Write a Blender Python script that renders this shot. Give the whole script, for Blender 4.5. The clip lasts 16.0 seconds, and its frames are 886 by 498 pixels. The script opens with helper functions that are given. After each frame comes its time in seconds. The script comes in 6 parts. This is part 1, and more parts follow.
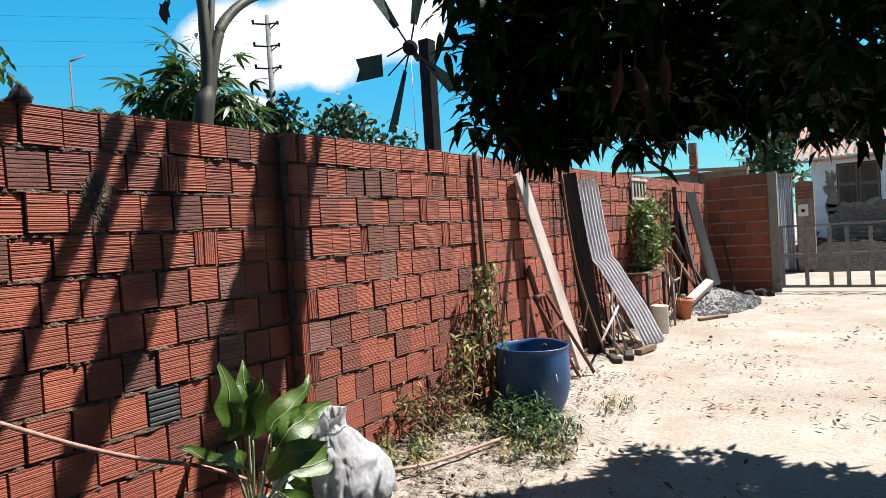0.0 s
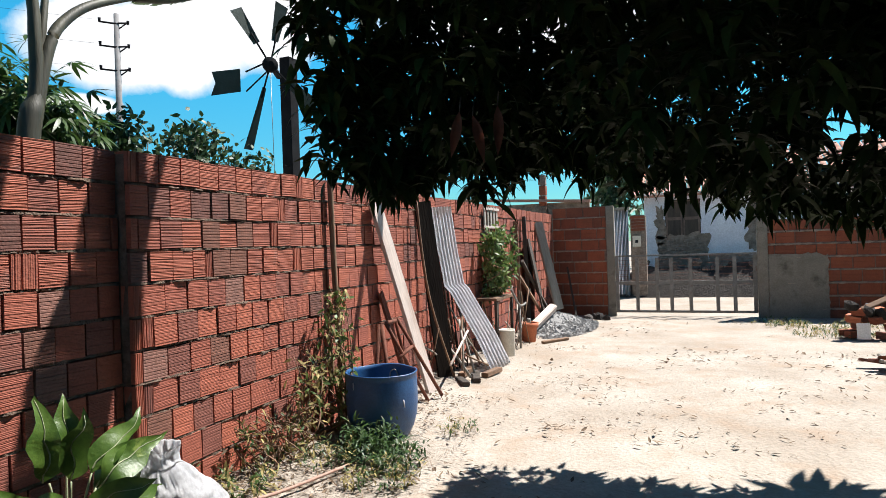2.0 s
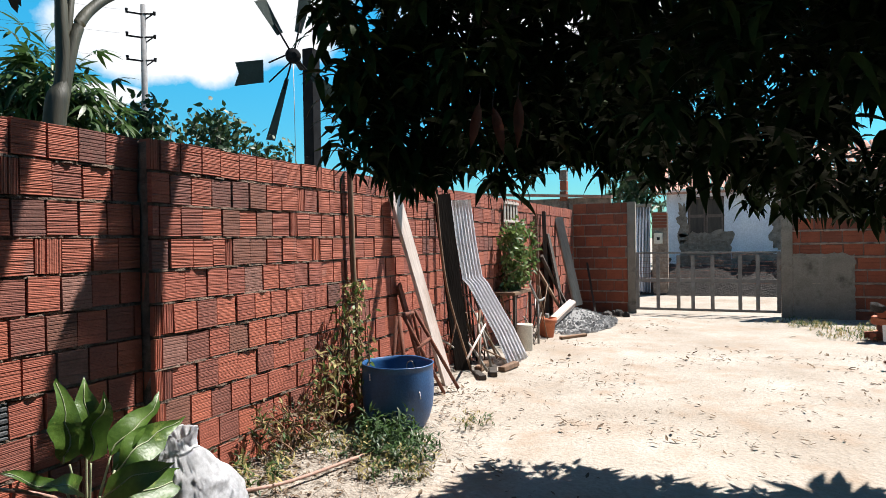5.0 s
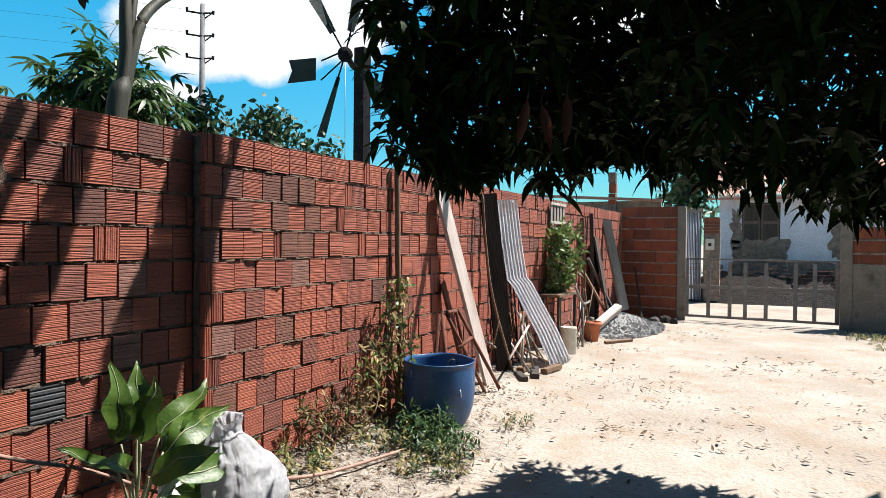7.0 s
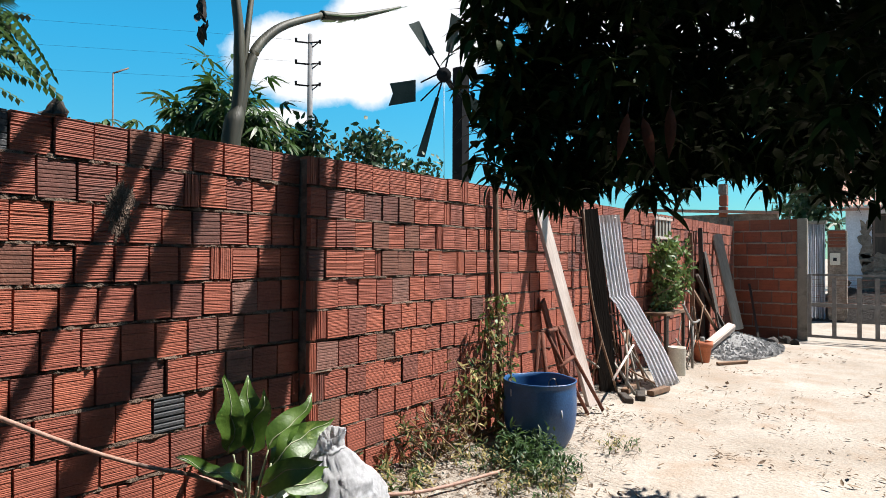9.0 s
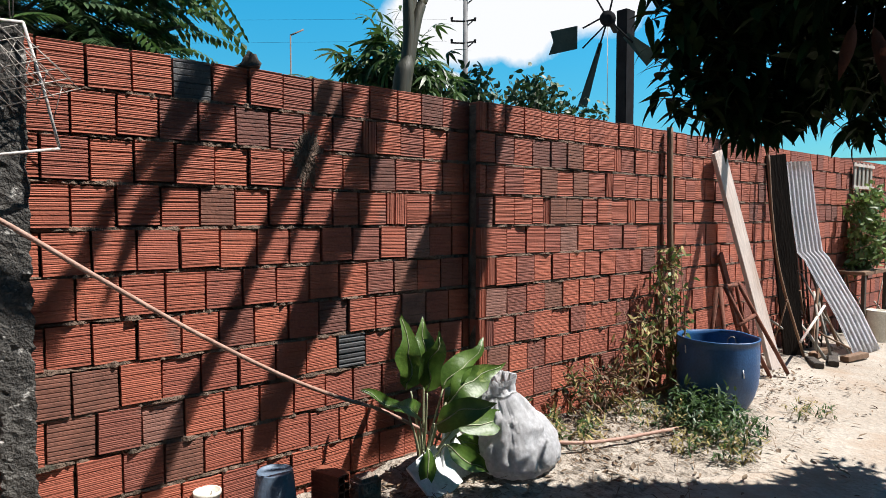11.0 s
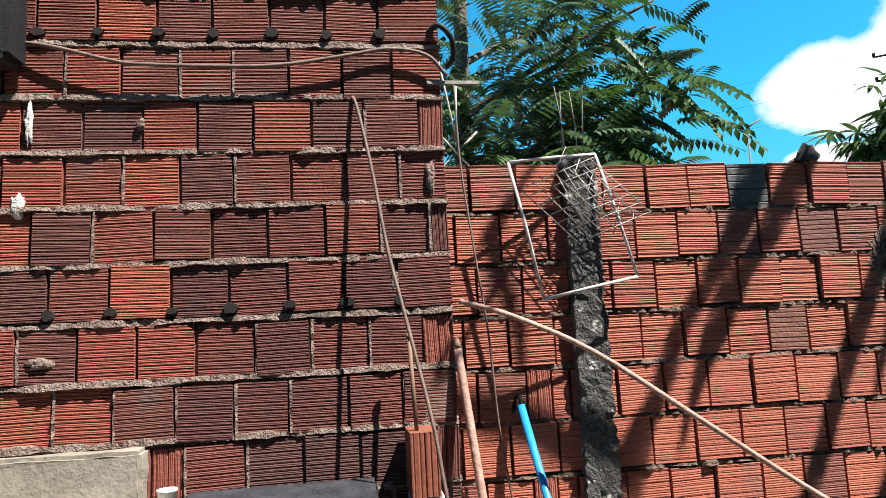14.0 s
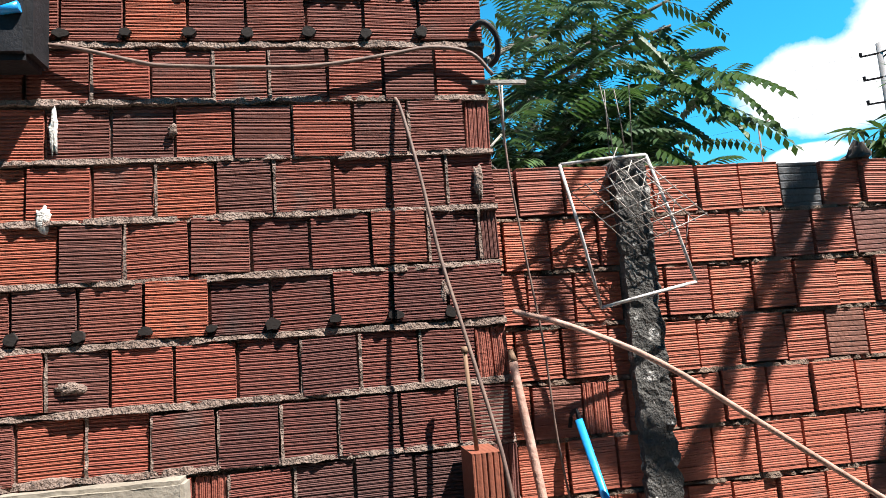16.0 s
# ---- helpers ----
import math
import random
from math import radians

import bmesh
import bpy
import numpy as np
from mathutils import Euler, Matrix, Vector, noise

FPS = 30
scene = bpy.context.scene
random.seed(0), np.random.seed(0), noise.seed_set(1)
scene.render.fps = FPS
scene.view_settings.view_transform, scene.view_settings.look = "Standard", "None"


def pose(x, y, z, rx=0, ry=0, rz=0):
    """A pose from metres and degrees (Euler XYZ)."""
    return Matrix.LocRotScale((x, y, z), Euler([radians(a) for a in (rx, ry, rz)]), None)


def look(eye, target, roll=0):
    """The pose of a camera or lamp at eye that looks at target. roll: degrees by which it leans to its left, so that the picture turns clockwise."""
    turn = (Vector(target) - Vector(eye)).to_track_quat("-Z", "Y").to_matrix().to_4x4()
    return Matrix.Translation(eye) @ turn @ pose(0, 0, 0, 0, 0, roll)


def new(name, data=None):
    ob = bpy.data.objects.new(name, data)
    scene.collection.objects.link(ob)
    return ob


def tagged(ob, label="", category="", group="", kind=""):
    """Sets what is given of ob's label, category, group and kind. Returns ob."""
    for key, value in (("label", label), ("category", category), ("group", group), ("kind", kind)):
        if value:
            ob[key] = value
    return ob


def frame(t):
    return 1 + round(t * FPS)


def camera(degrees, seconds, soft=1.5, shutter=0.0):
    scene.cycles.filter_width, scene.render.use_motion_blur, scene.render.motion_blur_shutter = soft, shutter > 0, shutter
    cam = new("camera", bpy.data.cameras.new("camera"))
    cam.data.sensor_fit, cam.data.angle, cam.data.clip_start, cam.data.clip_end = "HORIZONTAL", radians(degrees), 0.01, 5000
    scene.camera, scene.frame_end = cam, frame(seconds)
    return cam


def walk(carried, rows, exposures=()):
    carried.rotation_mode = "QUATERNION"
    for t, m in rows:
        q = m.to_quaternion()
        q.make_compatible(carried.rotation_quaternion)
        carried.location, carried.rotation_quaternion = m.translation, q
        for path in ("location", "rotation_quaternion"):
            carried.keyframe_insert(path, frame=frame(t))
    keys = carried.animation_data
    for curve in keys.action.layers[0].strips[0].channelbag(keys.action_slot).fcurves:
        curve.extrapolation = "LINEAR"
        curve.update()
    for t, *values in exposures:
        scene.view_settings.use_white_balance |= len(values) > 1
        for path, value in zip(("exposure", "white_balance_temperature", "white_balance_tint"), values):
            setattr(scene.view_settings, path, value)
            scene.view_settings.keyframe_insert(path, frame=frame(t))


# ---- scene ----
cam = camera(68.4, 16.0, soft=0.8)
PATH = [
    (0, (3.073, 1.146, 1.551), (1.955, 2.804, 1.504), -3.6),
    (0.5, (3.105, 1.139, 1.594), (1.971, 2.786, 1.574), -2.6),
    (1, (3.12, 1.142, 1.607), (2.106, 2.866, 1.599), -2.1),
    (1.5, (3.162, 1.121, 1.615), (2.266, 2.909, 1.626), -2.1),
    (2, (3.185, 1.121, 1.613), (2.44, 2.978, 1.604), -1.9),
    (2.5, (3.166, 1.139, 1.605), (2.455, 3.008, 1.558), -0.7),
    (3, (3.155, 1.134, 1.608), (2.382, 2.977, 1.559), -0.7),
    (5.5, (3.201, 1.136, 1.601), (2.395, 2.966, 1.584), -0.7),
    (6, (3.208, 1.141, 1.599), (2.379, 2.961, 1.587), 0.2),
    (6.5, (3.206, 1.136, 1.591), (2.354, 2.945, 1.576), 0.4),
    (7, (3.195, 1.137, 1.586), (2.269, 2.909, 1.561), 0.6),
    (7.5, (3.187, 1.145, 1.587), (2.205, 2.887, 1.57), 0.7),
    (8, (3.194, 1.158, 1.586), (2.184, 2.884, 1.57), -0.1),
    (8.2, (3.199, 1.165, 1.598), (2.135, 2.859, 1.607), -0.3),
    (10.3, (3.171, 1.135, 1.546), (1.901, 2.68, 1.52), 0.7),
    (10.5, (3.156, 1.146, 1.525), (1.854, 2.663, 1.452), 0.5),
    (11, (3.073, 1.129, 1.509), (1.55, 2.422, 1.409), 0.0),
    (11.5, (2.977, 1.083, 1.552), (1.283, 2.145, 1.528), -1.1),
    (12, (2.878, 1.023, 1.563), (1.094, 1.928, 1.568), -1.7),
    (12.5, (2.765, 0.949, 1.575), (0.909, 1.693, 1.597), -0.7),
    (13, (2.64, 0.815, 1.544), (0.718, 1.35, 1.691), -1.2),
    (13.5, (2.556, 0.688, 1.619), (0.589, 0.996, 1.808), -1.3),
    (14, (2.421, 0.603, 1.616), (0.456, 0.881, 1.861), -2.9),
    (14.5, (2.316, 0.518, 1.641), (0.346, 0.746, 1.903), -3.9),
    (15, (2.279, 0.448, 1.622), (0.33, 0.839, 1.834), -5.7),
    (15.5, (2.269, 0.407, 1.638), (0.314, 0.764, 1.86), -4.9),
    (16, (2.271, 0.404, 1.654), (0.313, 0.722, 1.913), -4.1),
]
walk(cam, [(t, look(eye, target, roll)) for t, eye, target, roll in PATH],
     exposures=[(0, 1.15), (8, 1.15), (11, 1.02), (11.5, 1.04), (12, 1.18), (12.5, 1.27), (13.5, 1.45), (14, 1.58), (16, 1.66)])

# ---- world, sun and exposure ----
SUN = Vector((0.40, 0.46, 1.0)).normalized()
sky_world = bpy.data.worlds.new("sky")
scene.world = sky_world
sky_world.use_nodes = True
wn, wl = sky_world.node_tree.nodes, sky_world.node_tree.links
sky = wn.new("ShaderNodeTexSky")
sky.sky_type, sky.sun_disc = "NISHITA", False
sky.sun_elevation, sky.sun_rotation = math.asin(SUN.z), math.atan2(SUN.x, SUN.y)
sky.altitude, sky.air_density, sky.dust_density, sky.ozone_density = 0, 1.0, 0.2, 2.5
tint = wn.new("ShaderNodeMix")
tint.data_type, tint.blend_type = "RGBA", "MULTIPLY"
tint.inputs[0].default_value = 1.0
wl.new(sky.outputs[0], tint.inputs[6])
# cumulus: soft lumps of cloud round a few directions, broken by noise
where = wn.new("ShaderNodeTexCoord")
height = wn.new("ShaderNodeSeparateXYZ")
wl.new(where.outputs["Generated"], height.inputs[0])
low = wn.new("ShaderNodeMapRange")
low.inputs[1].default_value, low.inputs[2].default_value = 0.02, 0.30
wl.new(height.outputs[2], low.inputs[0])
hue = wn.new("ShaderNodeMix")
hue.data_type = "RGBA"
hue.inputs[6].default_value, hue.inputs[7].default_value = (0.66, 1.28, 1.30, 1), (0.32, 2.05, 2.25, 1)
wl.new(low.outputs[0], hue.inputs[0])
# the blue deepens towards the zenith
top = wn.new("ShaderNodeMapRange")
top.interpolation_type = "SMOOTHSTEP"
top.inputs[1].default_value, top.inputs[2].default_value = 0.42, 0.80
wl.new(height.outputs[2], top.inputs[0])
deep_blue = wn.new("ShaderNodeMix")
deep_blue.data_type = "RGBA"
deep_blue.inputs[7].default_value = (0.12, 0.36, 0.60, 1)
wl.new(top.outputs[0], deep_blue.inputs[0])
wl.new(hue.outputs[2], deep_blue.inputs[6])
wl.new(deep_blue.outputs[2], tint.inputs[7])
puff = wn.new("ShaderNodeTexNoise")
puff.inputs["Scale"].default_value, puff.inputs["Detail"].default_value, puff.inputs["Roughness"].default_value = 5.0, 7.0, 0.6
wl.new(where.outputs["Generated"], puff.inputs["Vector"])
CLOUDS = [(-46, 16.4, 0.150, 0.058), (-38.5, 19.5, 0.13, 0.080), (-50.8, 11.7, 0.05, 0.013), (-17, 22, 0.22, 0.11), (-116, 21, 0.3, 0.12)]
total = None
for bearing, rise, wide, high in CLOUDS:
    d = pose(0, 0, 0, rise, 0, -bearing) @ Vector((0, 1, 0))
    away = wn.new("ShaderNodeVectorMath")
    away.operation = "SUBTRACT"
    away.inputs[1].default_value = d
    wl.new(where.outputs["Generated"], away.inputs[0])
    squash = wn.new("ShaderNodeVectorMath")
    squash.operation = "MULTIPLY"
    squash.inputs[1].default_value = (1 / wide, 1 / wide, 1 / high)
    wl.new(away.outputs[0], squash.inputs[0])
    length = wn.new("ShaderNodeVectorMath")
    length.operation = "LENGTH"
    wl.new(squash.outputs[0], length.inputs[0])
    inside = wn.new("ShaderNodeMapRange")
    inside.inputs[1].default_value, inside.inputs[2].default_value = 0.0, 1.5
    inside.inputs[3].default_value, inside.inputs[4].default_value = 1.0, 0.0
    wl.new(length.outputs["Value"], inside.inputs[0])
    if total is None:
        total = inside.outputs[0]
    else:
        most = wn.new("ShaderNodeMath")
        most.operation = "MAXIMUM"
        wl.new(total, most.inputs[0])
        wl.new(inside.outputs[0], most.inputs[1])
        total = most.outputs[0]
ragged = wn.new("ShaderNodeMath")
ragged.operation = "MULTIPLY_ADD"
ragged.inputs[1].default_value = 1.1
wl.new(puff.outputs["Fac"], ragged.inputs[0])
wl.new(total, ragged.inputs[2])
edge = wn.new("ShaderNodeMapRange")
edge.inputs[1].default_value, edge.inputs[2].default_value = 0.80, 0.98
wl.new(ragged.outputs[0], edge.inputs[0])
cloudy = wn.new("ShaderNodeMix")
cloudy.data_type = "RGBA"
cloudy.inputs[7].default_value = (12.6, 12.8, 13.2, 1)
wl.new(edge.outputs[0], cloudy.inputs[0])
wl.new(tint.outputs[2], cloudy.inputs[6])
wl.new(cloudy.outputs[2], wn["Background"].inputs[0])
wn["Background"].inputs[1].default_value = 0.038

sun_lamp = bpy.data.lights.new("sun", "SUN")
sun_lamp.energy, sun_lamp.angle, sun_lamp.color = 5.0, radians(0.5), (1.0, 0.96, 0.91)
new("sun", sun_lamp).matrix_world = look(SUN * 40, (0, 0, 0))


# ---- materials ----
def material(name, dark, light, scale=6.0, rough=0.85, bump=0.3, grain=60.0, metal=0.0, spread=0.0, stain=None, stain_scale=2.0,
             stain_at=(0.55, 0.7), lines=None, island=False, gloss=0.5, through_light=0.0, stretch=(1, 1, 1), far=0.01):
    """A rough surface: two colours by coarse noise, fine grain, a stain colour, single objects lighter or darker by spread."""
    m = bpy.data.materials.new(name)
    m.use_nodes = True
    n, l = m.node_tree.nodes, m.node_tree.links
    out = n["Principled BSDF"]
    out.inputs["Roughness"].default_value, out.inputs["Metallic"].default_value = rough, metal
    out.inputs["Specular IOR Level"].default_value = gloss
    place = n.new("ShaderNodeTexCoord")
    shift = n.new("ShaderNodeMapping")
    shift.inputs["Scale"].default_value = stretch
    l.new(place.outputs["Object"], shift.inputs["Vector"])
    chance = n.new("ShaderNodeNewGeometry").outputs["Random Per Island"] if island else n.new("ShaderNodeObjectInfo").outputs["Random"]
    lift = n.new("ShaderNodeMath")
    lift.operation = "MULTIPLY"
    lift.inputs[1].default_value = 37.0
    l.new(chance, lift.inputs[0])
    l.new(lift.outputs[0], shift.inputs["Location"])

    def noise_of(s, detail, roughness=0.6):
        t = n.new("ShaderNodeTexNoise")
        t.inputs["Scale"].default_value, t.inputs["Detail"].default_value, t.inputs["Roughness"].default_value = s, detail, roughness
        l.new(shift.outputs[0], t.inputs["Vector"])
        return t.outputs["Fac"]

    def blend(fac, a, b, kind="MIX"):
        x = n.new("ShaderNodeMix")
        x.data_type, x.blend_type = "RGBA", kind
        for value, slot in ((fac, 0), (a, 6), (b, 7)):
            if isinstance(value, (int, float)):
                x.inputs[slot].default_value = value
            elif isinstance(value, tuple):
                x.inputs[slot].default_value = (*value, 1)
            else:
                l.new(value, x.inputs[slot])
        return x.outputs[2]

    def ranged(value, a, b, c=0.0, d=1.0):
        x = n.new("ShaderNodeMapRange")
        x.inputs[1].default_value, x.inputs[2].default_value, x.inputs[3].default_value, x.inputs[4].default_value = a, b, c, d
        l.new(value, x.inputs[0])
        return x.outputs[0]

    coarse, fine = noise_of(scale, 4), noise_of(grain, 3)
    if isinstance(dark, list):        # several kinds of piece, picked by chance
        ramp = n.new("ShaderNodeValToRGB")
        ramp.color_ramp.interpolation = "LINEAR"
        for i, (at, colour) in enumerate(dark):
            stop = ramp.color_ramp.elements[i] if i < 2 else ramp.color_ramp.elements.new(at)
            stop.position, stop.color = at, (*colour, 1)
        l.new(chance, ramp.inputs[0])
        colour = blend(ranged(coarse, 0.3, 0.7), ramp.outputs[0], light, "MULTIPLY")
    else:
        colour = blend(ranged(coarse, 0.3, 0.7), dark, light)
    colour = blend(0.55, colour, blend(ranged(fine, 0.3, 0.7), (0.55, 0.55, 0.55), (1.0, 1.0, 1.0)), "MULTIPLY")
    if spread:
        colour = blend(1.0, colour, blend(chance, (1 - spread,) * 3, (1, 1, 1)), "MULTIPLY")
    if stain:
        colour = blend(ranged(noise_of(stain_scale, 6), *stain_at), colour, stain)
    l.new(colour, out.inputs["Base Color"])
    height = fine
    if lines:
        wave = n.new("ShaderNodeTexWave")
        wave.bands_direction = lines[0]
        wave.inputs["Scale"].default_value, wave.inputs["Distortion"].default_value = lines[1], 0.4
        l.new(place.outputs["Object"], wave.inputs["Vector"])
        add = n.new("ShaderNodeMath")
        add.operation = "MULTIPLY_ADD"
        add.inputs[1].default_value = lines[2]
        l.new(wave.outputs["Fac"], add.inputs[0])
        l.new(fine, add.inputs[2])
        height = add.outputs[0]
    relief = n.new("ShaderNodeBump")
    relief.inputs["Strength"].default_value, relief.inputs["Distance"].default_value = bump, far
    l.new(height, relief.inputs["Height"])
    l.new(relief.outputs[0], out.inputs["Normal"])
    if through_light:
        glow = n.new("ShaderNodeBsdfTranslucent")
        l.new(colour, glow.inputs["Color"])
        mix = n.new("ShaderNodeMixShader")
        mix.inputs[0].default_value = through_light
        l.new(out.outputs[0], mix.inputs[1])
        l.new(glow.outputs[0], mix.inputs[2])
        l.new(mix.outputs[0], n["Material Output"].inputs["Surface"])
    return m


BRICK_KINDS = [(0.0, (0.429, 0.124, 0.0695)), (1.0, (0.178, 0.0724, 0.0554)), (0.4, (0.377, 0.107, 0.0621)), (0.78, (0.326, 0.095, 0.0591)), (0.94, (0.252, 0.0828, 0.0576))]
HOUSE_KINDS = [(0.0, (0.289, 0.0766, 0.0462)), (1.0, (0.137, 0.0491, 0.0375)), (0.2, (0.238, 0.0686, 0.0447)), (0.6, (0.195, 0.0606, 0.0433)), (0.9, (0.155, 0.0549, 0.0411))]
mat_brick = material("fired_clay", BRICK_KINDS, (0.80, 0.78, 0.80), 7, 0.85, 0.5, 70, stain=(0.15, 0.10, 0.09), stain_scale=5, stain_at=(0.60, 0.85), lines=("Z", 38, 0.5))
mat_brick_smooth = material("smooth_clay", [(0.0, (0.46, 0.130, 0.072)), (1.0, (0.22, 0.078, 0.055)), (0.4, (0.405, 0.113, 0.065)), (0.8, (0.335, 0.095, 0.060))], (0.80, 0.78, 0.80), 7, 0.85, 0.4, 70, stain=(0.16, 0.09, 0.07), stain_scale=5, stain_at=(0.62, 0.85), lines=("Z", 38, 0.3))
mat_brick_far = material("fired_clay_joined", BRICK_KINDS, (0.80, 0.78, 0.80), 7, 0.85, 0.4, 70, stain=(0.15, 0.10, 0.09), stain_scale=4, stain_at=(0.62, 0.85), island=True)
mat_brick_house = material("weathered_clay", HOUSE_KINDS, (0.82, 0.80, 0.82), 6, 0.88, 0.6, 80, stain=(0.12, 0.095, 0.085), stain_scale=4, stain_at=(0.58, 0.85), lines=("Z", 60, 0.35))
mat_brick_maroon = material("maroon_clay", [(0.0, (0.205, 0.057, 0.041)), (1.0, (0.120, 0.038, 0.031)), (0.5, (0.160, 0.046, 0.034))], (0.82, 0.80, 0.82), 6, 0.88, 0.6, 80, stain=(0.057, 0.0342, 0.0304), stain_scale=5, stain_at=(0.55, 0.8), lines=("Z", 60, 0.35))
mat_brick_bright = material("bright_red_clay", [(0.0, (0.38, 0.103, 0.0532)), (1.0, (0.274, 0.0669, 0.0441)), (0.5, (0.319, 0.0798, 0.0471))], (0.82, 0.80, 0.82), 6, 0.88, 0.6, 80, stain=(0.106, 0.076, 0.0684), stain_scale=4, stain_at=(0.62, 0.85), lines=("Z", 60, 0.35))
mat_brick_black = material("burnt_clay", (0.035, 0.037, 0.04), (0.075, 0.075, 0.08), 10, 0.7, 0.5, 70)
mat_brick_grey = material("greyish_clay", (0.204, 0.0952, 0.0723), (0.306, 0.145, 0.111), 10, 0.9, 0.5, 70)
mat_brick_brown = material("brownish_clay", (0.17, 0.0723, 0.051), (0.255, 0.106, 0.0723), 10, 0.9, 0.5, 70)
mat_brick_dim = material("overfired_clay", (0.136, 0.0578, 0.0442), (0.212, 0.0833, 0.0638), 10, 0.85, 0.5, 70)
mat_brick_orange = material("smooth_orange_clay", [(0.0, (0.357, 0.0978, 0.0442)), (1.0, (0.212, 0.0638, 0.034)), (0.5, (0.306, 0.0824, 0.0382))], (0.722, 0.697, 0.68), 5, 0.85, 0.35, 60, lines=("Z", 20, 0.3))
mat_mortar = material("dark_mortar", (0.104, 0.0656, 0.0464), (0.24, 0.164, 0.12), 14, 0.95, 1.0, 90, stain=(0.04, 0.04, 0.028), stain_scale=8, far=0.02)
mat_mortar_joint = material("whitish_mortar", (0.368, 0.272, 0.208), (0.496, 0.4, 0.328), 16, 0.95, 1.0, 90, stain=(0.264, 0.184, 0.136), stain_scale=6, far=0.02)
mat_mortar_pale = material("pale_mortar", (0.181, 0.122, 0.0958), (0.288, 0.213, 0.176), 16, 0.95, 1.0, 90, stain=(0.107, 0.085, 0.0693), stain_scale=7, far=0.02)
mat_lime = material("lime_smear", (0.5, 0.47, 0.42), (0.68, 0.65, 0.6), 20, 0.9, 0.7, 80)
mat_concrete = material("rough_concrete", (0.034, 0.031, 0.028), (0.10, 0.094, 0.085), 9, 0.95, 1.0, 70, stain=(0.45, 0.43, 0.40), stain_scale=16, stain_at=(0.60, 0.68), far=0.02)
mat_cement = material("cement_render", (0.208, 0.18, 0.14), (0.32, 0.284, 0.232), 3, 0.92, 0.5, 45, stain=(0.112, 0.096, 0.072), stain_scale=3)
mat_sand = material("dry_sand", (0.312, 0.26, 0.208), (0.44, 0.396, 0.344), 0.9, 0.95, 0.6, 30, stain=(0.288, 0.212, 0.152), stain_scale=2.2, stain_at=(0.50, 0.75), far=0.03)
mat_litter_soil = material("soil_with_litter", (0.238, 0.2, 0.162), (0.442, 0.387, 0.327), 9, 0.95, 1.0, 35, stain=(0.085, 0.068, 0.051), stain_scale=14, stain_at=(0.52, 0.66), far=0.03)
mat_plaster = material("white_plaster", (0.66, 0.68, 0.76), (0.78, 0.79, 0.84), 1.5, 0.9, 0.2, 30, stain=(0.5, 0.49, 0.48), stain_scale=2.5, stain_at=(0.6, 0.8))
mat_damaged = material("broken_plaster", (0.15, 0.115, 0.09), (0.34, 0.28, 0.23), 7, 0.95, 1.0, 22, far=0.05)
mat_roof_tile = material("clay_roof_tile", (0.42, 0.20, 0.14), (0.56, 0.33, 0.25), 5, 0.9, 0.4, 40, spread=0.3)
mat_wood_grey = material("weathered_grey_wood", (0.22, 0.20, 0.17), (0.42, 0.39, 0.34), 5, 0.85, 0.6, 60, stretch=(1, 1, 0.12))
mat_wood_pale = material("sun_bleached_plank", (0.527, 0.425, 0.374), (0.646, 0.561, 0.51), 5, 0.8, 0.4, 60, stain=(0.323, 0.221, 0.17), stain_scale=4, stretch=(1, 1, 0.12))
mat_wood_brown = material("brown_wood", (0.13, 0.075, 0.045), (0.27, 0.16, 0.095), 6, 0.8, 0.5, 60, stretch=(1, 1, 0.15))
mat_wood_dark = material("dark_old_wood", (0.03, 0.024, 0.02), (0.085, 0.065, 0.05), 6, 0.85, 0.6, 60, stretch=(1, 1, 0.15))
mat_shutter = material("brown_shutter", (0.10, 0.065, 0.05), (0.18, 0.125, 0.10), 6, 0.7, 0.3, 60)
mat_bamboo = material("peeled_stick", (0.30, 0.165, 0.12), (0.46, 0.29, 0.23), 18, 0.7, 0.4, 60)
mat_rust = material("rusty_iron", (0.10, 0.035, 0.022), (0.24, 0.085, 0.05), 14, 0.85, 0.5, 80, metal=0.3)
mat_galv = material("galvanised_sheet", (0.70, 0.70, 0.74), (0.85, 0.85, 0.88), 4, 0.5, 0.2, 50, metal=0.15, stain=(0.32, 0.25, 0.22), stain_scale=5, stain_at=(0.6, 0.8))
mat_steel = material("grey_painted_steel", (0.17, 0.16, 0.145), (0.29, 0.275, 0.255), 8, 0.7, 0.3, 60, metal=0.2, stain=(0.20, 0.11, 0.07), stain_scale=9, stain_at=(0.62, 0.75))
mat_wire = material("grey_wire", (0.24, 0.22, 0.195), (0.38, 0.35, 0.32), 20, 0.5, 0.2, 60, metal=0.5)
mat_white_metal = material("chipped_white_paint", (0.42, 0.39, 0.37), (0.62, 0.59, 0.56), 20, 0.6, 0.3, 60, stain=(0.25, 0.15, 0.11), stain_scale=18, stain_at=(0.58, 0.66))
mat_cable = material("dull_cable", (0.10, 0.06, 0.05), (0.20, 0.13, 0.10), 20, 0.7, 0.2, 60)
mat_black = material("black_plastic", (0.010, 0.010, 0.012), (0.024, 0.024, 0.027), 12, 0.6, 0.3, 90, gloss=0.25)
mat_white_plastic = material("yellowed_white_plastic", (0.58, 0.54, 0.45), (0.74, 0.71, 0.62), 10, 0.5, 0.2, 60)
mat_blue_drum = material("faded_blue_plastic", (0.0102, 0.0638, 0.187), (0.0255, 0.102, 0.255), 4, 0.42, 0.2, 60, stain=(0.085, 0.145, 0.23), stain_scale=6, stain_at=(0.62, 0.85))
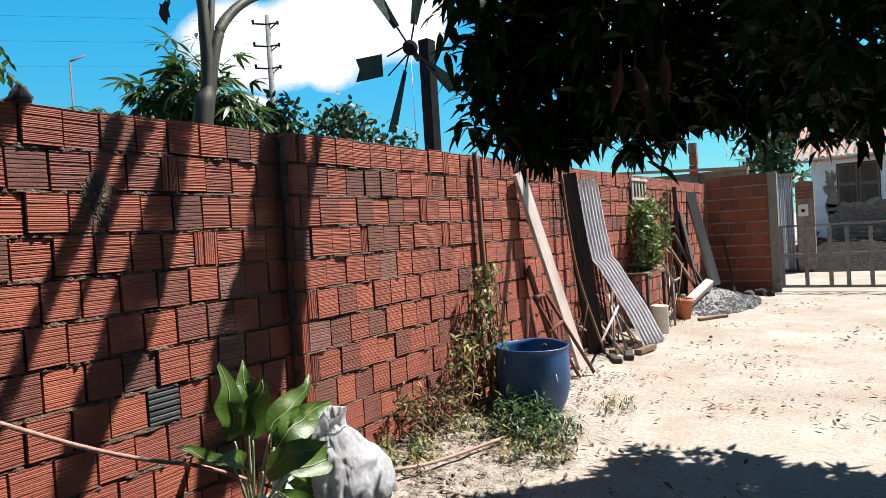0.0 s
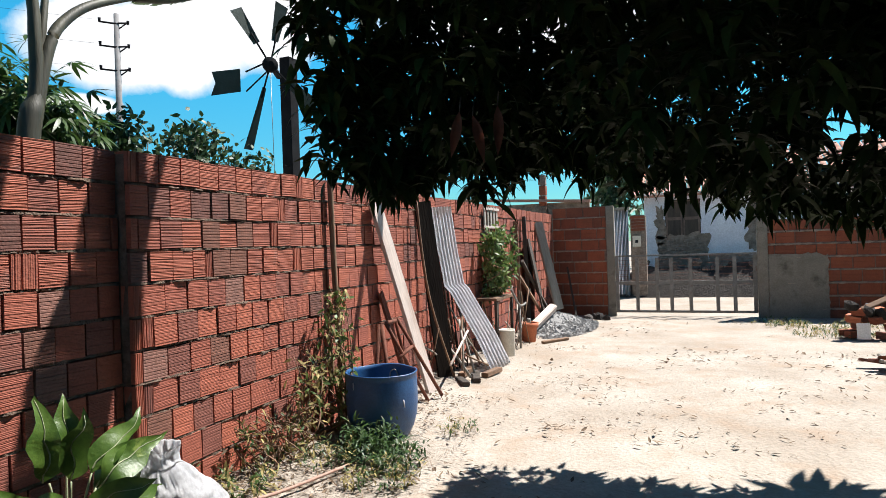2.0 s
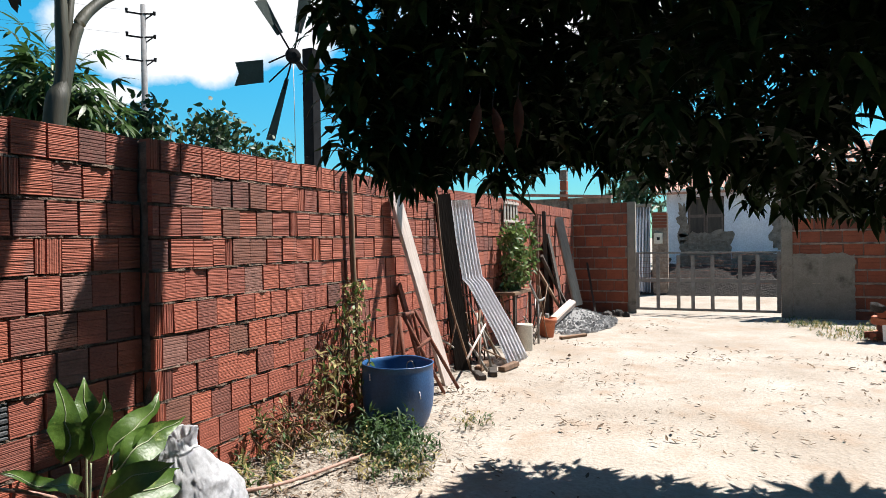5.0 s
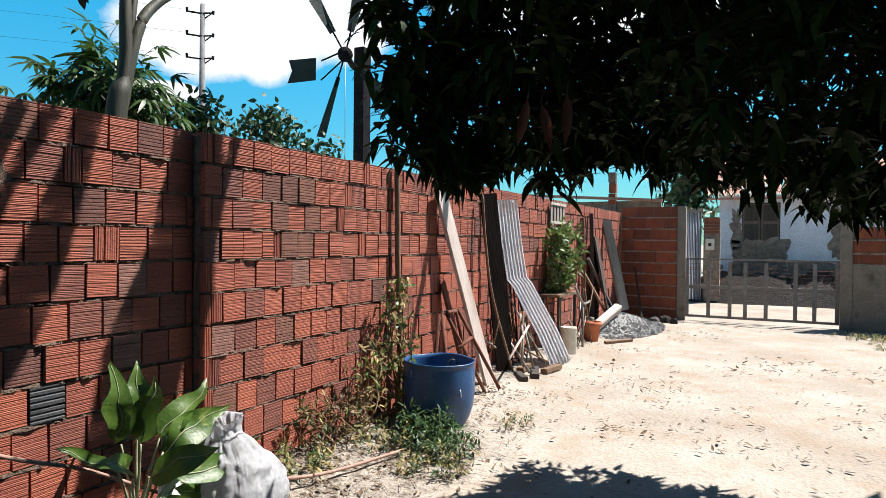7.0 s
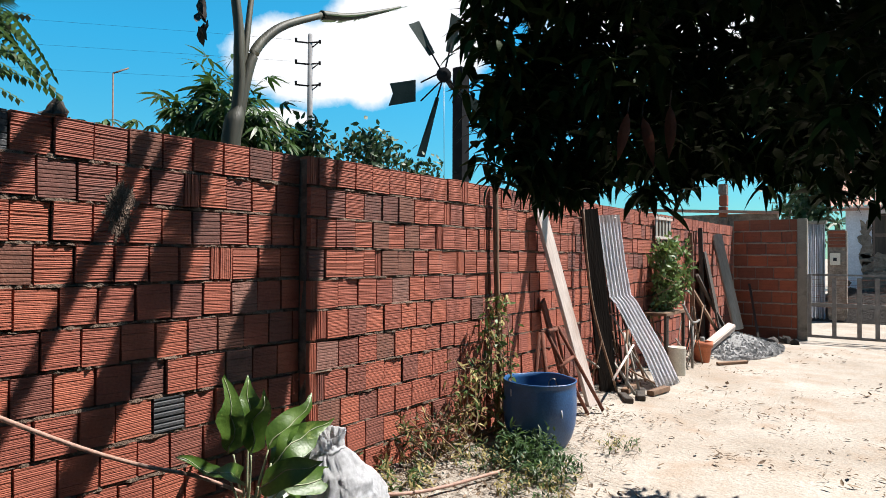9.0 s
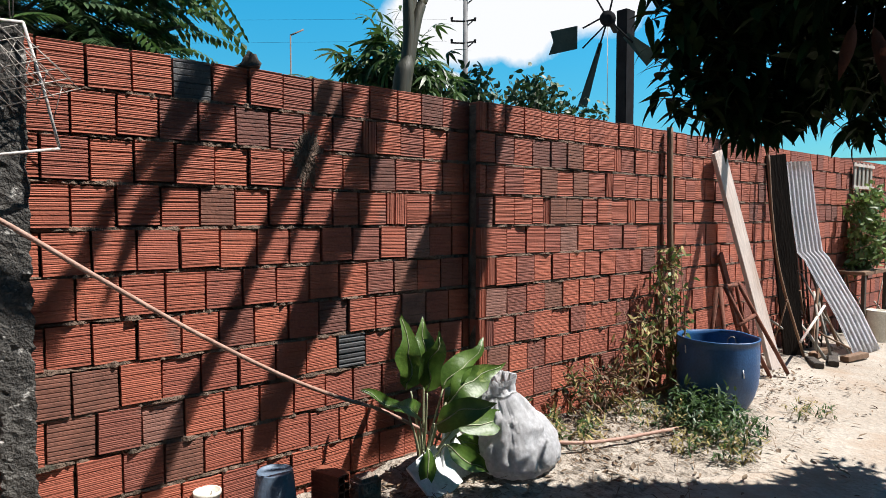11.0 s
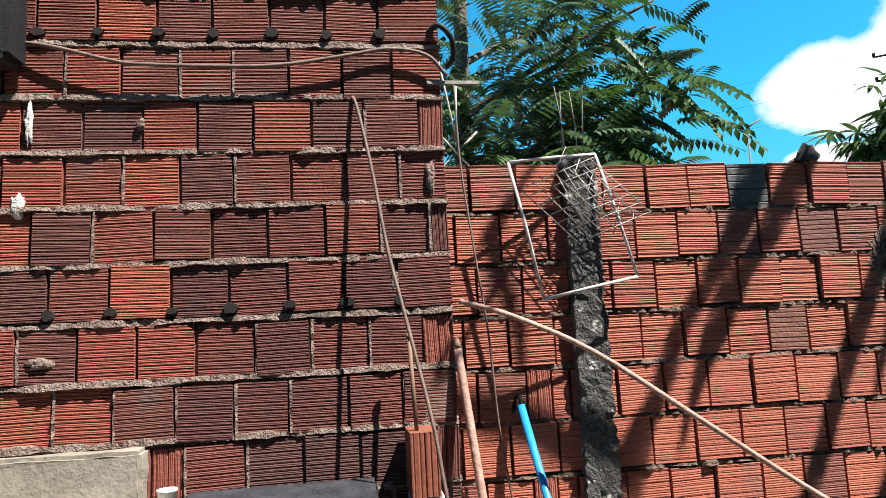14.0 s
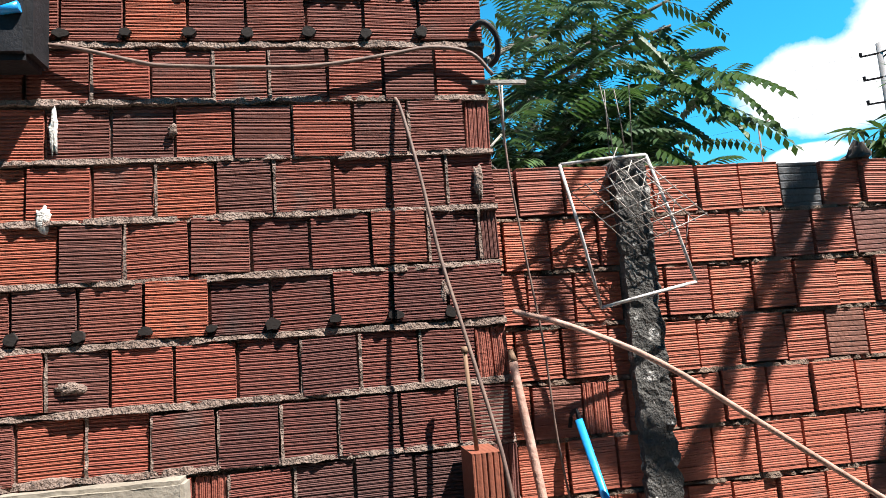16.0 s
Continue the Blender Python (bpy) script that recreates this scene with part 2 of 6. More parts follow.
mat_blue_pipe = material("blue_pvc", (0.01, 0.25, 0.62), (0.02, 0.33, 0.74), 8, 0.35, 0.1, 60)
mat_bucket = material("slate_blue_plastic", (0.085, 0.125, 0.18), (0.13, 0.18, 0.25), 8, 0.5, 0.2, 60, stain=(0.4, 0.4, 0.4), stain_scale=14, stain_at=(0.6, 0.72))
mat_sack = material("woven_white_sack", (0.66, 0.66, 0.68), (0.82, 0.82, 0.84), 5, 0.7, 0.15, 40, stain=(0.42, 0.40, 0.38), stain_scale=6, stain_at=(0.62, 0.85), through_light=0.15)
mat_foam = material("white_board", (0.74, 0.75, 0.77), (0.84, 0.85, 0.86), 8, 0.7, 0.2, 60)
mat_terracotta = material("terracotta", (0.44, 0.13, 0.06), (0.58, 0.20, 0.10), 8, 0.85, 0.3, 60)
mat_gravel = material("grey_gravel", (0.192, 0.188, 0.184), (0.416, 0.408, 0.4), 5, 0.9, 0.5, 40, island=True, spread=0.5)
mat_vane = material("dull_green_sheet", (0.035, 0.055, 0.047), (0.075, 0.10, 0.09), 3, 0.8, 0.2, 40)
mat_mast = material("dark_mast", (0.008, 0.008, 0.009), (0.018, 0.018, 0.020), 5, 0.95, 0.3, 50, gloss=0.1)
mat_pole = material("concrete_pole", (0.16, 0.15, 0.15), (0.26, 0.25, 0.25), 4, 0.9, 0.3, 40)
mat_bark = material("grey_bark", (0.06, 0.05, 0.04), (0.16, 0.135, 0.11), 10, 0.95, 1.0, 40, far=0.03)
mat_banana_stem = material("banana_stem", (0.022, 0.022, 0.013), (0.085, 0.080, 0.048), 5, 0.6, 0.3, 50, stretch=(1, 1, 0.15))
mat_mango = material("mango_leaf", (0.016, 0.038, 0.010), (0.046, 0.084, 0.024), 4, 0.62, 0.2, 60, island=True, spread=0.6, through_light=0.03, gloss=0.08)
mat_mango_dead = material("dry_mango_leaf", (0.07, 0.024, 0.014), (0.13, 0.05, 0.03), 10, 0.6, 0.3, 60, through_light=0.2)
mat_leaf = material("green_leaf", (0.035, 0.085, 0.02), (0.085, 0.16, 0.035), 6, 0.45, 0.2, 60, island=True, spread=0.4, through_light=0.3)
mat_leaf_dark = material("dark_green_leaf", (0.028, 0.070, 0.026), (0.070, 0.13, 0.042), 6, 0.5, 0.2, 60, island=True, spread=0.4, through_light=0.2)
mat_leaf_broad = material("broad_glossy_leaf", (0.045, 0.105, 0.014), (0.12, 0.21, 0.035), 7, 0.4, 0.3, 50, stain=(0.22, 0.30, 0.07), stain_scale=9, stain_at=(0.62, 0.7), through_light=0.3)
mat_leaf_light = material("light_green_leaf", (0.075, 0.15, 0.035), (0.17, 0.26, 0.07), 6, 0.5, 0.2, 60, island=True, spread=0.4, through_light=0.3)
mat_shaded_board = material("shaded_dark_wood", (0.010, 0.008, 0.007), (0.028, 0.022, 0.018), 6, 0.95, 0.6, 60, stretch=(1, 1, 0.15), gloss=0.1)
mat_tube = material("dull_dark_tube", (0.07, 0.055, 0.045), (0.16, 0.13, 0.11), 9, 0.55, 0.3, 60)
mat_crate_top = material("dark_grey_plastic", (0.022, 0.022, 0.027), (0.06, 0.06, 0.068), 12, 0.5, 0.3, 90)
mat_old_white = material("worn_whitewash", (0.40, 0.38, 0.35), (0.56, 0.54, 0.50), 9, 0.9, 0.6, 40, stain=(0.12, 0.10, 0.085), stain_scale=8, stain_at=(0.50, 0.62), far=0.02)
mat_stalk = material("green_stalk", (0.20, 0.23, 0.12), (0.38, 0.40, 0.25), 9, 0.6, 0.2, 60)
mat_weed_dry = material("dry_weed", (0.32, 0.25, 0.09), (0.52, 0.44, 0.18), 6, 0.8, 0.2, 60, island=True, spread=0.4, through_light=0.3)
mat_dry_leaf = material("dead_leaf", (0.15, 0.095, 0.06), (0.34, 0.245, 0.16), 6, 0.9, 0.3, 60, island=True, spread=0.5)
mat_hole_shade = material("hole_shade", (0.006, 0.004, 0.003), (0.014, 0.008, 0.006), 8, 0.95, 0.3, 60)
mat_rubble_dark = material("dark_rubble", (0.018, 0.015, 0.013), (0.06, 0.05, 0.044), 7, 0.95, 1.0, 24, far=0.05)
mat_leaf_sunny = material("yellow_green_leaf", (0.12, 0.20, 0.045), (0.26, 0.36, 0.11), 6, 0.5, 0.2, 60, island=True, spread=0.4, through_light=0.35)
mat_stone = material("rubble_stone", (0.05, 0.045, 0.042), (0.16, 0.14, 0.13), 5, 0.95, 0.6, 30, spread=0.5)


# ---- building helpers ----
def mesh_of(bm, mat, smooth=False):
    me = bpy.data.meshes.new("mesh")
    bm.to_mesh(me)
    bm.free()
    me.materials.append(mat)
    if smooth:
        for p in me.polygons:
            p.use_smooth = True
    return me


def part(name, bm, mat, parent=None, label="", smooth=False):
    ob = new(name, mesh_of(bm, mat, smooth) if isinstance(bm, bmesh.types.BMesh) else bm)
    ob.parent = parent
    if label:
        ob["label"] = label
    return ob


def thing(name, label, category, at=(0, 0, 0), group="", turn=(0, 0, 0)):
    ob = new(name)
    ob.empty_display_size = 0.05
    ob.matrix_basis = pose(*at, *turn)
    return tagged(ob, label, category, group)


def box(bm, a, b, m=None, bevel=0.0):
    made = bmesh.ops.create_cube(bm, size=1)["verts"]
    for v in made:
        v.co = Vector([(a[i] + b[i]) / 2 + v.co[i] * (b[i] - a[i]) for i in range(3)])
    if bevel:
        edges = list({e for v in made for e in v.link_edges})
        done = bmesh.ops.bevel(bm, geom=edges, offset=bevel, segments=2, affect="EDGES")
        made = list({v for v in done["verts"]} | {v for v in made if v.is_valid})
    if m is not None:
        bmesh.ops.transform(bm, matrix=m, verts=[v for v in made if v.is_valid])
    return made


def boxed(a, b, m=None, bevel=0.004):
    bm = bmesh.new()
    box(bm, a, b, m, bevel)
    return bm


def tube(bm, points, radius, sides=8, caps=True):
    """A round bar along points; radius: one, or one for each point."""
    points = [Vector(p) for p in points]
    radii = radius if isinstance(radius, (list, tuple)) else [radius] * len(points)
    rings = []
    for i, p in enumerate(points):
        along = (points[min(i + 1, len(points) - 1)] - points[max(i - 1, 0)]).normalized()
        side = along.cross(Vector((0, 0, 1)) if abs(along.z) < 0.9 else Vector((1, 0, 0))).normalized()
        other = along.cross(side)
        rings.append([bm.verts.new(p + (side * math.cos(a) + other * math.sin(a)) * radii[i]) for a in [2 * math.pi * k / sides for k in range(sides)]])
    for r0, r1 in zip(rings, rings[1:]):
        for k in range(sides):
            f = bm.faces.new((r0[k], r0[(k + 1) % sides], r1[(k + 1) % sides], r1[k]))
            f.smooth = True
    if caps:
        bm.faces.new(rings[0][::-1])
        bm.faces.new(rings[-1])
    return bm


def tubed(points, radius, sides=8):
    return tube(bmesh.new(), points, radius, sides)


def curve_points(points, steps=8, wobble=0.0, rng=None):
    """A smooth line through points (Catmull-Rom)."""
    p = [Vector(q) for q in points]
    p = [p[0] * 2 - p[1]] + p + [p[-1] * 2 - p[-2]]
    made = []
    for i in range(1, len(p) - 2):
        for k in range(steps):
            t = k / steps
            q = 0.5 * ((2 * p[i]) + (p[i + 1] - p[i - 1]) * t + (2 * p[i - 1] - 5 * p[i] + 4 * p[i + 1] - p[i + 2]) * t * t
                       + (3 * p[i] - p[i - 1] - 3 * p[i + 1] + p[i + 2]) * t ** 3)
            if rng:
                q = q + Vector((rng.uniform(-1, 1), rng.uniform(-1, 1), rng.uniform(-1, 1))) * wobble
            made.append(q)
    made.append(p[-2])
    return made


def lathe(bm, profile, sides=32, centre=(0, 0, 0)):
    """A turned body from (radius, height) pairs."""
    c = Vector(centre)
    rings = [[bm.verts.new(c + Vector((r * math.cos(a), r * math.sin(a), z))) for a in [2 * math.pi * k / sides for k in range(sides)]] for r, z in profile]
    for r0, r1 in zip(rings, rings[1:]):
        for k in range(sides):
            f = bm.faces.new((r0[k], r0[(k + 1) % sides], r1[(k + 1) % sides], r1[k]))
            f.smooth = True
    return rings


def leaf_into(verts, faces, base, along, up, length, width, droop=0.2, cup=0.12, steps=3):
    """One bent, cupped leaf blade, appended to lists of vertices and faces."""
    along, up = along.normalized(), up.normalized()
    side = along.cross(up)
    if side.length < 1e-3:
        side = along.orthogonal()
    side.normalize()
    up = side.cross(along)
    start = len(verts)
    verts.append(base)
    for i in range(1, steps):
        t = i / steps
        mid = base + along * (length * t) - up * (droop * length * t * t)
        half = width * 0.5 * math.sin(math.pi * t ** 0.8)
        verts.append(mid + side * half + up * (cup * half))
        verts.append(mid)
        verts.append(mid - side * half + up * (cup * half))
    tip = len(verts)
    verts.append(base + along * length - up * (droop * length))
    a = start + 1
    faces.append((start, a + 1, a))
    faces.append((start, a + 2, a + 1))
    for i in range(1, steps - 1):
        b = a + 3
        faces.append((a, a + 1, b + 1, b))
        faces.append((a + 1, a + 2, b + 2, b + 1))
        a = b
    faces.append((a, a + 1, tip))
    faces.append((a + 1, a + 2, tip))


def listed(verts, faces, mat, smooth=True):
    me = bpy.data.meshes.new("mesh")
    me.from_pydata([tuple(v) for v in verts], [], faces)
    me.materials.append(mat)
    if smooth:
        for p in me.polygons:
            p.use_smooth = True
    return me


def spin(rng):
    while True:
        v = Vector((rng.uniform(-1, 1), rng.uniform(-1, 1), rng.uniform(-1, 1)))
        if 0.1 < v.length < 1:
            return v.normalized()


# ---- hollow bricks ----
def brick_mesh(width, height, depth, grooves, mat, cut=0.006, share=0.34, chip=0):
    """A hollow clay brick: its face (towards +x) ribbed along y, joined with plain sides. Its origin is the middle of the face."""
    rng = random.Random(chip * 7 + grooves)
    zs = [(-height / 2, 0.0)]
    step = height / grooves
    for g in range(grooves):
        z = -height / 2 + (g + 0.5) * step + rng.uniform(-0.06, 0.06) * step
        half = step * share * 0.5
        deep = cut * (rng.uniform(0.9, 1.2) if g % 4 == 2 else rng.uniform(0.35, 0.6))     # each fourth groove is cut deeper
        zs += [(z - half, 0.0), (z, -deep), (z + half, 0.0)]
    zs.append((height / 2, 0.0))
    verts, faces = [], []
    for z, x in zs:
        verts += [Vector((x, -width / 2, z)), Vector((x, width / 2, z))]
    k = len(zs)
    faces += [(2 * i, 2 * i + 1, 2 * i + 3, 2 * i + 2) for i in range(k - 1)]
    b = len(verts)
    w, h = width / 2, height / 2
    verts += [Vector((-depth, -w, -h)), Vector((-depth, w, -h)), Vector((-depth, w, h)), Vector((-depth, -w, h))]
    t = 2 * (k - 1)
    faces += [(0, t, b + 3, b), (1, b + 1, b + 2, t + 1), (t, t + 1, b + 2, b + 3), (1, 0, b, b + 1)]
    return listed(verts, faces, mat, smooth=False)


def lay_courses(y0, y1, top, pitch, courses, width, rng, upright=0.05, slope=0.0):
    """Where the bricks of a wall lie: (course, y, z, width, stands upright)."""
    laid = []
    for c in range(courses):
        z = top - pitch * (c + 0.5)
        y = y0 - rng.uniform(0, width * 0.9)
        while y < y1 - 0.02:
            stands = rng.random() < upright
            w = width * 0.5 if stands else width * rng.uniform(0.93, 1.07)
            a, b = max(y, y0), min(y + w, y1)
            if b - a > 0.035:
                laid.append((c, (a + b) / 2, z + slope * ((a + b) / 2 - y0) + rng.uniform(-0.004, 0.004), b - a, stands or (b - a) < width * 0.45))
            y += w + 0.007
    return laid


def bonded(y0, y1, top, pitch, plan, rng):
    """Where the bricks of a wall lie, course by course; plan: (course, one head joint, spacing of the joints, the stretches (from, to) of bricks on end)."""
    laid = []
    for c, joint, step, *ends in plan:
        z = top - pitch * (c + 0.5)
        edges = [y0] + sorted(v for e in ends for v in e) + [y1]
        for e in ends:
            laid.append((c, (e[0] + e[1]) / 2, z + rng.uniform(-0.004, 0.004), e[1] - e[0] - 0.008, True))
        for a, b in zip(edges[::2], edges[1::2]):
            if b - a < 0.03:
                continue
            first = joint if a <= joint <= b else a if a > joint else b
            cuts = sorted({a, b} | {first + step * q + rng.uniform(-0.006, 0.006) for q in range(-60, 61) if a + 0.04 < first + step * q < b - 0.04})
            for u, v in zip(cuts, cuts[1:]):
                laid.append((c, (u + v) / 2, z + rng.uniform(-0.005, 0.005), v - u - 0.012, False))
    return laid


def mortar_bed(name, y0, y1, z, face, rng, mat, parent, step=0.02, thick=0.022, proud=-0.002, rough=0.022, slope=0.0, broken=1.0, full=0.45):
    """A ragged bed of mortar squeezed out of a joint."""
    verts, faces = [], []
    count = max(2, int((y1 - y0) / step))
    seed = rng.uniform(0, 99)
    for i in range(count + 1):
        y = y0 + (y1 - y0) * i / count
        lump = noise.noise(Vector((y * 9, seed, 0))) * 0.6 + noise.noise(Vector((y * 40, seed, 3))) * 0.7
        out = face + proud - 0.006 + rough * lump
        zz = z + slope * (y - y0) + 0.004 * noise.noise(Vector((y * 6, seed, 9)))
        half = thick * max(0.1, 0.42 + broken * (0.5 * noise.noise(Vector((y * 11, seed, 5))) + 0.25 * noise.noise(Vector((y * 45, seed, 8)))))
        verts += [Vector((face - 0.03, y, zz + half)), Vector((out - 0.003, y, zz + half * full)), Vector((out + 0.002 * lump, y, zz - half * full)), Vector((face - 0.03, y, zz - half))]
    for i in range(count):
        a = 4 * i
        faces += [(a + k, a + k + 1, a + k + 5, a + k + 4) for k in range(3)]
    return part(name, listed(verts, faces, mat, False), None, parent)


# ---- ground ----
def ground_height(x, y):
    near = max(0.0, 1 - abs(x - 3) / 14)
    bank = 0.07 * math.exp(-((x - 0.1) / 0.45) ** 2) if 3.2 < y < 15 else 0.03 * math.exp(-((x - 0.1) / 0.45) ** 2)
    return near * (0.018 * noise.noise(Vector((x * 0.9, y * 0.9, 2))) + 0.008 * noise.noise(Vector((x * 3.4, y * 3.4, 7)))) + bank


def graded(lo, hi, step, far):
    inner = [lo + step * i for i in range(int((hi - lo) / step) + 1)]
    out, d, v = [], step, inner[-1]
    while v < far:
        d *= 1.5
        v += d
        out.append(v)
    back, d, v = [], step, lo
    while v > -far:
        d *= 1.5
        v -= d
        back.append(v)
    return back[::-1] + inner + out


gx, gy = graded(-0.6, 7.4, 0.10, 900), graded(1.6, 16.4, 0.10, 900)
verts = [Vector((x, y, ground_height(x, y))) for y in gy for x in gx]
faces = [(j * len(gx) + i, j * len(gx) + i + 1, (j + 1) * len(gx) + i + 1, (j + 1) * len(gx) + i) for j in range(len(gy) - 1) for i in range(len(gx) - 1)]
ground = tagged(new("ground", listed(verts, faces, mat_sand)), "pale dry sand yard strewn with dead leaves", "ground", kind="structure")

# strip of dark soil and litter along the wall, lying on the sand
verts, faces = [], []
rows_y = [2.0 + 0.12 * i for i in range(108)]
for y in rows_y:
    reach = (1.30 if y < 5.6 else 0.95 if y < 6.4 else 0.5) + 0.22 * noise.noise(Vector((y * 1.1, 4, 0))) + 0.1 * noise.noise(Vector((y * 5, 8, 0)))
    for k in range(8):
        x = -0.02 + reach * k / 7
        verts.append(Vector((x, y, ground_height(x, y) + 0.010 + 0.012 * noise.noise(Vector((x * 6, y * 6, 1))) - (0.016 if k == 7 else 0))))
for j in range(len(rows_y) - 1):
    for k in range(7):
        a = j * 8 + k
        faces.append((a, a + 1, a + 9, a + 8))
tagged(new("soil_strip", listed(verts, faces, mat_litter_soil)), "dark soil with leaf litter along the brick wall", "soil", kind="structure")

# ---- brick walls ----
rng = random.Random(11)
TOP, PITCH = 2.245, 0.1975


def wall_core(name, a, b, mat, label):
    return tagged(new(name, mesh_of(boxed(a, b, bevel=0), mat)), label, "wall", kind="structure")


def lay_wall(parent, laid, face, meshes, end_mesh, rng, height, special=None, limit=300, tilt=1.6, out=0.008, low_set=None):
    """Bricks as pieces of their own up to the limit; those past it joined as one mesh; low_set: for the courses from the fifth down."""
    rest_v, rest_f = [], []
    for i, (c, y, z, w, stands) in enumerate(laid):
        me = end_mesh if stands else rng.choice(low_set if low_set and c >= 4 else meshes)
        x = face + rng.uniform(-out, out)
        turn = [rng.uniform(-tilt, tilt) for _ in range(3)]
        if special and (c, i) in special:
            me = special[(c, i)]
        natural = me["wide"]
        if stands:
            m = pose(x, y, z, 90 + turn[0], turn[1] * 0.5, turn[2]) @ Matrix.Diagonal((1, height / me["tall_as_laid"], w / me["deep_as_laid"], 1))
        else:
            m = pose(x, y, z, turn[0] * 0.8, turn[1] * 0.5, turn[2]) @ Matrix.Diagonal((1, w / natural, height / me["tall"], 1))
        if i < limit:
            ob = new("brick", me)
            ob.parent = parent
            ob.matrix_basis = m
        else:
            k = len(rest_v)
            rest_v += [m @ v.co for v in me.vertices]
            rest_f += [tuple(k + q for q in p.vertices) for p in me.polygons]
    if rest_f:
        part("distant_bricks", listed(rest_v, rest_f, mat_brick_far, False), None, parent)["kind"] = "stuff"


def brick_set(width, height, depth, grooves, mat, cut, variants=4, share=0.34):
    made = [brick_mesh(width, height, depth, grooves, mat, cut, share, chip=k) for k in range(variants)]
    for me in made:
        me["wide"], me["tall"], me["deep_as_laid"], me["tall_as_laid"] = width, height, height, width
    return made


BH = 0.177
main_set = brick_set(0.172, BH, 0.09, 9, mat_brick, 0.0065, share=0.40)
smooth_set = brick_set(0.172, BH, 0.09, 9, mat_brick_smooth, 0.0036, share=0.36)
end_brick = brick_mesh(BH, 0.085, 0.09, 4, mat_brick, 0.007, 0.4)
end_brick["wide"], end_brick["tall"], end_brick["deep_as_laid"], end_brick["tall_as_laid"] = BH, 0.085, 0.085, BH
black_brick = brick_set(0.172, BH, 0.09, 6, mat_brick_black, 0.014, 1, 0.5)[0]
grey_brick = brick_set(0.172, BH, 0.09, 9, mat_brick_grey, 0.006, 1)[0]
brown_brick = brick_set(0.172, BH, 0.09, 9, mat_brick_brown, 0.008, 1)[0]
dim_brick = brick_set(0.172, BH, 0.09, 9, mat_brick_dim, 0.008, 1)[0]
dark_set = brick_set(0.172, BH, 0.09, 6, mat_brick_black, 0.006, 1, 0.3)[0]


def odd_ones(laid, picks):
    """The bricks nearest to given courses and places along the wall."""
    found = {}
    for course, y, me in picks:
        best = min((abs(b[1] - y), i) for i, b in enumerate(laid) if b[0] == course and not b[4])[1]
        found[(course, best)] = me
    return found


west = wall_core("wall_west", (-0.10, 0.3, -0.1), (-0.03, 4.2, TOP - 0.02), mat_mortar, "red hollow-brick boundary wall with rough dark mortar")
laid = bonded(0.9, 3.96, TOP, PITCH, (
    (0, 1.955, 0.179), (1, 1.888, 0.179, (3.15, 3.24)), (2, 1.959, 0.1775), (3, 1.886, 0.177, (3.31, 3.455)), (4, 2.150, 0.185, (1.235, 1.33)), (5, 1.892, 0.183),
    (6, 1.959, 0.182, (1.24, 1.33)), (7, 1.871, 0.1847), (8, 1.966, 0.1865), (9, 2.063, 0.185), (10, 1.95, 0.186), (11, 2.04, 0.185)), rng)
lay_wall(west, laid, 0.0, main_set, end_brick, rng, BH, odd_ones(laid, [
    (7, 3.07, black_brick), (0, 2.22, dark_set), (0, 2.93, brown_brick), (0, 3.64, dim_brick), (1, 2.51, dim_brick), (2, 3.29, dim_brick), (4, 3.53, grey_brick), (6, 2.95, dim_brick),
    (6, 3.50, grey_brick), (5, 3.45, brown_brick), (7, 1.78, brown_brick), (7, 1.60, brown_brick), (8, 1.68, brown_brick), (8, 2.07, grey_brick), (9, 2.16, brown_brick), (3, 2.32, brown_brick)]), low_set=smooth_set)
for c in range(12):
    mortar_bed("mortar_bed", 0.9, 3.96, TOP - PITCH * (c + 1), -0.002, rng, mat_mortar, west, thick=0.034, proud=0.006, rough=0.026)

far_wall = wall_core("wall_west_far", (-0.025, 3.968, -0.1), (0.05, 15.4, TOP - 0.03), mat_mortar, "long red hollow-brick boundary wall standing slightly proud")
laid = bonded(3.966, 15.4, TOP - 0.006, PITCH, (
    (0, 4.375, 0.181, (3.966, 4.04), (5.651, 5.749)), (1, 4.293, 0.180, (5.40, 5.50)), (2, 4.201, 0.178, (5.292, 5.375), (6.0, 6.09)), (3, 4.107, 0.182, (4.585, 4.655), (5.59, 5.687)),
    (4, 4.219, 0.187, (3.966, 4.026)), (5, 4.303, 0.187, (3.966, 4.028), (4.03, 4.114)), (6, 4.232, 0.188, (3.966, 4.028)), (7, 4.300, 0.192, (3.966, 4.025), (4.027, 4.101)),
    (8, 4.240, 0.187, (3.966, 4.04)), (9, 4.491, 0.190, (3.966, 4.03), (4.03, 4.115)), (10, 4.30, 0.188), (11, 4.40, 0.188)), rng)
laid.sort(key=lambda b: (b[1] > 8.2, b[1]))
lay_wall(far_wall, laid, 0.08, main_set, end_brick, rng, BH, odd_ones(laid, [(1, 4.57, dim_brick), (1, 4.74, dim_brick), (1, 4.91, brown_brick), (2, 4.65, brown_brick), (2, 5.0, brown_brick), (3, 4.75, brown_brick), (3, 4.92, brown_brick), (4, 4.885, grey_brick), (6, 4.71, brown_brick), (6, 4.13, grey_brick), (8, 4.15, brown_brick), (5, 5.9, dim_brick)]), limit=300, low_set=smooth_set)
for c in range(12):
    mortar_bed("mortar_bed", 3.97, 9.0, TOP - 0.006 - PITCH * (c + 1), 0.078, rng, mat_mortar, far_wall, step=0.03, thick=0.032, proud=0.005, rough=0.026)
    mortar_bed("mortar_bed", 9.0, 15.4, TOP - 0.006 - PITCH * (c + 1), 0.078, rng, mat_mortar, far_wall, step=0.09)

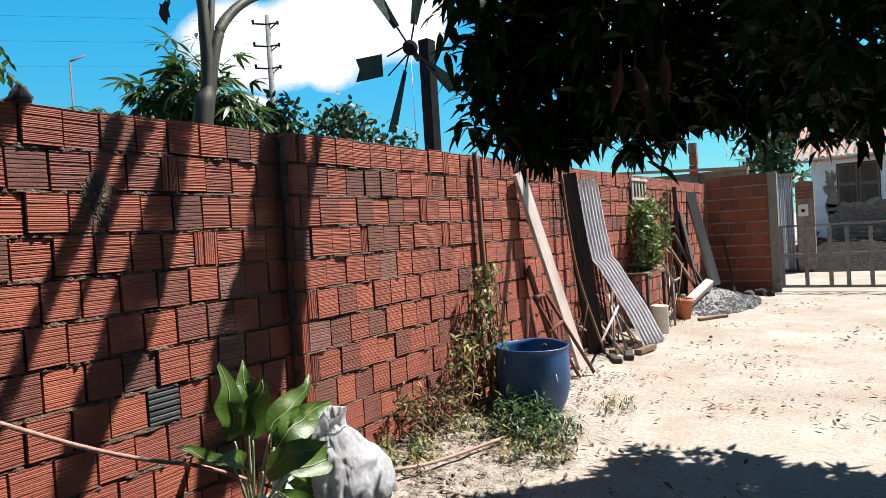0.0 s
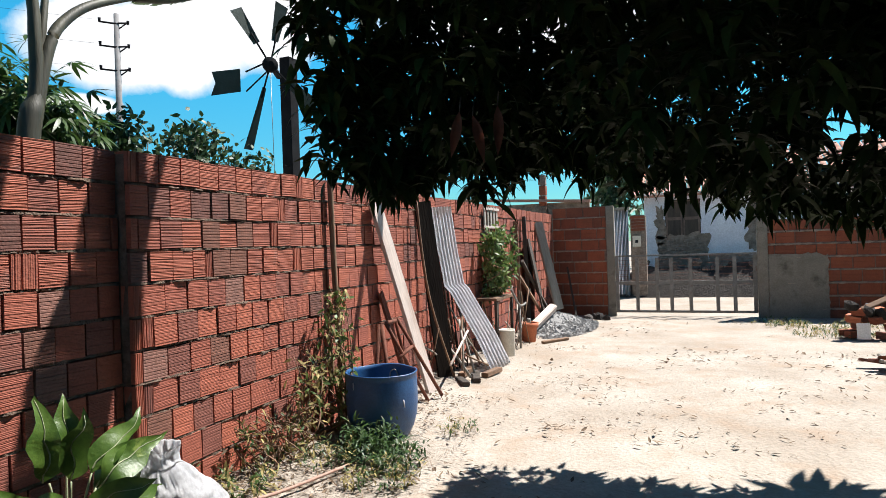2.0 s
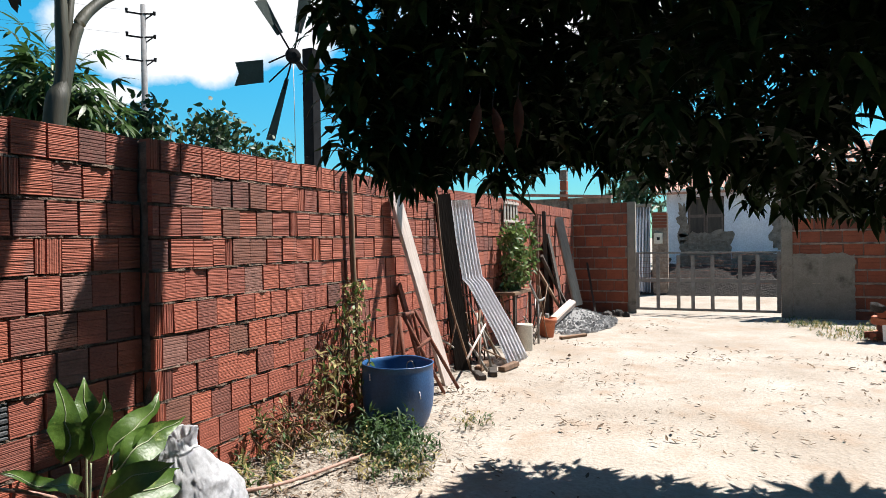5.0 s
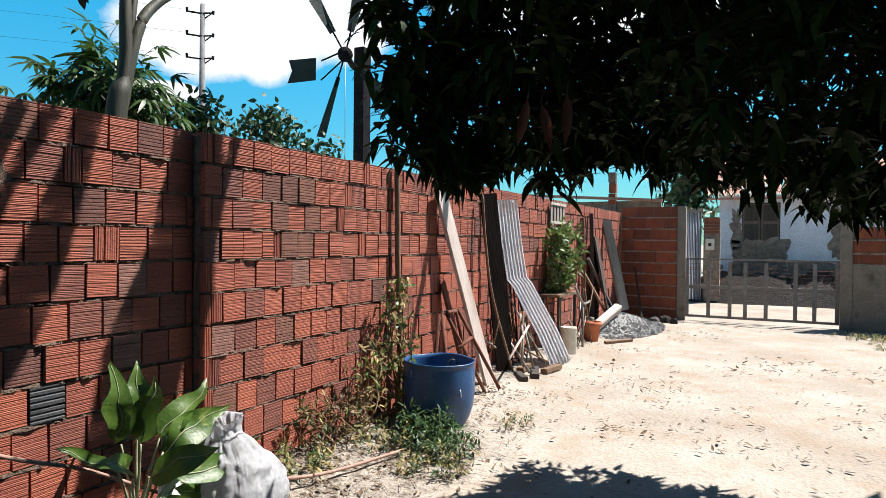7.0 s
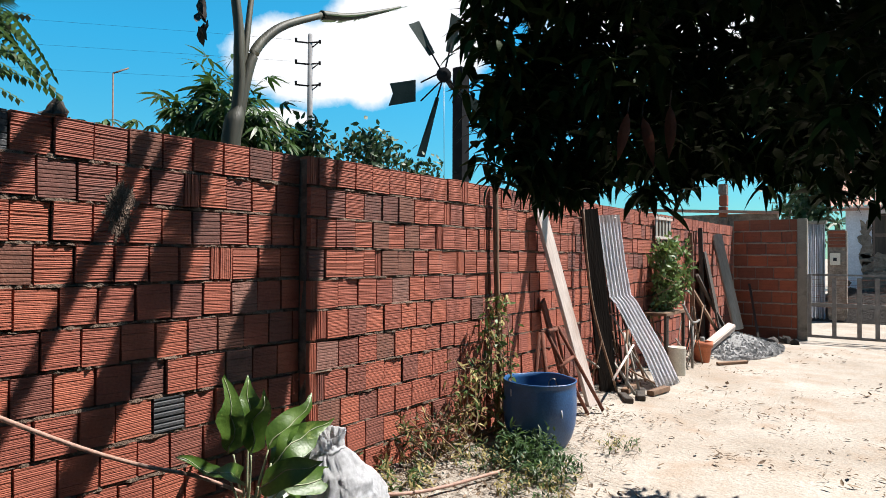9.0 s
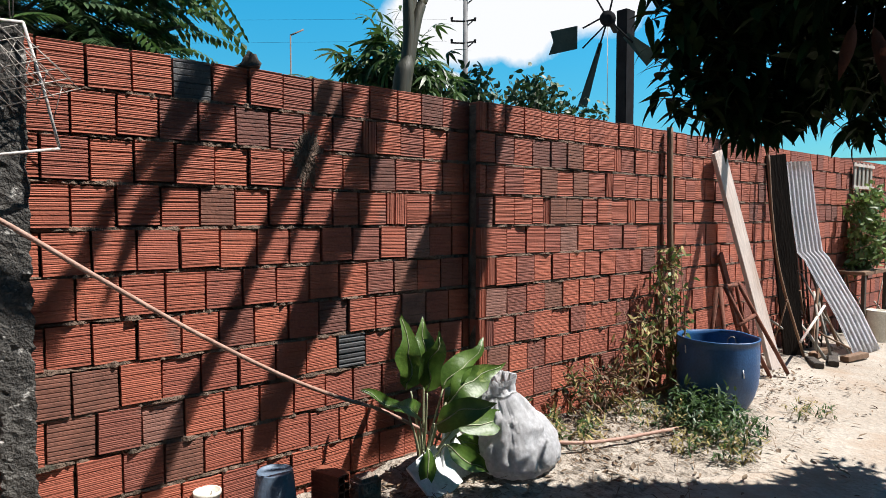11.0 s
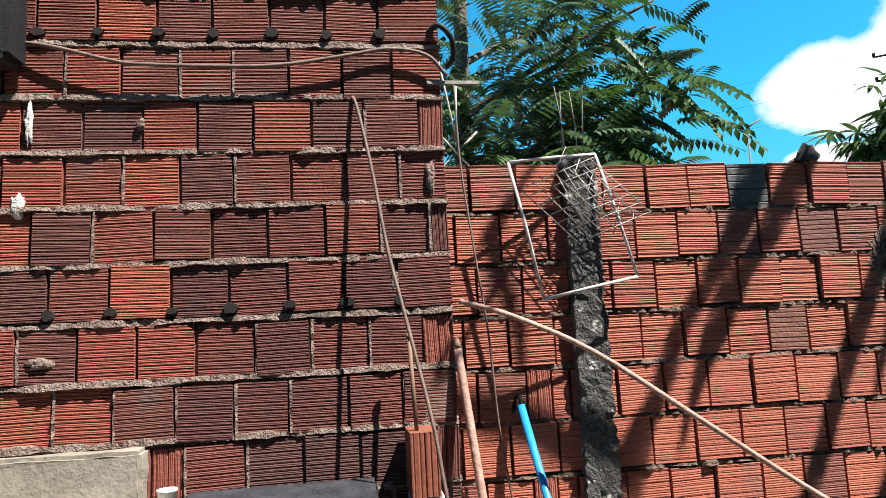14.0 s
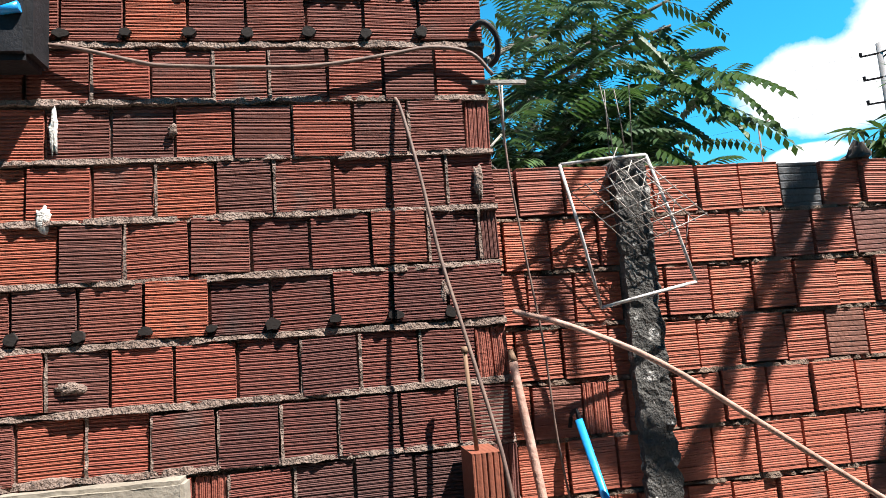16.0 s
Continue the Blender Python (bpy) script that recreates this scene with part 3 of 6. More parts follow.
# concrete column cast between the bricks, with starter bars
bm = bmesh.new()
box(bm, (-0.08, 1.43, -0.1), (0.040, 1.555, TOP + 0.01))
bmesh.ops.subdivide_edges(bm, edges=[e for e in bm.edges if abs(e.verts[0].co.z - e.verts[1].co.z) > 0.5], cuts=110)
bmesh.ops.subdivide_edges(bm, edges=[e for e in bm.edges if abs(e.verts[0].co.y - e.verts[1].co.y) > 0.05], cuts=5)
for v in bm.verts:
    if v.co.x > 0:
        n1, n2 = noise.noise(v.co * 22), noise.noise(v.co * 60 + Vector((5, 0, 0)))
        v.co.x += 0.010 * n1 + 0.007 * n2
        v.co.y += (0.014 * n2 + 0.010 * n1) * (1 if v.co.y > 1.49 else -1)
column = tagged(new("concrete_column"), "rough grey concrete column cast in the brick wall", "column", kind="structure")
part("shaft", bm, mat_concrete, column)
for y, x, lean in ((1.455, 0.0, -0.03), (1.52, 0.01, 0.02), (1.46, -0.06, 0.01), (1.525, -0.05, -0.02)):
    part("rebar", tubed([(x, y, 2.2), (x + 0.005, y + lean * 0.4, 2.42), (x, y + lean, 2.56)], 0.0022, 6), mat_tube, column, "bare steel starter bar")

# ---- house wall ----
HT, HP = 2.867, 0.197
house = wall_core("wall_house", (-0.10, -3.6, -0.1), (0.082, 0.955, 3.36), mat_mortar_pale, "raking-lit hollow-brick house wall with pale squeezed mortar")
house_set = brick_set(0.185, 0.180, 0.09, 14, mat_brick_house, 0.0085, 4, 0.46)
house_dark = brick_set(0.185, 0.180, 0.09, 14, mat_brick_maroon, 0.0085, 1, 0.46)[0]
mat_brick_umber = material("umber_clay", (0.070, 0.030, 0.026), (0.125, 0.048, 0.040), 6, 0.9, 0.6, 80, lines=("Z", 60, 0.35))
house_umber = brick_set(0.185, 0.180, 0.09, 14, mat_brick_umber, 0.0085, 1, 0.46)[0]
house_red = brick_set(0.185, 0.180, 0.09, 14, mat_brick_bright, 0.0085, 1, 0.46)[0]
house_end = brick_mesh(0.180, 0.085, 0.09, 5, mat_brick_house, 0.006, 0.4)
house_end["wide"], house_end["tall"], house_end["deep_as_laid"], house_end["tall_as_laid"] = 0.180, 0.085, 0.085, 0.180
HOLED = (0, 5)
laid = bonded(-3.5, 0.958, HT, HP, (
    (-2, 0.90, 0.19), (-1, 0.80, 0.19), (0, 0.923, 0.197), (1, 0.774, 0.190), (2, 0.663, 0.193, (0.866, 0.958)), (3, 0.778, 0.190), (4, 0.701, 0.193, (0.884, 0.958)), (5, 0.767, 0.194),
    (6, 0.650, 0.191, (0.845, 0.958)), (7, 0.764, 0.191), (8, 0.614, 0.194, (-0.071, 0.031), (0.86, 0.958)), (9, 0.72, 0.192), (10, 0.65, 0.192), (11, 0.74, 0.192, (0.86, 0.958)), (12, 0.66, 0.192)), rng)
laid = [(c, y, z + (0.012 if c in HOLED else -0.008 * math.sin(y * 1.3 + c)), w, stands) for c, y, z, w, stands in laid]
laid.sort(key=lambda b: abs(b[1] - 0.1) + abs(b[2] - 2.0))
# bricks low by the corner are darker; those high up and further along are redder
house_tones = {}
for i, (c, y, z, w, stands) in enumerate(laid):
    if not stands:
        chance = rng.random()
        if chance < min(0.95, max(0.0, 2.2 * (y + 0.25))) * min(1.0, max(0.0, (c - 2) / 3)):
            house_tones[(c, i)] = house_umber if c >= 8 and y > 0.15 else house_dark
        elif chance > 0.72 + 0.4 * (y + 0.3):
            house_tones[(c, i)] = house_red
lay_wall(house, laid, 0.10, house_set, house_end, rng, 0.178, house_tones, tilt=1.8, out=0.008)
for c in range(-2, 13):
    mortar_bed("mortar_bed", -3.5, 0.958, HT - HP * (c + 1) + 0.004, 0.105, rng, mat_mortar_pale, house, step=0.014, thick=0.034, proud=0.007, rough=0.014, broken=0.6, full=0.65)
# head joints filled with pale mortar, and near-black plates that paint the shade of open scaffold holes at the foot of
# two courses
jv, jf = [], []
for c, y, z, w, stands in laid:
    if z < 0.9 or y < -1.2:
        continue
    if c in HOLED:
        bm = bmesh.new()
        wide, high = rng.uniform(0.016, 0.026), rng.uniform(0.012, 0.019)
        ring = [bm.verts.new((0.1135, y - w / 2 + wide * math.cos(a) * rng.uniform(0.85, 1.25), z - 0.066 + high * math.sin(a) * rng.uniform(0.8, 1.3))) for a in [2 * math.pi * k / 11 for k in range(11)]]
        out = bmesh.ops.extrude_face_region(bm, geom=[bm.faces.new(ring)])
        bmesh.ops.translate(bm, verts=[v for v in out["geom"] if isinstance(v, bmesh.types.BMVert)], vec=(-0.02, 0, 0))
        bmesh.ops.recalc_face_normals(bm, faces=bm.faces)
        part("scaffold_hole", bm, mat_hole_shade, house, "near-black plate painted as a shaded hole at the foot of a joint")
    elif rng.random() < 0.5:
        k = len(jv)
        n = 7
        for i in range(n + 1):
            zz = z - 0.088 + 0.176 * i / n
            half = 0.0035 + 0.0025 * rng.random()
            o = 0.103 + rng.uniform(-0.004, 0.006)
            jv += [Vector((o, y - w / 2 - half, zz)), Vector((o, y - w / 2 + half, zz))]
        jf += [(k + 2 * i, k + 2 * i + 1, k + 2 * i + 3, k + 2 * i + 2) for i in range(n)]
part("mortar_joints", listed(jv, jf, mat_mortar_pale, False), None, house)["kind"] = "stuff"


def smear(name, y, z, wide, high, mat, parent, seed, label=""):
    """A thin ragged smear of mortar on the wall's face."""
    bm = bmesh.new()
    centre = bm.verts.new((0.108, y, z))
    rings = []
    for k, out in ((0.6, 0.112), (1.0, 0.100)):
        ring = []
        for i in range(26):
            a = 2 * math.pi * i / 26
            c, q = math.cos(a), math.sin(a)
            d = k * (1 + 0.5 * noise.noise(Vector((c * 1.6, q * 1.6, seed))) + 0.35 * noise.noise(Vector((c * 5, q * 5, seed))))
            ring.append(bm.verts.new((out + 0.004 * noise.noise(Vector((c * 4, q * 4, seed + 5))), y + wide * c * d, z + high * q * d)))
        rings.append(ring)
    for i in range(26):
        j = (i + 1) % 26
        bm.faces.new((centre, rings[0][i], rings[0][j]))
        bm.faces.new((rings[0][i], rings[1][i], rings[1][j], rings[0][j]))
    return part(name, bm, mat, parent, label, smooth=True)


for k, (y, z, sy, sz) in enumerate(((-0.47, 2.38, 0.014, 0.07), (-0.50, 2.10, 0.025, 0.04), (-0.11, 2.38, 0.016, 0.02), (-0.42, 1.57, 0.04, 0.02), (0.90, 2.17, 0.016, 0.07), (0.75, 1.80, 0.016, 0.05))):
    smear("mortar_smear", y, z, sy, sz, mat_mortar_pale if k not in (0, 1) else mat_lime, house, 3.1 * k)
part("cement_block", boxed((0.09, 0.835, 1.305), (0.106, 0.945, 1.465), bevel=0.006), mat_cement, house, "grey cement block in the corner")

# concrete splashback and wash tank under it, with a brick pier
tank = thing("laundry_tank", "grey concrete laundry tank against the brick house wall", "laundry tank", (0, 0, 0))
bm = boxed((0.112, -1.6, 0.80), (0.19, -0.075, 1.285), bevel=0.012)
bmesh.ops.subdivide_edges(bm, edges=[e for e in bm.edges if e.calc_length() > 0.3], cuts=30)
for v in bm.verts:
    v.co += Vector((0.006, 0.010, 0.008)) * noise.noise(v.co * 14)
part("splashback", bm, mat_cement, tank)
part("basin", boxed((0.112, -1.6, 0.0), (0.66, 0.70, 0.80), bevel=0.02), mat_cement, tank)
pier = thing("brick_pier", "small whitewashed block pier beside the house corner", "pier", (0, 0, 0))
for k, (z0, z1) in enumerate(((0.0, 0.28), (0.285, 0.56), (0.565, 0.83), (0.835, 1.09))):
    part("block", boxed((0.112, 0.765, z0), (0.29 - 0.01 * (k % 2), 0.872 + 0.006 * (k % 2), z1), bevel=0.012), mat_cement if k < 3 else mat_old_white, pier)
loose = part("hollow_brick", brick_mesh(0.200, 0.092, 0.16, 5, mat_brick_orange, 0.006, 0.4), None)
loose.matrix_basis = pose(0.287, 0.815, 1.092 + 0.1, 90, 0, 2)
tagged(loose, "loose orange hollow brick standing on the pier", "brick")

# old patch of mortar smeared on the yard wall
bm = bmesh.new()
bmesh.ops.create_icosphere(bm, subdivisions=5, radius=1)
for v in bm.verts:
    d = 1 + 0.8 * noise.noise(v.co * 2.5) + 0.6 * noise.noise(v.co * 7) + 0.3 * noise.noise(v.co * 18)
    v.co = Vector((0.002 + v.co.x * 0.007 * (0.7 + 1.2 * noise.noise(v.co * 9)), 2.81 + v.co.y * 0.06 * d, 1.81 + v.co.z * 0.10 * d))
tagged(new("mortar_patch", mesh_of(bm, mat_mortar)), "rough brownish-grey mortar smeared over two bricks", "mortar patch", kind="structure")


# ---- end walls, gate and what lies beyond ----
plain_set = brick_set(0.34, 0.205, 0.09, 4, mat_brick_orange, 0.004, 3, 0.25)
plain_end = brick_mesh(0.205, 0.13, 0.09, 3, mat_brick_orange, 0.004, 0.3)


def cross_wall(name, x0, x1, y, top, courses, label, seed, pitch=0.238):
    """A wall that crosses the end of the yard, its face towards the yard."""
    rng = random.Random(seed)
    core = wall_core(name, (x0, y + 0.012, -0.1), (x1, y + 0.13, top - 0.01), mat_mortar_pale, label)
    placed = []
    for c, u, z, w, stands in lay_courses(x0, x1, top, pitch, courses, 0.345, rng, 0.06):
        placed.append((c, u, z, w, stands))
    for c, u, z, w, stands in placed:
        me = plain_end if stands else rng.choice(plain_set)
        ob = new("brick", me)
        ob.parent = core
        turn = pose(u, y + rng.uniform(-0.004, 0.004), z, 0, 0, -90 + rng.uniform(-0.8, 0.8))
        ob.matrix_basis = turn @ (pose(0, 0, 0, 90, 0, 0) @ Matrix.Diagonal((1, 1, w / 0.13, 1)) if stands else Matrix.Diagonal((1, (w - 0.012) / 0.34, 1, 1)))
    for c in range(courses):
        bed = mortar_bed("mortar_bed", 0, x1 - x0, 0, 0.001, rng, mat_mortar_joint, core, step=0.05, thick=0.050, proud=0.018, rough=0.010)
        bed.matrix_basis = pose(x0, y, top - pitch * (c + 1), 0, 0, -90)
    return core


cross_wall("wall_north", 0.085, 1.23, 15.4, 2.36, 10, "orange hollow-brick end wall with pale bed joints", 21)
cross_wall("wall_north_east", 4.33, 9.6, 15.3, 1.93, 8, "orange hollow-brick front wall partly rendered with cement", 22, 0.25)
post = tagged(new("gate_post_west", mesh_of(boxed((1.235, 15.38, -0.1), (1.40, 15.54, 2.36), bevel=0.015), mat_cement)), "pale concrete gate post", "gate post", kind="structure")
post = tagged(new("gate_post_east", mesh_of(boxed((4.14, 15.27, -0.1), (4.33, 15.45, 1.93), bevel=0.015), mat_cement)), "pale concrete gate post with flaking render", "gate post", kind="structure")
# cement render with a ragged outline on the east wall
bm = bmesh.new()
outline = []
for i in range(60):
    t = i / 60
    if t < 0.25:
        p = (4.335 + 1.02 * t / 0.25, 0.0)
    elif t < 0.5:
        p = (5.355, 1.24 * (t - 0.25) / 0.25)
    elif t < 0.75:
        p = (5.355 - 1.02 * (t - 0.5) / 0.25, 1.24)
    else:
        p = (4.335, 1.24 * (1 - t) / 0.25)
    j = 0.05 if 0.25 < t < 0.75 else 0.0
    outline.append(bm.verts.new((p[0] + j * noise.noise(Vector((t * 40, 1, 0))), 15.283, max(0, p[1] + 1.6 * j * noise.noise(Vector((t * 30, 7, 0)))))))
face = bm.faces.new(outline)
out = bmesh.ops.extrude_face_region(bm, geom=[face])
bmesh.ops.translate(bm, verts=[v for v in out["geom"] if isinstance(v, bmesh.types.BMVert)], vec=(0, 0.02, 0))
bmesh.ops.recalc_face_normals(bm, faces=bm.faces)
tagged(new("cement_render", mesh_of(bm, mat_cement)), "ragged patch of grey cement render on brick", "render patch", kind="structure")

gate = thing("yard_gate", "low grey barred metal gate, closed between concrete posts", "gate", (0, 0, 0))
for z, h in ((0.10, 0.05), (0.70, 0.07), (1.27, 0.035)):
    part("rail", boxed((1.405, 15.40, z - h / 2), (4.135, 15.44, z + h / 2), bevel=0.006), mat_steel, gate)
for x in (1.44, 1.85, 2.25, 2.53, 2.90, 3.41, 3.73, 4.10):
    part("bar", boxed((x - 0.036, 15.385, 0.08), (x + 0.036, 15.41, 1.27 if x in (1.44, 4.10) else 1.22), bevel=0.006), mat_steel, gate)

# house across the road
hx0, hx1, hy = 1.5, 9.5, 22.0
far_house = thing("whitewashed_house", "white plastered house with flaking walls and brown shutters", "house", (0, 0, 0))
for a, b in (((hx0, hy, 0), (2.10, hy + 0.2, 3.0)), ((3.10, hy, 0), (hx1, hy + 0.2, 3.0)), ((2.10, hy + 0.001, 0), (3.10, hy + 0.2, 1.62)), ((2.10, hy + 0.001, 2.78), (3.10, hy + 0.2, 3.0)),
             ((hx0, hy + 0.2, 0), (hx0 + 0.2, hy + 6, 3.0)), ((hx0 + 0.2, hy + 5.8, 0), (hx1, hy + 6, 3.0))):
    part("wall", boxed(a, b, bevel=0), mat_plaster, far_house)
roof = bmesh.new()
for k in range(42):
    x = hx0 - 0.3 + k * 0.205
    for j in range(9):
        y0, z0 = hy - 0.45 + j * 0.4, 2.92 + j * 0.17
        rows = []
        for yy, zz, r in ((y0, z0, 0.095), (y0 + 0.46, z0 + 0.195, 0.08)):
            rows.append([roof.verts.new((x + r * math.cos(a), yy, zz + r * 0.9 * math.sin(a))) for a in [math.pi * q / 6 for q in range(7)]])
        for q in range(6):
            roof.faces.new((rows[0][q], rows[0][q + 1], rows[1][q + 1], rows[1][q]))
box(roof, (hx0 - 0.3, hy - 0.4, 2.86), (hx1, hy - 0.3, 2.92))
part("roof", roof, mat_roof_tile, far_house, "pinkish clay tile roof")
window = part("window", boxed((2.09, hy + 0.03, 1.60), (3.11, hy + 0.09, 2.79), bevel=0.01), mat_wood_dark, far_house, "closed brown wooden window")
for x in (2.12, 2.61):
    leaf = part("shutter", boxed((x, hy - 0.01, 1.66), (x + 0.47, hy + 0.03, 2.75), bevel=0.008), mat_shutter, window)
    for z in (1.70, 2.25):
        part("pane", boxed((x + 0.05, hy - 0.016, z), (x + 0.42, hy - 0.012, z + 0.46), bevel=0), mat_wood_dark, window)


def ragged_sheet(x0, x1, z0, z1, y, seed, rough=0.12, thick=0.02):
    bm = bmesh.new()
    ring = []
    for i in range(72):
        a = 2 * math.pi * i / 72
        cx, cz = math.cos(a), math.sin(a)
        k = 1 / max(abs(cx), abs(cz))
        px, pz = (x0 + x1) / 2 + (x1 - x0) / 2 * cx * k, (z0 + z1) / 2 + (z1 - z0) / 2 * cz * k
        d = rough * (noise.noise(Vector((math.cos(a) * 3, math.sin(a) * 3, seed))) + 0.6 * noise.noise(Vector((math.cos(a) * 11, math.sin(a) * 11, seed))))
        ring.append(bm.verts.new((px + d * cx, y, max(0, pz + d * cz))))
    f = bm.faces.new(ring)
    out = bmesh.ops.extrude_face_region(bm, geom=[f])
    bmesh.ops.translate(bm, verts=[v for v in out["geom"] if isinstance(v, bmesh.types.BMVert)], vec=(0, thick, 0))
    bmesh.ops.recalc_face_normals(bm, faces=bm.faces)
    return bm


part("bare_patch", ragged_sheet(1.86, 3.3, 0.0, 1.72, hy - 0.02, 3, 0.2), mat_damaged, far_house, "bare broken masonry under the window")
part("bare_patch", ragged_sheet(1.84, 2.10, 1.4, 2.55, hy - 0.02, 9, 0.12), mat_damaged, far_house, "fallen plaster beside the window")
part("bare_patch", ragged_sheet(3.3, 9.4, 0.0, 1.08, hy - 0.022, 14, 0.1), mat_damaged, far_house, "bare foot of the wall")
part("bare_patch", ragged_sheet(4.35, 5.1, 1.2, 2.6, hy - 0.02, 19, 0.2), mat_damaged, far_house, "fallen plaster")
for i, (x, z) in enumerate([(2.0 + 0.24 * (k % 5) + (0.1 if (k // 5) % 2 else 0), 0.5 + 0.13 * (k // 5)) for k in range(45)]):
    part("stone", boxed((x - 0.10, hy - 0.04, z - 0.05), (x + 0.10 + 0.01 * (i % 3), hy - 0.01, z + 0.05), bevel=0.012), mat_damaged, far_house)

# shed panel and meter column by the road
shed = thing("corrugated_door", "pale ribbed metal door beside the far house", "door", (0, 0, 0))
bm = bmesh.new()
xs = [0.70 + 0.02 * i for i in range(27)]
rows = [[bm.verts.new((x, 20.0 + (0.02 if (i // 2) % 2 else 0.0), z)) for i, x in enumerate(xs)] for z in (0.0, 2.45)]
for i in range(len(xs) - 1):
    bm.faces.new((rows[0][i], rows[0][i + 1], rows[1][i + 1], rows[1][i]))
bmesh.ops.solidify(bm, geom=bm.faces[:], thickness=0.01)
part("panel", bm, mat_plaster, shed)
part("lintel", boxed((0.62, 19.9, 2.45), (1.26, 20.15, 2.53)), mat_cement, shed)
meter = thing("meter_column", "broken brick column with a pale meter box", "meter column", (0, 0, 0))
part("column", boxed((1.27, 20.0, 0.0), (1.68, 20.3, 2.30), bevel=0.03), mat_damaged, meter)
for k in range(5):
    part("brick", boxed((1.28 + 0.02 * (k % 2), 19.985, 1.86 + 0.085 * k), (1.66, 20.0, 1.93 + 0.085 * k), bevel=0.008), mat_brick_orange, meter)
box_part = part("meter_box", boxed((1.33, 19.94, 1.42), (1.55, 20.0, 1.72)), mat_white_plastic, meter)
part("dial", boxed((1.40, 19.932, 1.52), (1.48, 19.94, 1.60), bevel=0), mat_black, box_part)
# heap of dark rubble and a wire fence on the far side of the road
rng = random.Random(5)
heap = thing("rubble_heap", "long dark heap of broken stone by the road", "rubble", (0, 0, 0))
stone_meshes = []
for k in range(5):
    bm = bmesh.new()
    bmesh.ops.create_icosphere(bm, subdivisions=1, radius=1)
    for v in bm.verts:
        v.co *= 1 + 0.35 * noise.noise(v.co * 1.3 + Vector((k * 9, 0, 0)))
    stone_meshes.append(mesh_of(bm, mat_rubble_dark if k % 2 else mat_stone))
for k in range(230):
    x = rng.uniform(0.4, 6.5)
    z = abs(rng.gauss(0.3, 0.35))
    s = rng.uniform(0.07, 0.16)
    ob = new("stone", rng.choice(stone_meshes))
    ob.parent = heap
    ob.matrix_basis = pose(x, 20.5 + 0.3 * min(z, 0.9) + rng.uniform(-0.35, 0.2) * (1 - min(z, 0.9)), min(z, 0.92) * 0.95 + 0.05, rng.uniform(0, 360), rng.uniform(0, 360), 0) @ Matrix.Diagonal((s, s * 0.9, s * 0.6, 1))
bm = bmesh.new()
sect = ((-0.75, 0.0), (-0.5, 0.34), (-0.22, 0.62), (0.1, 0.78), (0.45, 0.60), (0.8, 0.0))
ribs = [[bm.verts.new((x, 20.7 + u * (1 + 0.1 * noise.noise(Vector((x, u, 3)))), z * (1 + 0.3 * noise.noise(Vector((x * 1.3, u * 3, 0)))))) for u, z in sect] for x in [0.3 + 0.2 * i for i in range(34)]]
for r0, r1 in zip(ribs, ribs[1:]):
    for k in range(5):
        bm.faces.new((r0[k], r0[k + 1], r1[k + 1], r1[k]))
part("mound", bm, mat_rubble_dark, heap)
fence = thing("wire_fence", "thin sagging wire fence along the road", "fence", (0, 0, 0))
for x in (0.6, 5.0):
    part("stake", tubed([(x, 19.2, 0), (x + 0.05, 19.2, 1.25)], 0.03, 6), mat_wood_grey, fence)
for k in range(9):
    z = 0.45 + 0.09 * k
    part("wire", tubed(curve_points([(0.6, 19.2, z), (1.6, 19.2, z - 0.05 + 0.03 * (k % 3)), (2.7, 19.2, z), (3.9, 19.2, z - 0.05), (5.0, 19.2, z + 0.02)], 4), 0.0025, 4), mat_rust, fence)

# closing walls that the walk never shows, in a dull colour that cuts bounced light
wall_core("wall_east", (9.6, -4.0, -0.1), (9.75, 15.4, 2.2), mat_damaged, "plain dull boundary wall out of view")
wall_core("wall_south", (-0.1, -3.75, -0.1), (9.6, -3.6, 3.0), mat_damaged, "plain dull wall behind, out of view")

# roof edge of a neighbour behind the end wall
shed_roof = thing("neighbour_roof", "low pinkish tiled roof edge behind the end wall", "roof", (0, 0, 0))
bm = bmesh.new()
box(bm, (-3.2, 16.45, 2.60), (0.75, 16.62, 2.66), pose(-0.6, 16.5, 2.63, 0, 3.2, 0) @ pose(0.6, -16.5, -2.63))
part("fascia", bm, mat_roof_tile, shed_roof)
part("wall", boxed((-3.2, 16.63, 0.0), (0.7, 16.75, 2.56), bevel=0), mat_damaged, shed_roof)
chimney = thing("brick_pier", "rough brick pier rising over the neighbour's roof", "pier", (-0.40, 16.62, 0))
for k in range(13):
    part("brick", boxed((-0.085 + 0.008 * (k % 3), -0.09, 0.25 * k), (0.085 + 0.006 * (k % 2), 0.09, 0.25 * k + 0.235), bevel=0.01), mat_brick_orange if k % 3 else mat_mortar_pale, chimney)

# ---- palms, pole, windmill ----
def frond(verts, faces, base, along, length, rng, count=16, wide=0.035, leaf=0.42, droop=0.5):
    side = along.cross(Vector((0, 0, 1)))
    side = side.normalized() if side.length > 1e-3 else Vector((1, 0, 0))
    for i in range(count):
        t = (i + 1) / count
        p = base + along * (length * t) - Vector((0, 0, droop * length * t * t))
        for s in (-1, 1):
            leaf_into(verts, faces, p, (side * s + along * 0.7 - Vector((0, 0, 0.35))).normalized(), Vector((0, 0, 1)), leaf * (1 - 0.5 * abs(t - 0.4)), wide, 0.3, 0.05, 2)


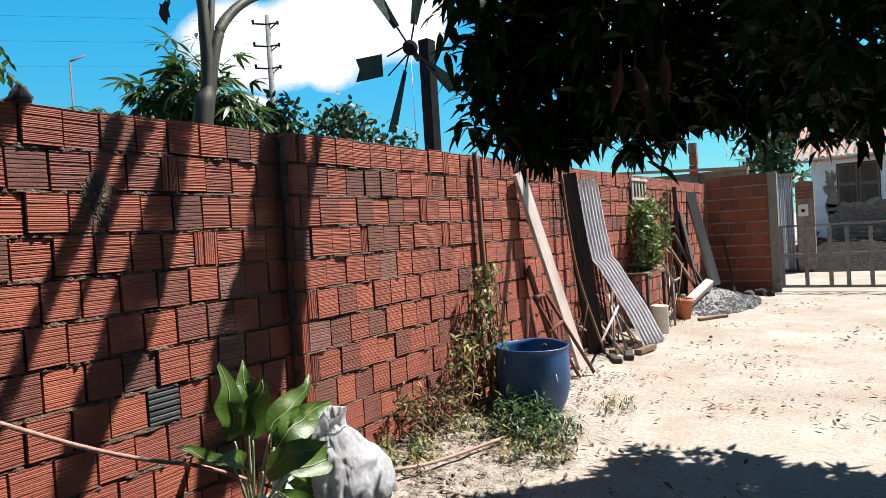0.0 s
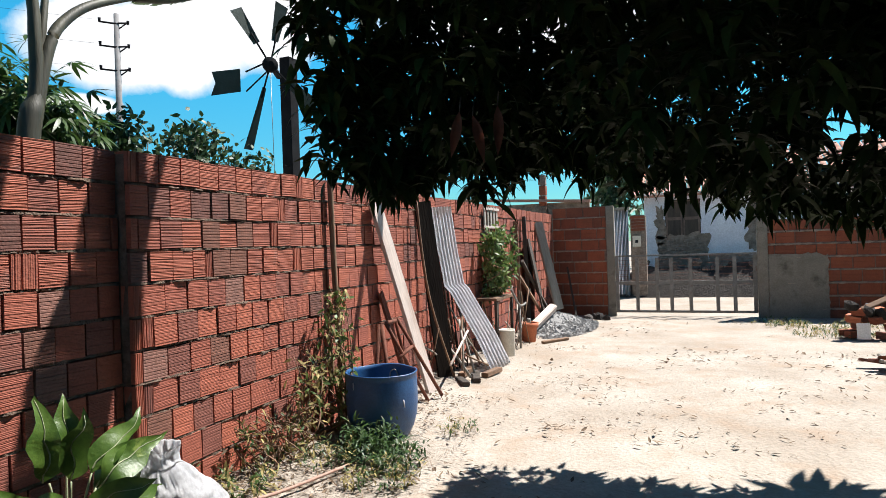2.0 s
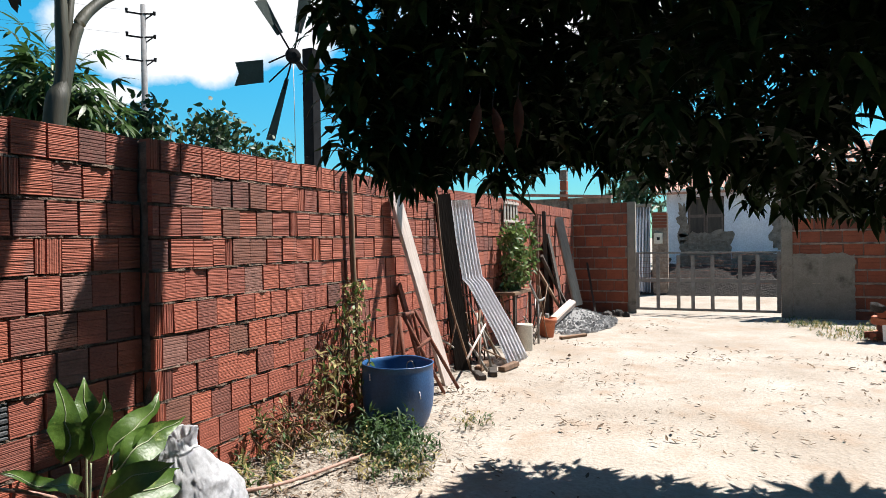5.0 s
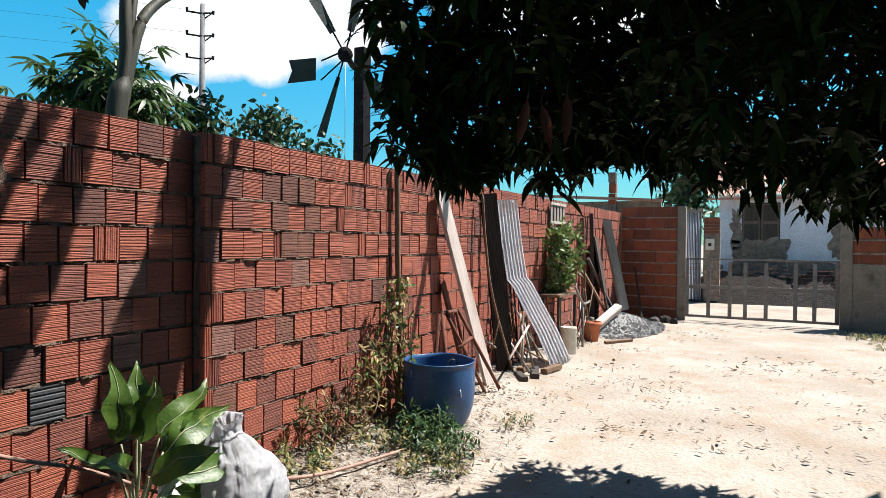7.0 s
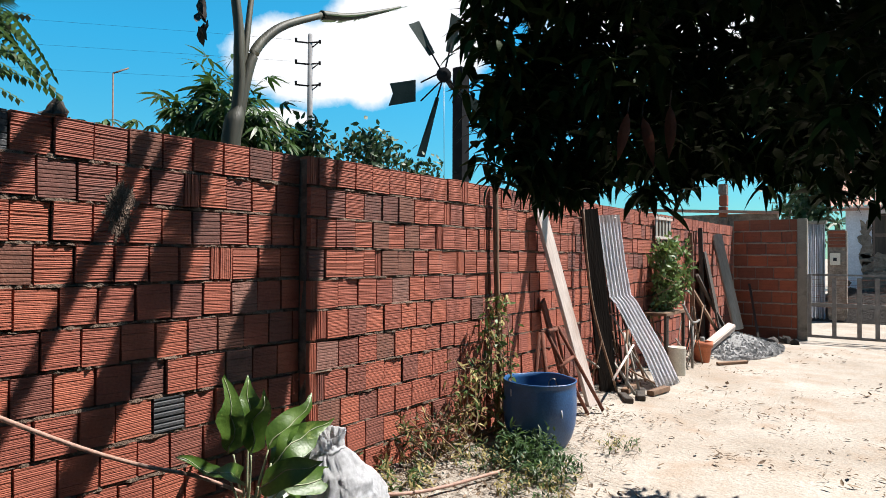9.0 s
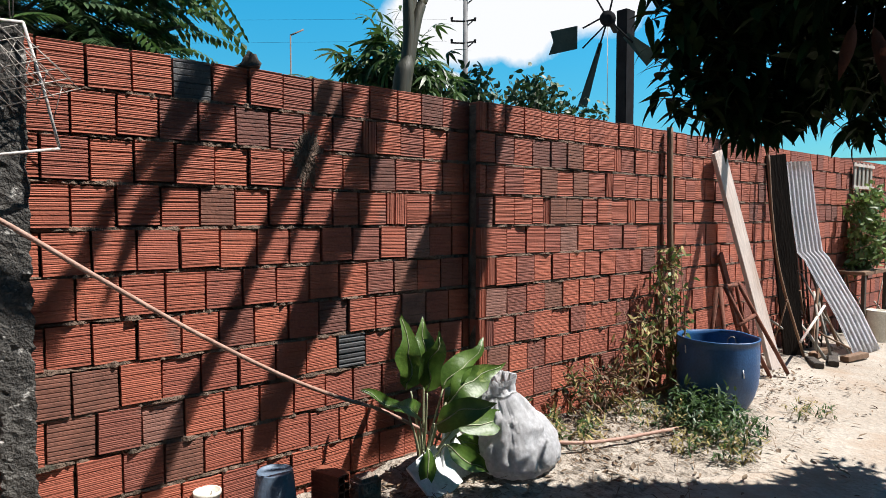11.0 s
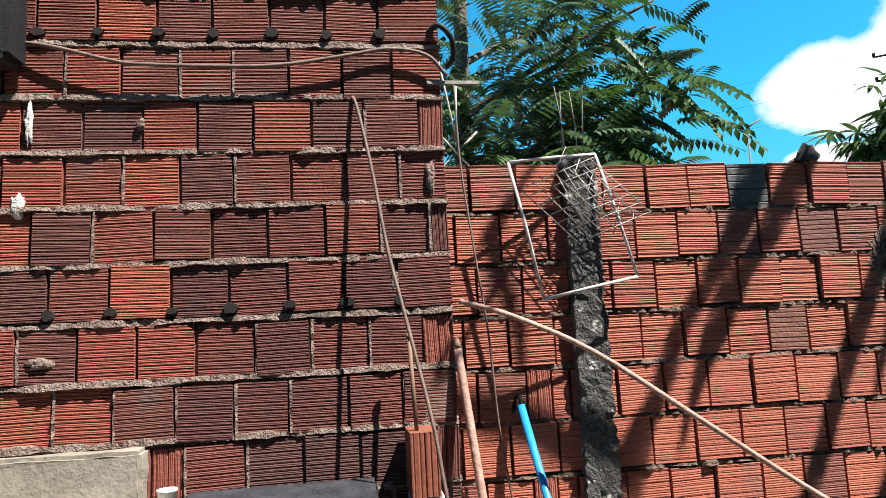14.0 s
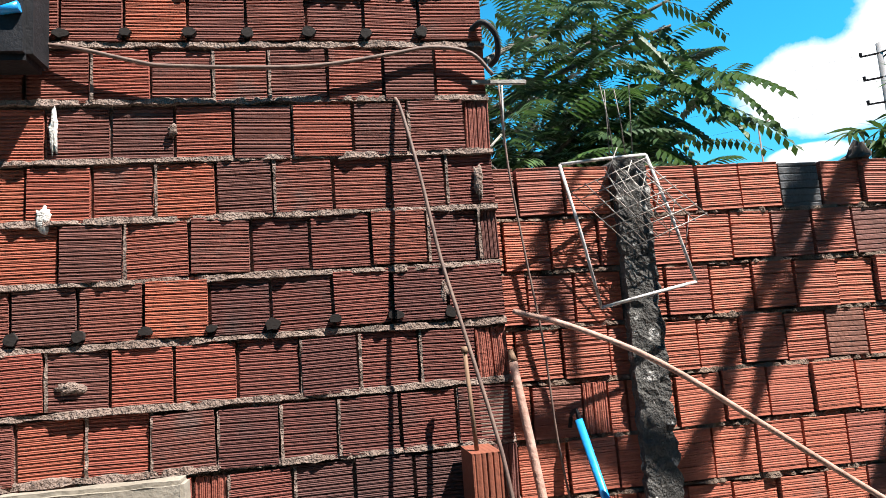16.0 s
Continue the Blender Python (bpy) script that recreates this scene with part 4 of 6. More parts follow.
def palm(at, tall, seed, size):
    rng = random.Random(seed)
    p = thing("palm_tree", "tall green palm far behind the houses", "palm", at, "palms")
    part("trunk", tubed([(0, 0, 0), (0.05, 0, tall * 0.5), (0, 0, tall)], [0.2, 0.16, 0.13], 8), mat_bark, p)
    verts, faces = [], []
    for k in range(20):
        a, e = rng.uniform(0, 6.28), rng.uniform(-0.15, 1.2)
        frond(verts, faces, Vector((0, 0, tall)), Vector((math.cos(a) * math.cos(e), math.sin(a) * math.cos(e), math.sin(e))), size * rng.uniform(0.8, 1.1), rng, 18, 0.07, 0.55 * size / 2, 0.35)
    part("crown", listed(verts, faces, mat_leaf_dark), None, p)


for i, (x, tall, s) in enumerate(((-2.6, 4.3, 1.3), (0.6, 4.6, 1.5), (1.7, 4.2, 1.3), (-0.6, 3.6, 1.2))):
    palm((x, 40 + i, 0), tall, 40 + i, s)

pole = thing("utility_pole", "tall concrete utility pole with three crossarms", "utility pole", (-14.0, 16.65, 0))
part("shaft", tubed([(0, 0, 0), (0, 0, 4.6), (0, 0, 9.35)], [0.135, 0.11, 0.075], 8), mat_pole, pole)
for z, tilt in ((9.05, 0.1), (8.30, 0.16), (7.55, 0.12)):
    arm = part("crossarm", tubed([(-0.32, -0.40, z), (0, -0.10, z - 0.03), (0.22, 0.28, z + 0.06)], 0.03, 6), mat_mast, pole)
    for u in (-0.30, 0.21):
        part("insulator", tubed([(u, u * 1.25, z), (u, u * 1.25, z + 0.12)], [0.035, 0.045], 8), mat_mast, arm)
    part("bracket", tubed([(0, 0, z - 0.22), (0.18, 0.22, z + 0.03)], 0.022, 6), mat_mast, pole)
for k, z in enumerate((9.1, 8.35, 7.6)):
    part("wire", tubed(curve_points([(-0.4, -0.5, z), (-9, -14, z - 0.5), (-18, -30, z + 0.2)], 6), 0.003, 4), mat_mast, pole)

mill = thing("windmill", "home-made windmill with dull green sheet blades on a dark mast", "windmill", (-3.0, 9.58, 0))
part("mast", boxed((-0.42, 0.82, 0.0), (-0.22, 1.06, 4.9), bevel=0.01), mat_mast, mill)
part("ladder_peg", tubed([(-0.3, 0.70, 3.05), (-0.3, 0.84, 3.05)], 0.012, 6), mat_mast, mill)
toward = Vector((0.72, -0.68, 0.0))                       # the way the rotor faces
across = Vector((0.68, 0.72, 0.0))
hub_at = Vector((0, 0, 4.52))
part("axle", tubed([hub_at + toward * 0.05, hub_at - toward * 0.65 + across * 0.25], 0.05, 8), mat_mast, mill)
bm = bmesh.new()
lathe(bm, [(0.0, -0.04), (0.10, -0.04), (0.125, 0.0), (0.10, 0.04), (0.0, 0.04)], 16)
bmesh.ops.transform(bm, matrix=Matrix.Translation(hub_at) @ toward.to_track_quat("Z", "Y").to_matrix().to_4x4(), verts=bm.verts)
part("hub", bm, mat_mast, mill)
for deg, far in ((122, 0.98), (76, 1.0), (253, 1.42), (-42, 0.98)):
    a = radians(deg)
    # seen from the yard, angle 0 points along the wall away from the house
    out = across * math.cos(a) * 0.95 + Vector((0, 0, 1)) * math.sin(a)
    flat = across * -math.sin(a) + Vector((0, 0, 1)) * math.cos(a)
    blade = part("blade", bmesh.new(), mat_vane, mill)
    bm = bmesh.new()
    inner, outer = 0.38, 0.98 * far
    slim = 0.45 if deg == 253 else 0.8
    pts = [hub_at + out * inner + flat * 0.075 * slim, hub_at + out * outer + flat * 0.16 * slim + toward * 0.08, hub_at + out * outer - flat * 0.12 * slim - toward * 0.05, hub_at + out * inner - flat * 0.06 * slim]
    f = bm.faces.new([bm.verts.new(p) for p in pts])
    bmesh.ops.solidify(bm, geom=[f], thickness=0.012)
    bm.to_mesh(blade.data)
    bm.free()
    part("spoke", tubed([hub_at + out * 0.08, hub_at + out * 0.55], 0.014, 6), mat_mast, blade)
tail = part("tail_vane", bmesh.new(), mat_vane, mill)
bm = bmesh.new()
o = hub_at - across * 0.68 + Vector((0, 0, -0.30))
f = bm.faces.new([bm.verts.new(o + across * u + Vector((0, 0, v))) for u, v in ((0.22, 0.20), (-0.20, 0.12), (-0.15, -0.04), (-0.22, -0.24), (0.22, -0.15))])
bmesh.ops.solidify(bm, geom=[f], thickness=0.012)
bm.to_mesh(tail.data)
bm.free()
for dz in (0.16, -0.14):
    part("tail_boom", tubed([hub_at + Vector((0, 0, dz * 0.4)), o + across * 0.3 + Vector((0, 0, dz))], 0.014, 6), mat_mast, tail)
part("guy_wire", tubed([hub_at, hub_at + Vector((0.0, 0.02, -2.2))], 0.006, 4), mat_wire, mill)

lamp = thing("street_lamp", "thin grey street lamp arm behind the wall", "street lamp", (-3.0, 4.27, 0))
part("mast", tubed([(0, 0, 0), (0, 0, 3.33)], 0.008, 6), mat_cable, lamp)
part("arm", tubed([(0, 0, 3.33), (-0.03, 0.16, 3.42)], 0.009, 6), mat_cable, lamp)


# ---- plants over and behind the wall ----
RAY = SUN / SUN.z
banana = thing("banana_plant", "banana plant behind the wall with torn arching leaves, unseen ones added for shade", "banana plant", (0, 0, 0))
CROWN = Vector((-0.6, 3.95, 2.80))
part("stem", tubed(curve_points([(-0.62, 3.80, 0), (-0.61, 3.82, 1.4), (-0.6, 3.865, 2.35), (-0.6, 3.92, 2.6), CROWN], 5), [0.070 - 0.0005 * i - 0.008 * max(0, i - 13) for i in range(21)], 12), mat_banana_stem, banana)
FORK = Vector((-0.66, 3.80, 4.15))
for line, thick in ((((-0.6, 3.87, 2.30), (-0.60, 3.93, 2.7), (-0.60, 3.93, 3.0), (-0.61, 3.93, 3.2), (-0.63, 3.88, 3.6), FORK), 0.046),
                    (((-0.6, 3.88, 2.30), (-0.60, 3.96, 2.72), (-0.60, 4.03, 2.97), (-0.61, 4.13, 3.13), (-0.62, 4.34, 3.31), (-0.66, 4.75, 3.52)), 0.046),
                    (((-0.62, 3.88, 2.30), (-0.62, 3.95, 2.7), (-0.62, 3.99, 3.0), (-0.64, 4.03, 3.2), (-0.7, 4.12, 3.6), (-0.72, 4.16, 3.9)), 0.030)):
    part("petiole", tubed(curve_points(line, 6), [thick * (1 - 0.014 * i) for i in range(31)], 10), mat_banana_stem, banana)


def banana_leaf(points, half, seed, petiole=0.28):
    """A midrib with a blade torn into ribbons."""
    rng = random.Random(seed)
    line = curve_points(points, 14)
    n = len(line)
    rib = part("midrib", tubed(line, [0.035 * (1 - 0.85 * i / (n - 1)) + 0.004 for i in range(n)], 8), mat_banana_stem, banana)
    verts, faces = [], []
    first = int(n * petiole)
    for s in (-1, 1):
        i = first
        while i < n - 1:
            j = min(n - 1, i + rng.choice((1, 2, 2, 3)))
            t = (i - first) / (n - first)
            reach = half * (math.sin(math.pi * min(1, t * 0.85 + 0.15)) ** 0.4) * rng.uniform(0.85, 1.08)
            along = (line[j] - line[i]).normalized()
            side = along.cross(Vector((0, 0, 1))).normalized() * s
            drop = Vector((0, 0, -rng.uniform(0.05, 0.2) * reach))
            k = len(verts)
            verts += [line[i], line[j], line[j] + side * reach + drop + along * 0.05, line[i] + side * reach + drop + along * 0.05]
            faces.append((k, k + 1, k + 2, k + 3))
            i = j
    part("blade", listed(verts, faces, mat_leaf, False), None, rib)


def shade_caster(rows, k0, k1, seed, wall=0.0, upright=False):
    """An unseen leaf added over the yard to shade the wall and shaped from that shade; rows: the two edges (y, y) and
    height of its shade on the wall.
    """
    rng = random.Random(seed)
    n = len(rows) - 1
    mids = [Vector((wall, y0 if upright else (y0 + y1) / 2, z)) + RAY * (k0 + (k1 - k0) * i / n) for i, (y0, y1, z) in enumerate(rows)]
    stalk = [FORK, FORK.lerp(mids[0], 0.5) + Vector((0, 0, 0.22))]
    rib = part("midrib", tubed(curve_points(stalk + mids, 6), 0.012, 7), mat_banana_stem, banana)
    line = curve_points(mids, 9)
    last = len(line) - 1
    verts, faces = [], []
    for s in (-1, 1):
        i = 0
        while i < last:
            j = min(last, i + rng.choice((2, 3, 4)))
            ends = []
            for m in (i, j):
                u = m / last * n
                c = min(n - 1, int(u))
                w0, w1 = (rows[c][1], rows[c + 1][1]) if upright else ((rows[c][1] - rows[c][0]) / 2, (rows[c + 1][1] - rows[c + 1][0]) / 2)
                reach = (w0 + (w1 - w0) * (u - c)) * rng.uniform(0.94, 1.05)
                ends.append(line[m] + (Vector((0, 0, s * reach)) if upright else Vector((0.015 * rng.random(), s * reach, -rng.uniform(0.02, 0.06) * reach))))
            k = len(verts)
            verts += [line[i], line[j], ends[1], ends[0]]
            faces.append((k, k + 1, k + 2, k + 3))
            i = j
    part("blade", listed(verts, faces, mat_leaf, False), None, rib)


# unseen leaves added for the wall's shade bands; the last stands for the frame's
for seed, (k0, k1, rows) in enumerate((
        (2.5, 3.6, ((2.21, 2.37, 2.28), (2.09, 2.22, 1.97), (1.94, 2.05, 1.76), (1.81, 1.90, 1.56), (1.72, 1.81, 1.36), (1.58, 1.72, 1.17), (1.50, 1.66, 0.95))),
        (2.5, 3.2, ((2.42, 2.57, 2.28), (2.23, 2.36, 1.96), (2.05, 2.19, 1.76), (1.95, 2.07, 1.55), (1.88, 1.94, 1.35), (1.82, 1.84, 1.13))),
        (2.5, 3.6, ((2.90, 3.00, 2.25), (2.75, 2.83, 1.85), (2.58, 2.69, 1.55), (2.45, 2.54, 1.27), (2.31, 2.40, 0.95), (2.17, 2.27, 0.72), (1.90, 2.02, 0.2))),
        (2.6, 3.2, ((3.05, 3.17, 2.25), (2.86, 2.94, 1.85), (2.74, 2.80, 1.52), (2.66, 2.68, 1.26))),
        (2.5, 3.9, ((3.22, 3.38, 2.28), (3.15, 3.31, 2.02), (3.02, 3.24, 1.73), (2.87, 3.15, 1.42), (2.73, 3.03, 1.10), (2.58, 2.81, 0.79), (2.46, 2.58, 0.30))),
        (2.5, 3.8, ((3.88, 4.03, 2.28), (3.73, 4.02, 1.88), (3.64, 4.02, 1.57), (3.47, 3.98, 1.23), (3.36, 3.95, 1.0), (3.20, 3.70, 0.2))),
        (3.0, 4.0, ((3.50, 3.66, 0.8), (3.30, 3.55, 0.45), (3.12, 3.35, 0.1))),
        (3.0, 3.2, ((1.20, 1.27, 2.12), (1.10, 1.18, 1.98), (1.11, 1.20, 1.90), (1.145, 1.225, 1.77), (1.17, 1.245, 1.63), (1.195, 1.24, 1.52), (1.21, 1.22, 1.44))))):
    shade_caster(rows, k0, k1, 70 + seed)
shade_caster(((4.19, 4.29, 2.28), (4.10, 4.19, 2.0), (3.99, 4.08, 1.65), (3.95, 3.99, 1.5)), 2.5, 2.9, 90, 0.08)
# an unseen leaf on edge, added for the shade that crosses the corner; each row: y, half its height, z
shade_caster(((0.86, 0.06, 1.37), (1.0, 0.075, 1.315), (1.15, 0.085, 1.27), (1.30, 0.10, 1.205), (1.46, 0.105, 1.085), (1.60, 0.09, 1.05)), 3.0, 3.6, 91, 0.0, True)
banana_leaf([(-0.66, 4.75, 3.52), (-0.66, 5.06, 3.60), (-0.66, 5.40, 3.74), (-0.68, 5.75, 3.90)], 0.16, 84, 0.0)
banana_leaf([FORK, (-0.70, 3.75, 4.6), (-0.75, 3.5, 5.0), (-0.8, 3.1, 5.3)], 0.2, 82, 0.2)
banana_leaf([(-0.72, 4.16, 3.9), (-0.8, 4.2, 4.4), (-1.2, 4.5, 4.8), (-1.8, 5.0, 4.9)], 0.22, 83, 0.2)
verts, faces = [], []
rng = random.Random(9)
for k in range(9):
    leaf_into(verts, faces, Vector((-0.62 + rng.uniform(-0.03, 0.03), 3.66 + rng.uniform(-0.05, 0.05), 3.32 - 0.03 * k)), Vector((rng.uniform(-0.5, 0.5), rng.uniform(-0.6, 0.6), -1)), spin(rng), 0.12, 0.05, 0.3)
part("dry_bract", listed(verts, faces, mat_wood_dark), None, banana, "withered purple-brown leaf end")


def stemmed(name, label, category, stems, mat_stem, at=(0, 0, 0), group=""):
    """A thing with woody stems: (points, radius from, radius to)."""
    t = thing(name, label, category, at, group)
    for points, r0, r1 in stems:
        line = curve_points(points, 5)
        part("stem", tubed(line, [r0 + (r1 - r0) * i / (len(line) - 1) for i in range(len(line))], 7), mat_stem, t)
    return t


# tree with feathered leaves
rng = random.Random(31)
stems = [([(-2.3, 1.5, 0), (-2.28, 1.48, 1.6), (-2.2, 1.46, 3.2), (-2.1, 1.5, 5.0)], 0.085, 0.045)]
for k in range(9):
    a = rng.uniform(0, 6.28)
    z = rng.uniform(2.0, 3.6)
    stems.append(([(-2.24, 1.47, z), (-2.24 + 0.5 * math.cos(a), 1.6 + 0.7 * math.sin(a), z + 0.4), (-2.2 + 0.9 * math.cos(a), 1.8 + 1.2 * math.sin(a), z + 0.65)], 0.03, 0.01))
feather = stemmed("feather_leaved_tree", "leafy green tree with feathered leaves behind the brick wall", "tree", stems, mat_bark)
verts, faces = [], []
for k in range(1150):
    p = Vector((-2.15 + rng.gauss(0, 0.55), 1.95 + rng.gauss(0, 0.58), 2.15 + abs(rng.gauss(0.25, 0.85))))
    if not (0.3 < p.y < 2.72 and -3.6 < p.x < -0.45) or p.y < 1.25 and p.z > 2.9 and rng.random() < 0.7:
        continue
    out = Vector((p.x + 2.2, (p.y - 1.7) * 1.2, 0.15 + rng.uniform(-0.2, 0.5)))
    along = (out.normalized() + spin(rng) * 0.8).normalized()
    length = rng.uniform(0.28, 0.48)
    side = along.cross(Vector((0, 0, 1))).normalized()
    for i in range(11):
        t = (i + 1) / 11
        q = p + along * length * t - Vector((0, 0, 0.35 * length * t * t))
        for s in (-1, 1):
            leaf_into(verts, faces, q, side * s + along * 0.5 - Vector((0, 0, 0.45)), Vector((0, 0, 1)), 0.115 * (1.1 - 0.4 * t), 0.036, 0.25, 0.05, 2)
half = len(faces) // 12 * 5
part("crown", listed(verts, faces[:half], mat_leaf_dark), None, feather)
part("crown", listed(verts, faces[half:], mat_leaf), None, feather, "lighter young leaves")
for p, q in (((-1.0, 0.9, 2.9), (-1.1, 1.55, 2.2)), ((-1.2, 0.8, 2.2), (-1.2, 1.35, 2.75)), ((-1.1, 1.1, 3.3), (-1.0, 1.25, 2.3))):
    part("bare_twig", tubed([p, q], 0.007, 5), mat_wood_grey, feather)


def palmate_bush(at, height, leaves, seed, label, reach):
    rng = random.Random(seed)
    stems = []
    tips = []
    for k in range(6):
        a = rng.uniform(0, 6.28)
        tip = Vector((reach * math.cos(a) * rng.random(), reach * math.sin(a) * rng.random(), height * rng.uniform(0.86, 1.0)))
        stems.append(([(0.1 * math.cos(a), 0.1 * math.sin(a), 0), tip * 0.6 + Vector((0, 0, 0.1)), tip], 0.018, 0.008))
        tips.append(tip)
    bush = stemmed("cassava_bush", label, "bush", stems, mat_stalk, at, "bushes behind the wall")
    verts, faces = [], []
    for k in range(leaves):
        tip = rng.choice(tips)
        centre = tip + Vector((rng.gauss(0, 0.13), rng.gauss(0, 0.13), rng.gauss(-0.12, 0.12)))
        out = (centre - tip + Vector((0, 0, 0.05))).normalized()
        flat = out.cross(Vector((0, 0, 1)))
        flat = flat.normalized() if flat.length > 0.01 else Vector((1, 0, 0))
        up = (Vector((0, 0, 1)) + spin(rng) * 0.5).normalized()
        for j in range(7):
            b = radians(-105 + 35 * j)
            leaf_into(verts, faces, centre, out * math.cos(b) + flat * math.sin(b) - Vector((0, 0, 0.25)), up, rng.uniform(0.12, 0.18) * (1.15 - 0.3 * abs(j - 3) / 3), 0.030, 0.35, 0.1, 3)
    part("crown", listed(verts, faces, mat_leaf), None, bush)


palmate_bush((-1.15, 4.12, 0), 2.96, 260, 51, "bright green cassava bush rising above the wall", 0.34)
palmate_bush((-1.05, 4.52, 0), 2.78, 90, 52, "bright green cassava bush rising above the wall", 0.26)
palmate_bush((-1.0, 3.02, 0), 2.44, 40, 53, "small cassava bush peeping over the wall", 0.16)


def shrub(name, at, size, count, seed, label, mat, leaf=0.070, wide=0.042):
    rng = random.Random(seed)
    stems = [([(0, 0, 0), (rng.uniform(-0.1, 0.1), rng.uniform(-0.1, 0.1), size[2] * 0.5), (rng.uniform(-1, 1) * size[0], rng.uniform(-1, 1) * size[1], size[2])], 0.015, 0.005) for _ in range(9)]
    bush = stemmed(name, label, "bush", stems, mat_bark, at, "bushes behind the wall")
    verts, faces = [], []
    for points, _, _ in stems:
        line = curve_points(points, 8)
        for k in range(count // 9):
            p = line[min(len(line) - 1, 9 + 2 * rng.randint(0, 4))] + Vector((rng.gauss(0, 0.075), rng.gauss(0, 0.075), rng.gauss(0.0, 0.06))) * (leaf / 0.058)
            leaf_into(verts, faces, p, spin(rng) + Vector((0, 0, 0.3)), spin(rng), leaf * rng.uniform(0.8, 1.3), wide, 0.2, 0.1, 3)
    part("crown", listed(verts, faces, mat), None, bush)


shrub("leafy_shrub", (-1.2, 5.15, 0), (0.22, 0.30, 2.62), 1500, 61, "dark green small-leaved shrub behind the wall", mat_leaf_dark)
shrub("leafy_shrub", (-1.2, 5.95, 0), (0.18, 0.34, 2.70), 1500, 62, "dark green small-leaved shrub behind the wall", mat_leaf_dark)
shrub("leafy_shrub", (-1.3, 6.55, 0), (0.2, 0.32, 2.55), 900, 63, "dark green small-leaved shrub behind the wall", mat_leaf_dark)

shrub("leafy_shrub", (0.2, 25.0, 0), (0.8, 0.8, 4.0), 1500, 64, "dark leafy tree clump behind the end wall", mat_leaf_dark, 0.22, 0.12)

# ---- mango tree over the yard ----
mango = thing("mango_tree", "large dark mango tree hanging low over the sandy yard", "tree", (0, 0, 0))
part("trunk", tubed(curve_points([(5.4, 4.3, 0), (5.35, 4.35, 0.9), (5.2, 4.4, 1.8), (5.0, 4.5, 2.6)], 5), [0.24 - 0.006 * i for i in range(16)], 14), mat_bark, mango)
rng = random.Random(77)
for tx, ty, tz in ((1.9, 4.3, 2.7), (2.6, 5.6, 2.7), (3.2, 6.3, 2.9), (4.0, 6.4, 2.6), (2.4, 4.0, 3.5), (3.6, 3.6, 3.7), (4.6, 6.2, 3.5), (5.8, 5.8, 3.2), (3.3, 5.0, 4.2)):
    mid = Vector((5.0, 4.5, 2.5)).lerp(Vector((tx, ty, tz)), 0.5) + Vector((0, 0, 0.25))
    line = curve_points([(5.05, 4.48, 2.3), mid, (tx, ty, tz)], 6)
    part("limb", tubed(line, [0.10 - 0.085 * i / (len(line) - 1) for i in range(len(line))], 8), mat_bark, mango)


def mango_low(x, y):
    bearing = math.degrees(math.atan2(x - 3.2, y - 1.1))
    lift = 0.0 if bearing < -17 else 0.11 if bearing < -6 else -0.15
    return 2.06 + lift + max(0.0, 4.25 - y) * 0.85 + 0.2 * noise.noise(Vector((x * 1.7, y * 1.7, 3))) + (0.22 if 2.6 < x < 3.3 and y > 5.0 else 0.0) - 0.18 * max(0, min(1, (x - 3.2)))


def mango_clusters(count, rng):
    made = []
    while len(made) < count:
        x, y, u = rng.uniform(0.95, 6.9), rng.uniform(2.4, 6.95), rng.random()
        q = ((x - 4.0) / 2.95) ** 2 + ((y - 4.65) / 2.2) ** 2
        q *= 1 + 0.25 * noise.noise(Vector((x * 1.5, y * 1.5, 0)))
        if q > 1:
            continue
        if math.degrees(math.atan2(x - 3.2, y - 1.1)) < -33 + 2.5 * noise.noise(Vector((y * 2, u * 4, 5))):
            continue
        low = mango_low(x, y)
        high = 2.3 + 2.3 * math.sqrt(max(0, 1 - q * 0.93)) + 0.25 * noise.noise(Vector((x * 2, y * 2, 8)))
        if high < low + 0.1:
            continue
        z = low + (high - low) * (u ** 1.5)
        if noise.noise(Vector((x * 2.6, y * 2.6, z * 2.6))) < -0.38:
            continue
        made.append(Vector((x, y, z)))
    return made


EYE_POINT = Vector((3.2, 1.1, 1.6))     # the camera's place; clusters over the sunny strip slide towards it, keeping their place in view


def sunny(p):
    """True where a cluster would shade the strip along the wall or the open sand."""
    x, y = p.x - RAY.x * p.z, p.y - RAY.y * p.z
    edge = 5.62 + 0.16 * noise.noise(Vector((x * 2.3, y * 0.7, 3))) + 0.14 * noise.noise(Vector((x * 7, y * 2, 9)))
    inner = 2.75 + 1.1 * (x - 0.2) + 0.5 * min(1, max(0, (x - 0.5) / 0.4)) + 0.2 * noise.noise(Vector((x * 5, y * 5, 2)))
    return y > edge or x < 1.62 + 0.12 * noise.noise(Vector((y * 4, 1, 6))) and y > max(2.6, inner) or x < 0.0 and y > 1.2


GAPS = ((9.8, 8.2, 2.4, 2.2), (14.5, 16.5, 2.4, 2.6), (8.2, 16.5, 0.7, 0.7), (12.1, 16.0, 0.8, 0.8), (2.5, 12.0, 0.6, 0.6), (5.4, 15.9, 0.6, 0.7), (6.5, 12.0, 1.0, 0.9), (-3.0, 12.5, 0.9, 0.8), (-33.5, 9.5, 1.3, 2.4))


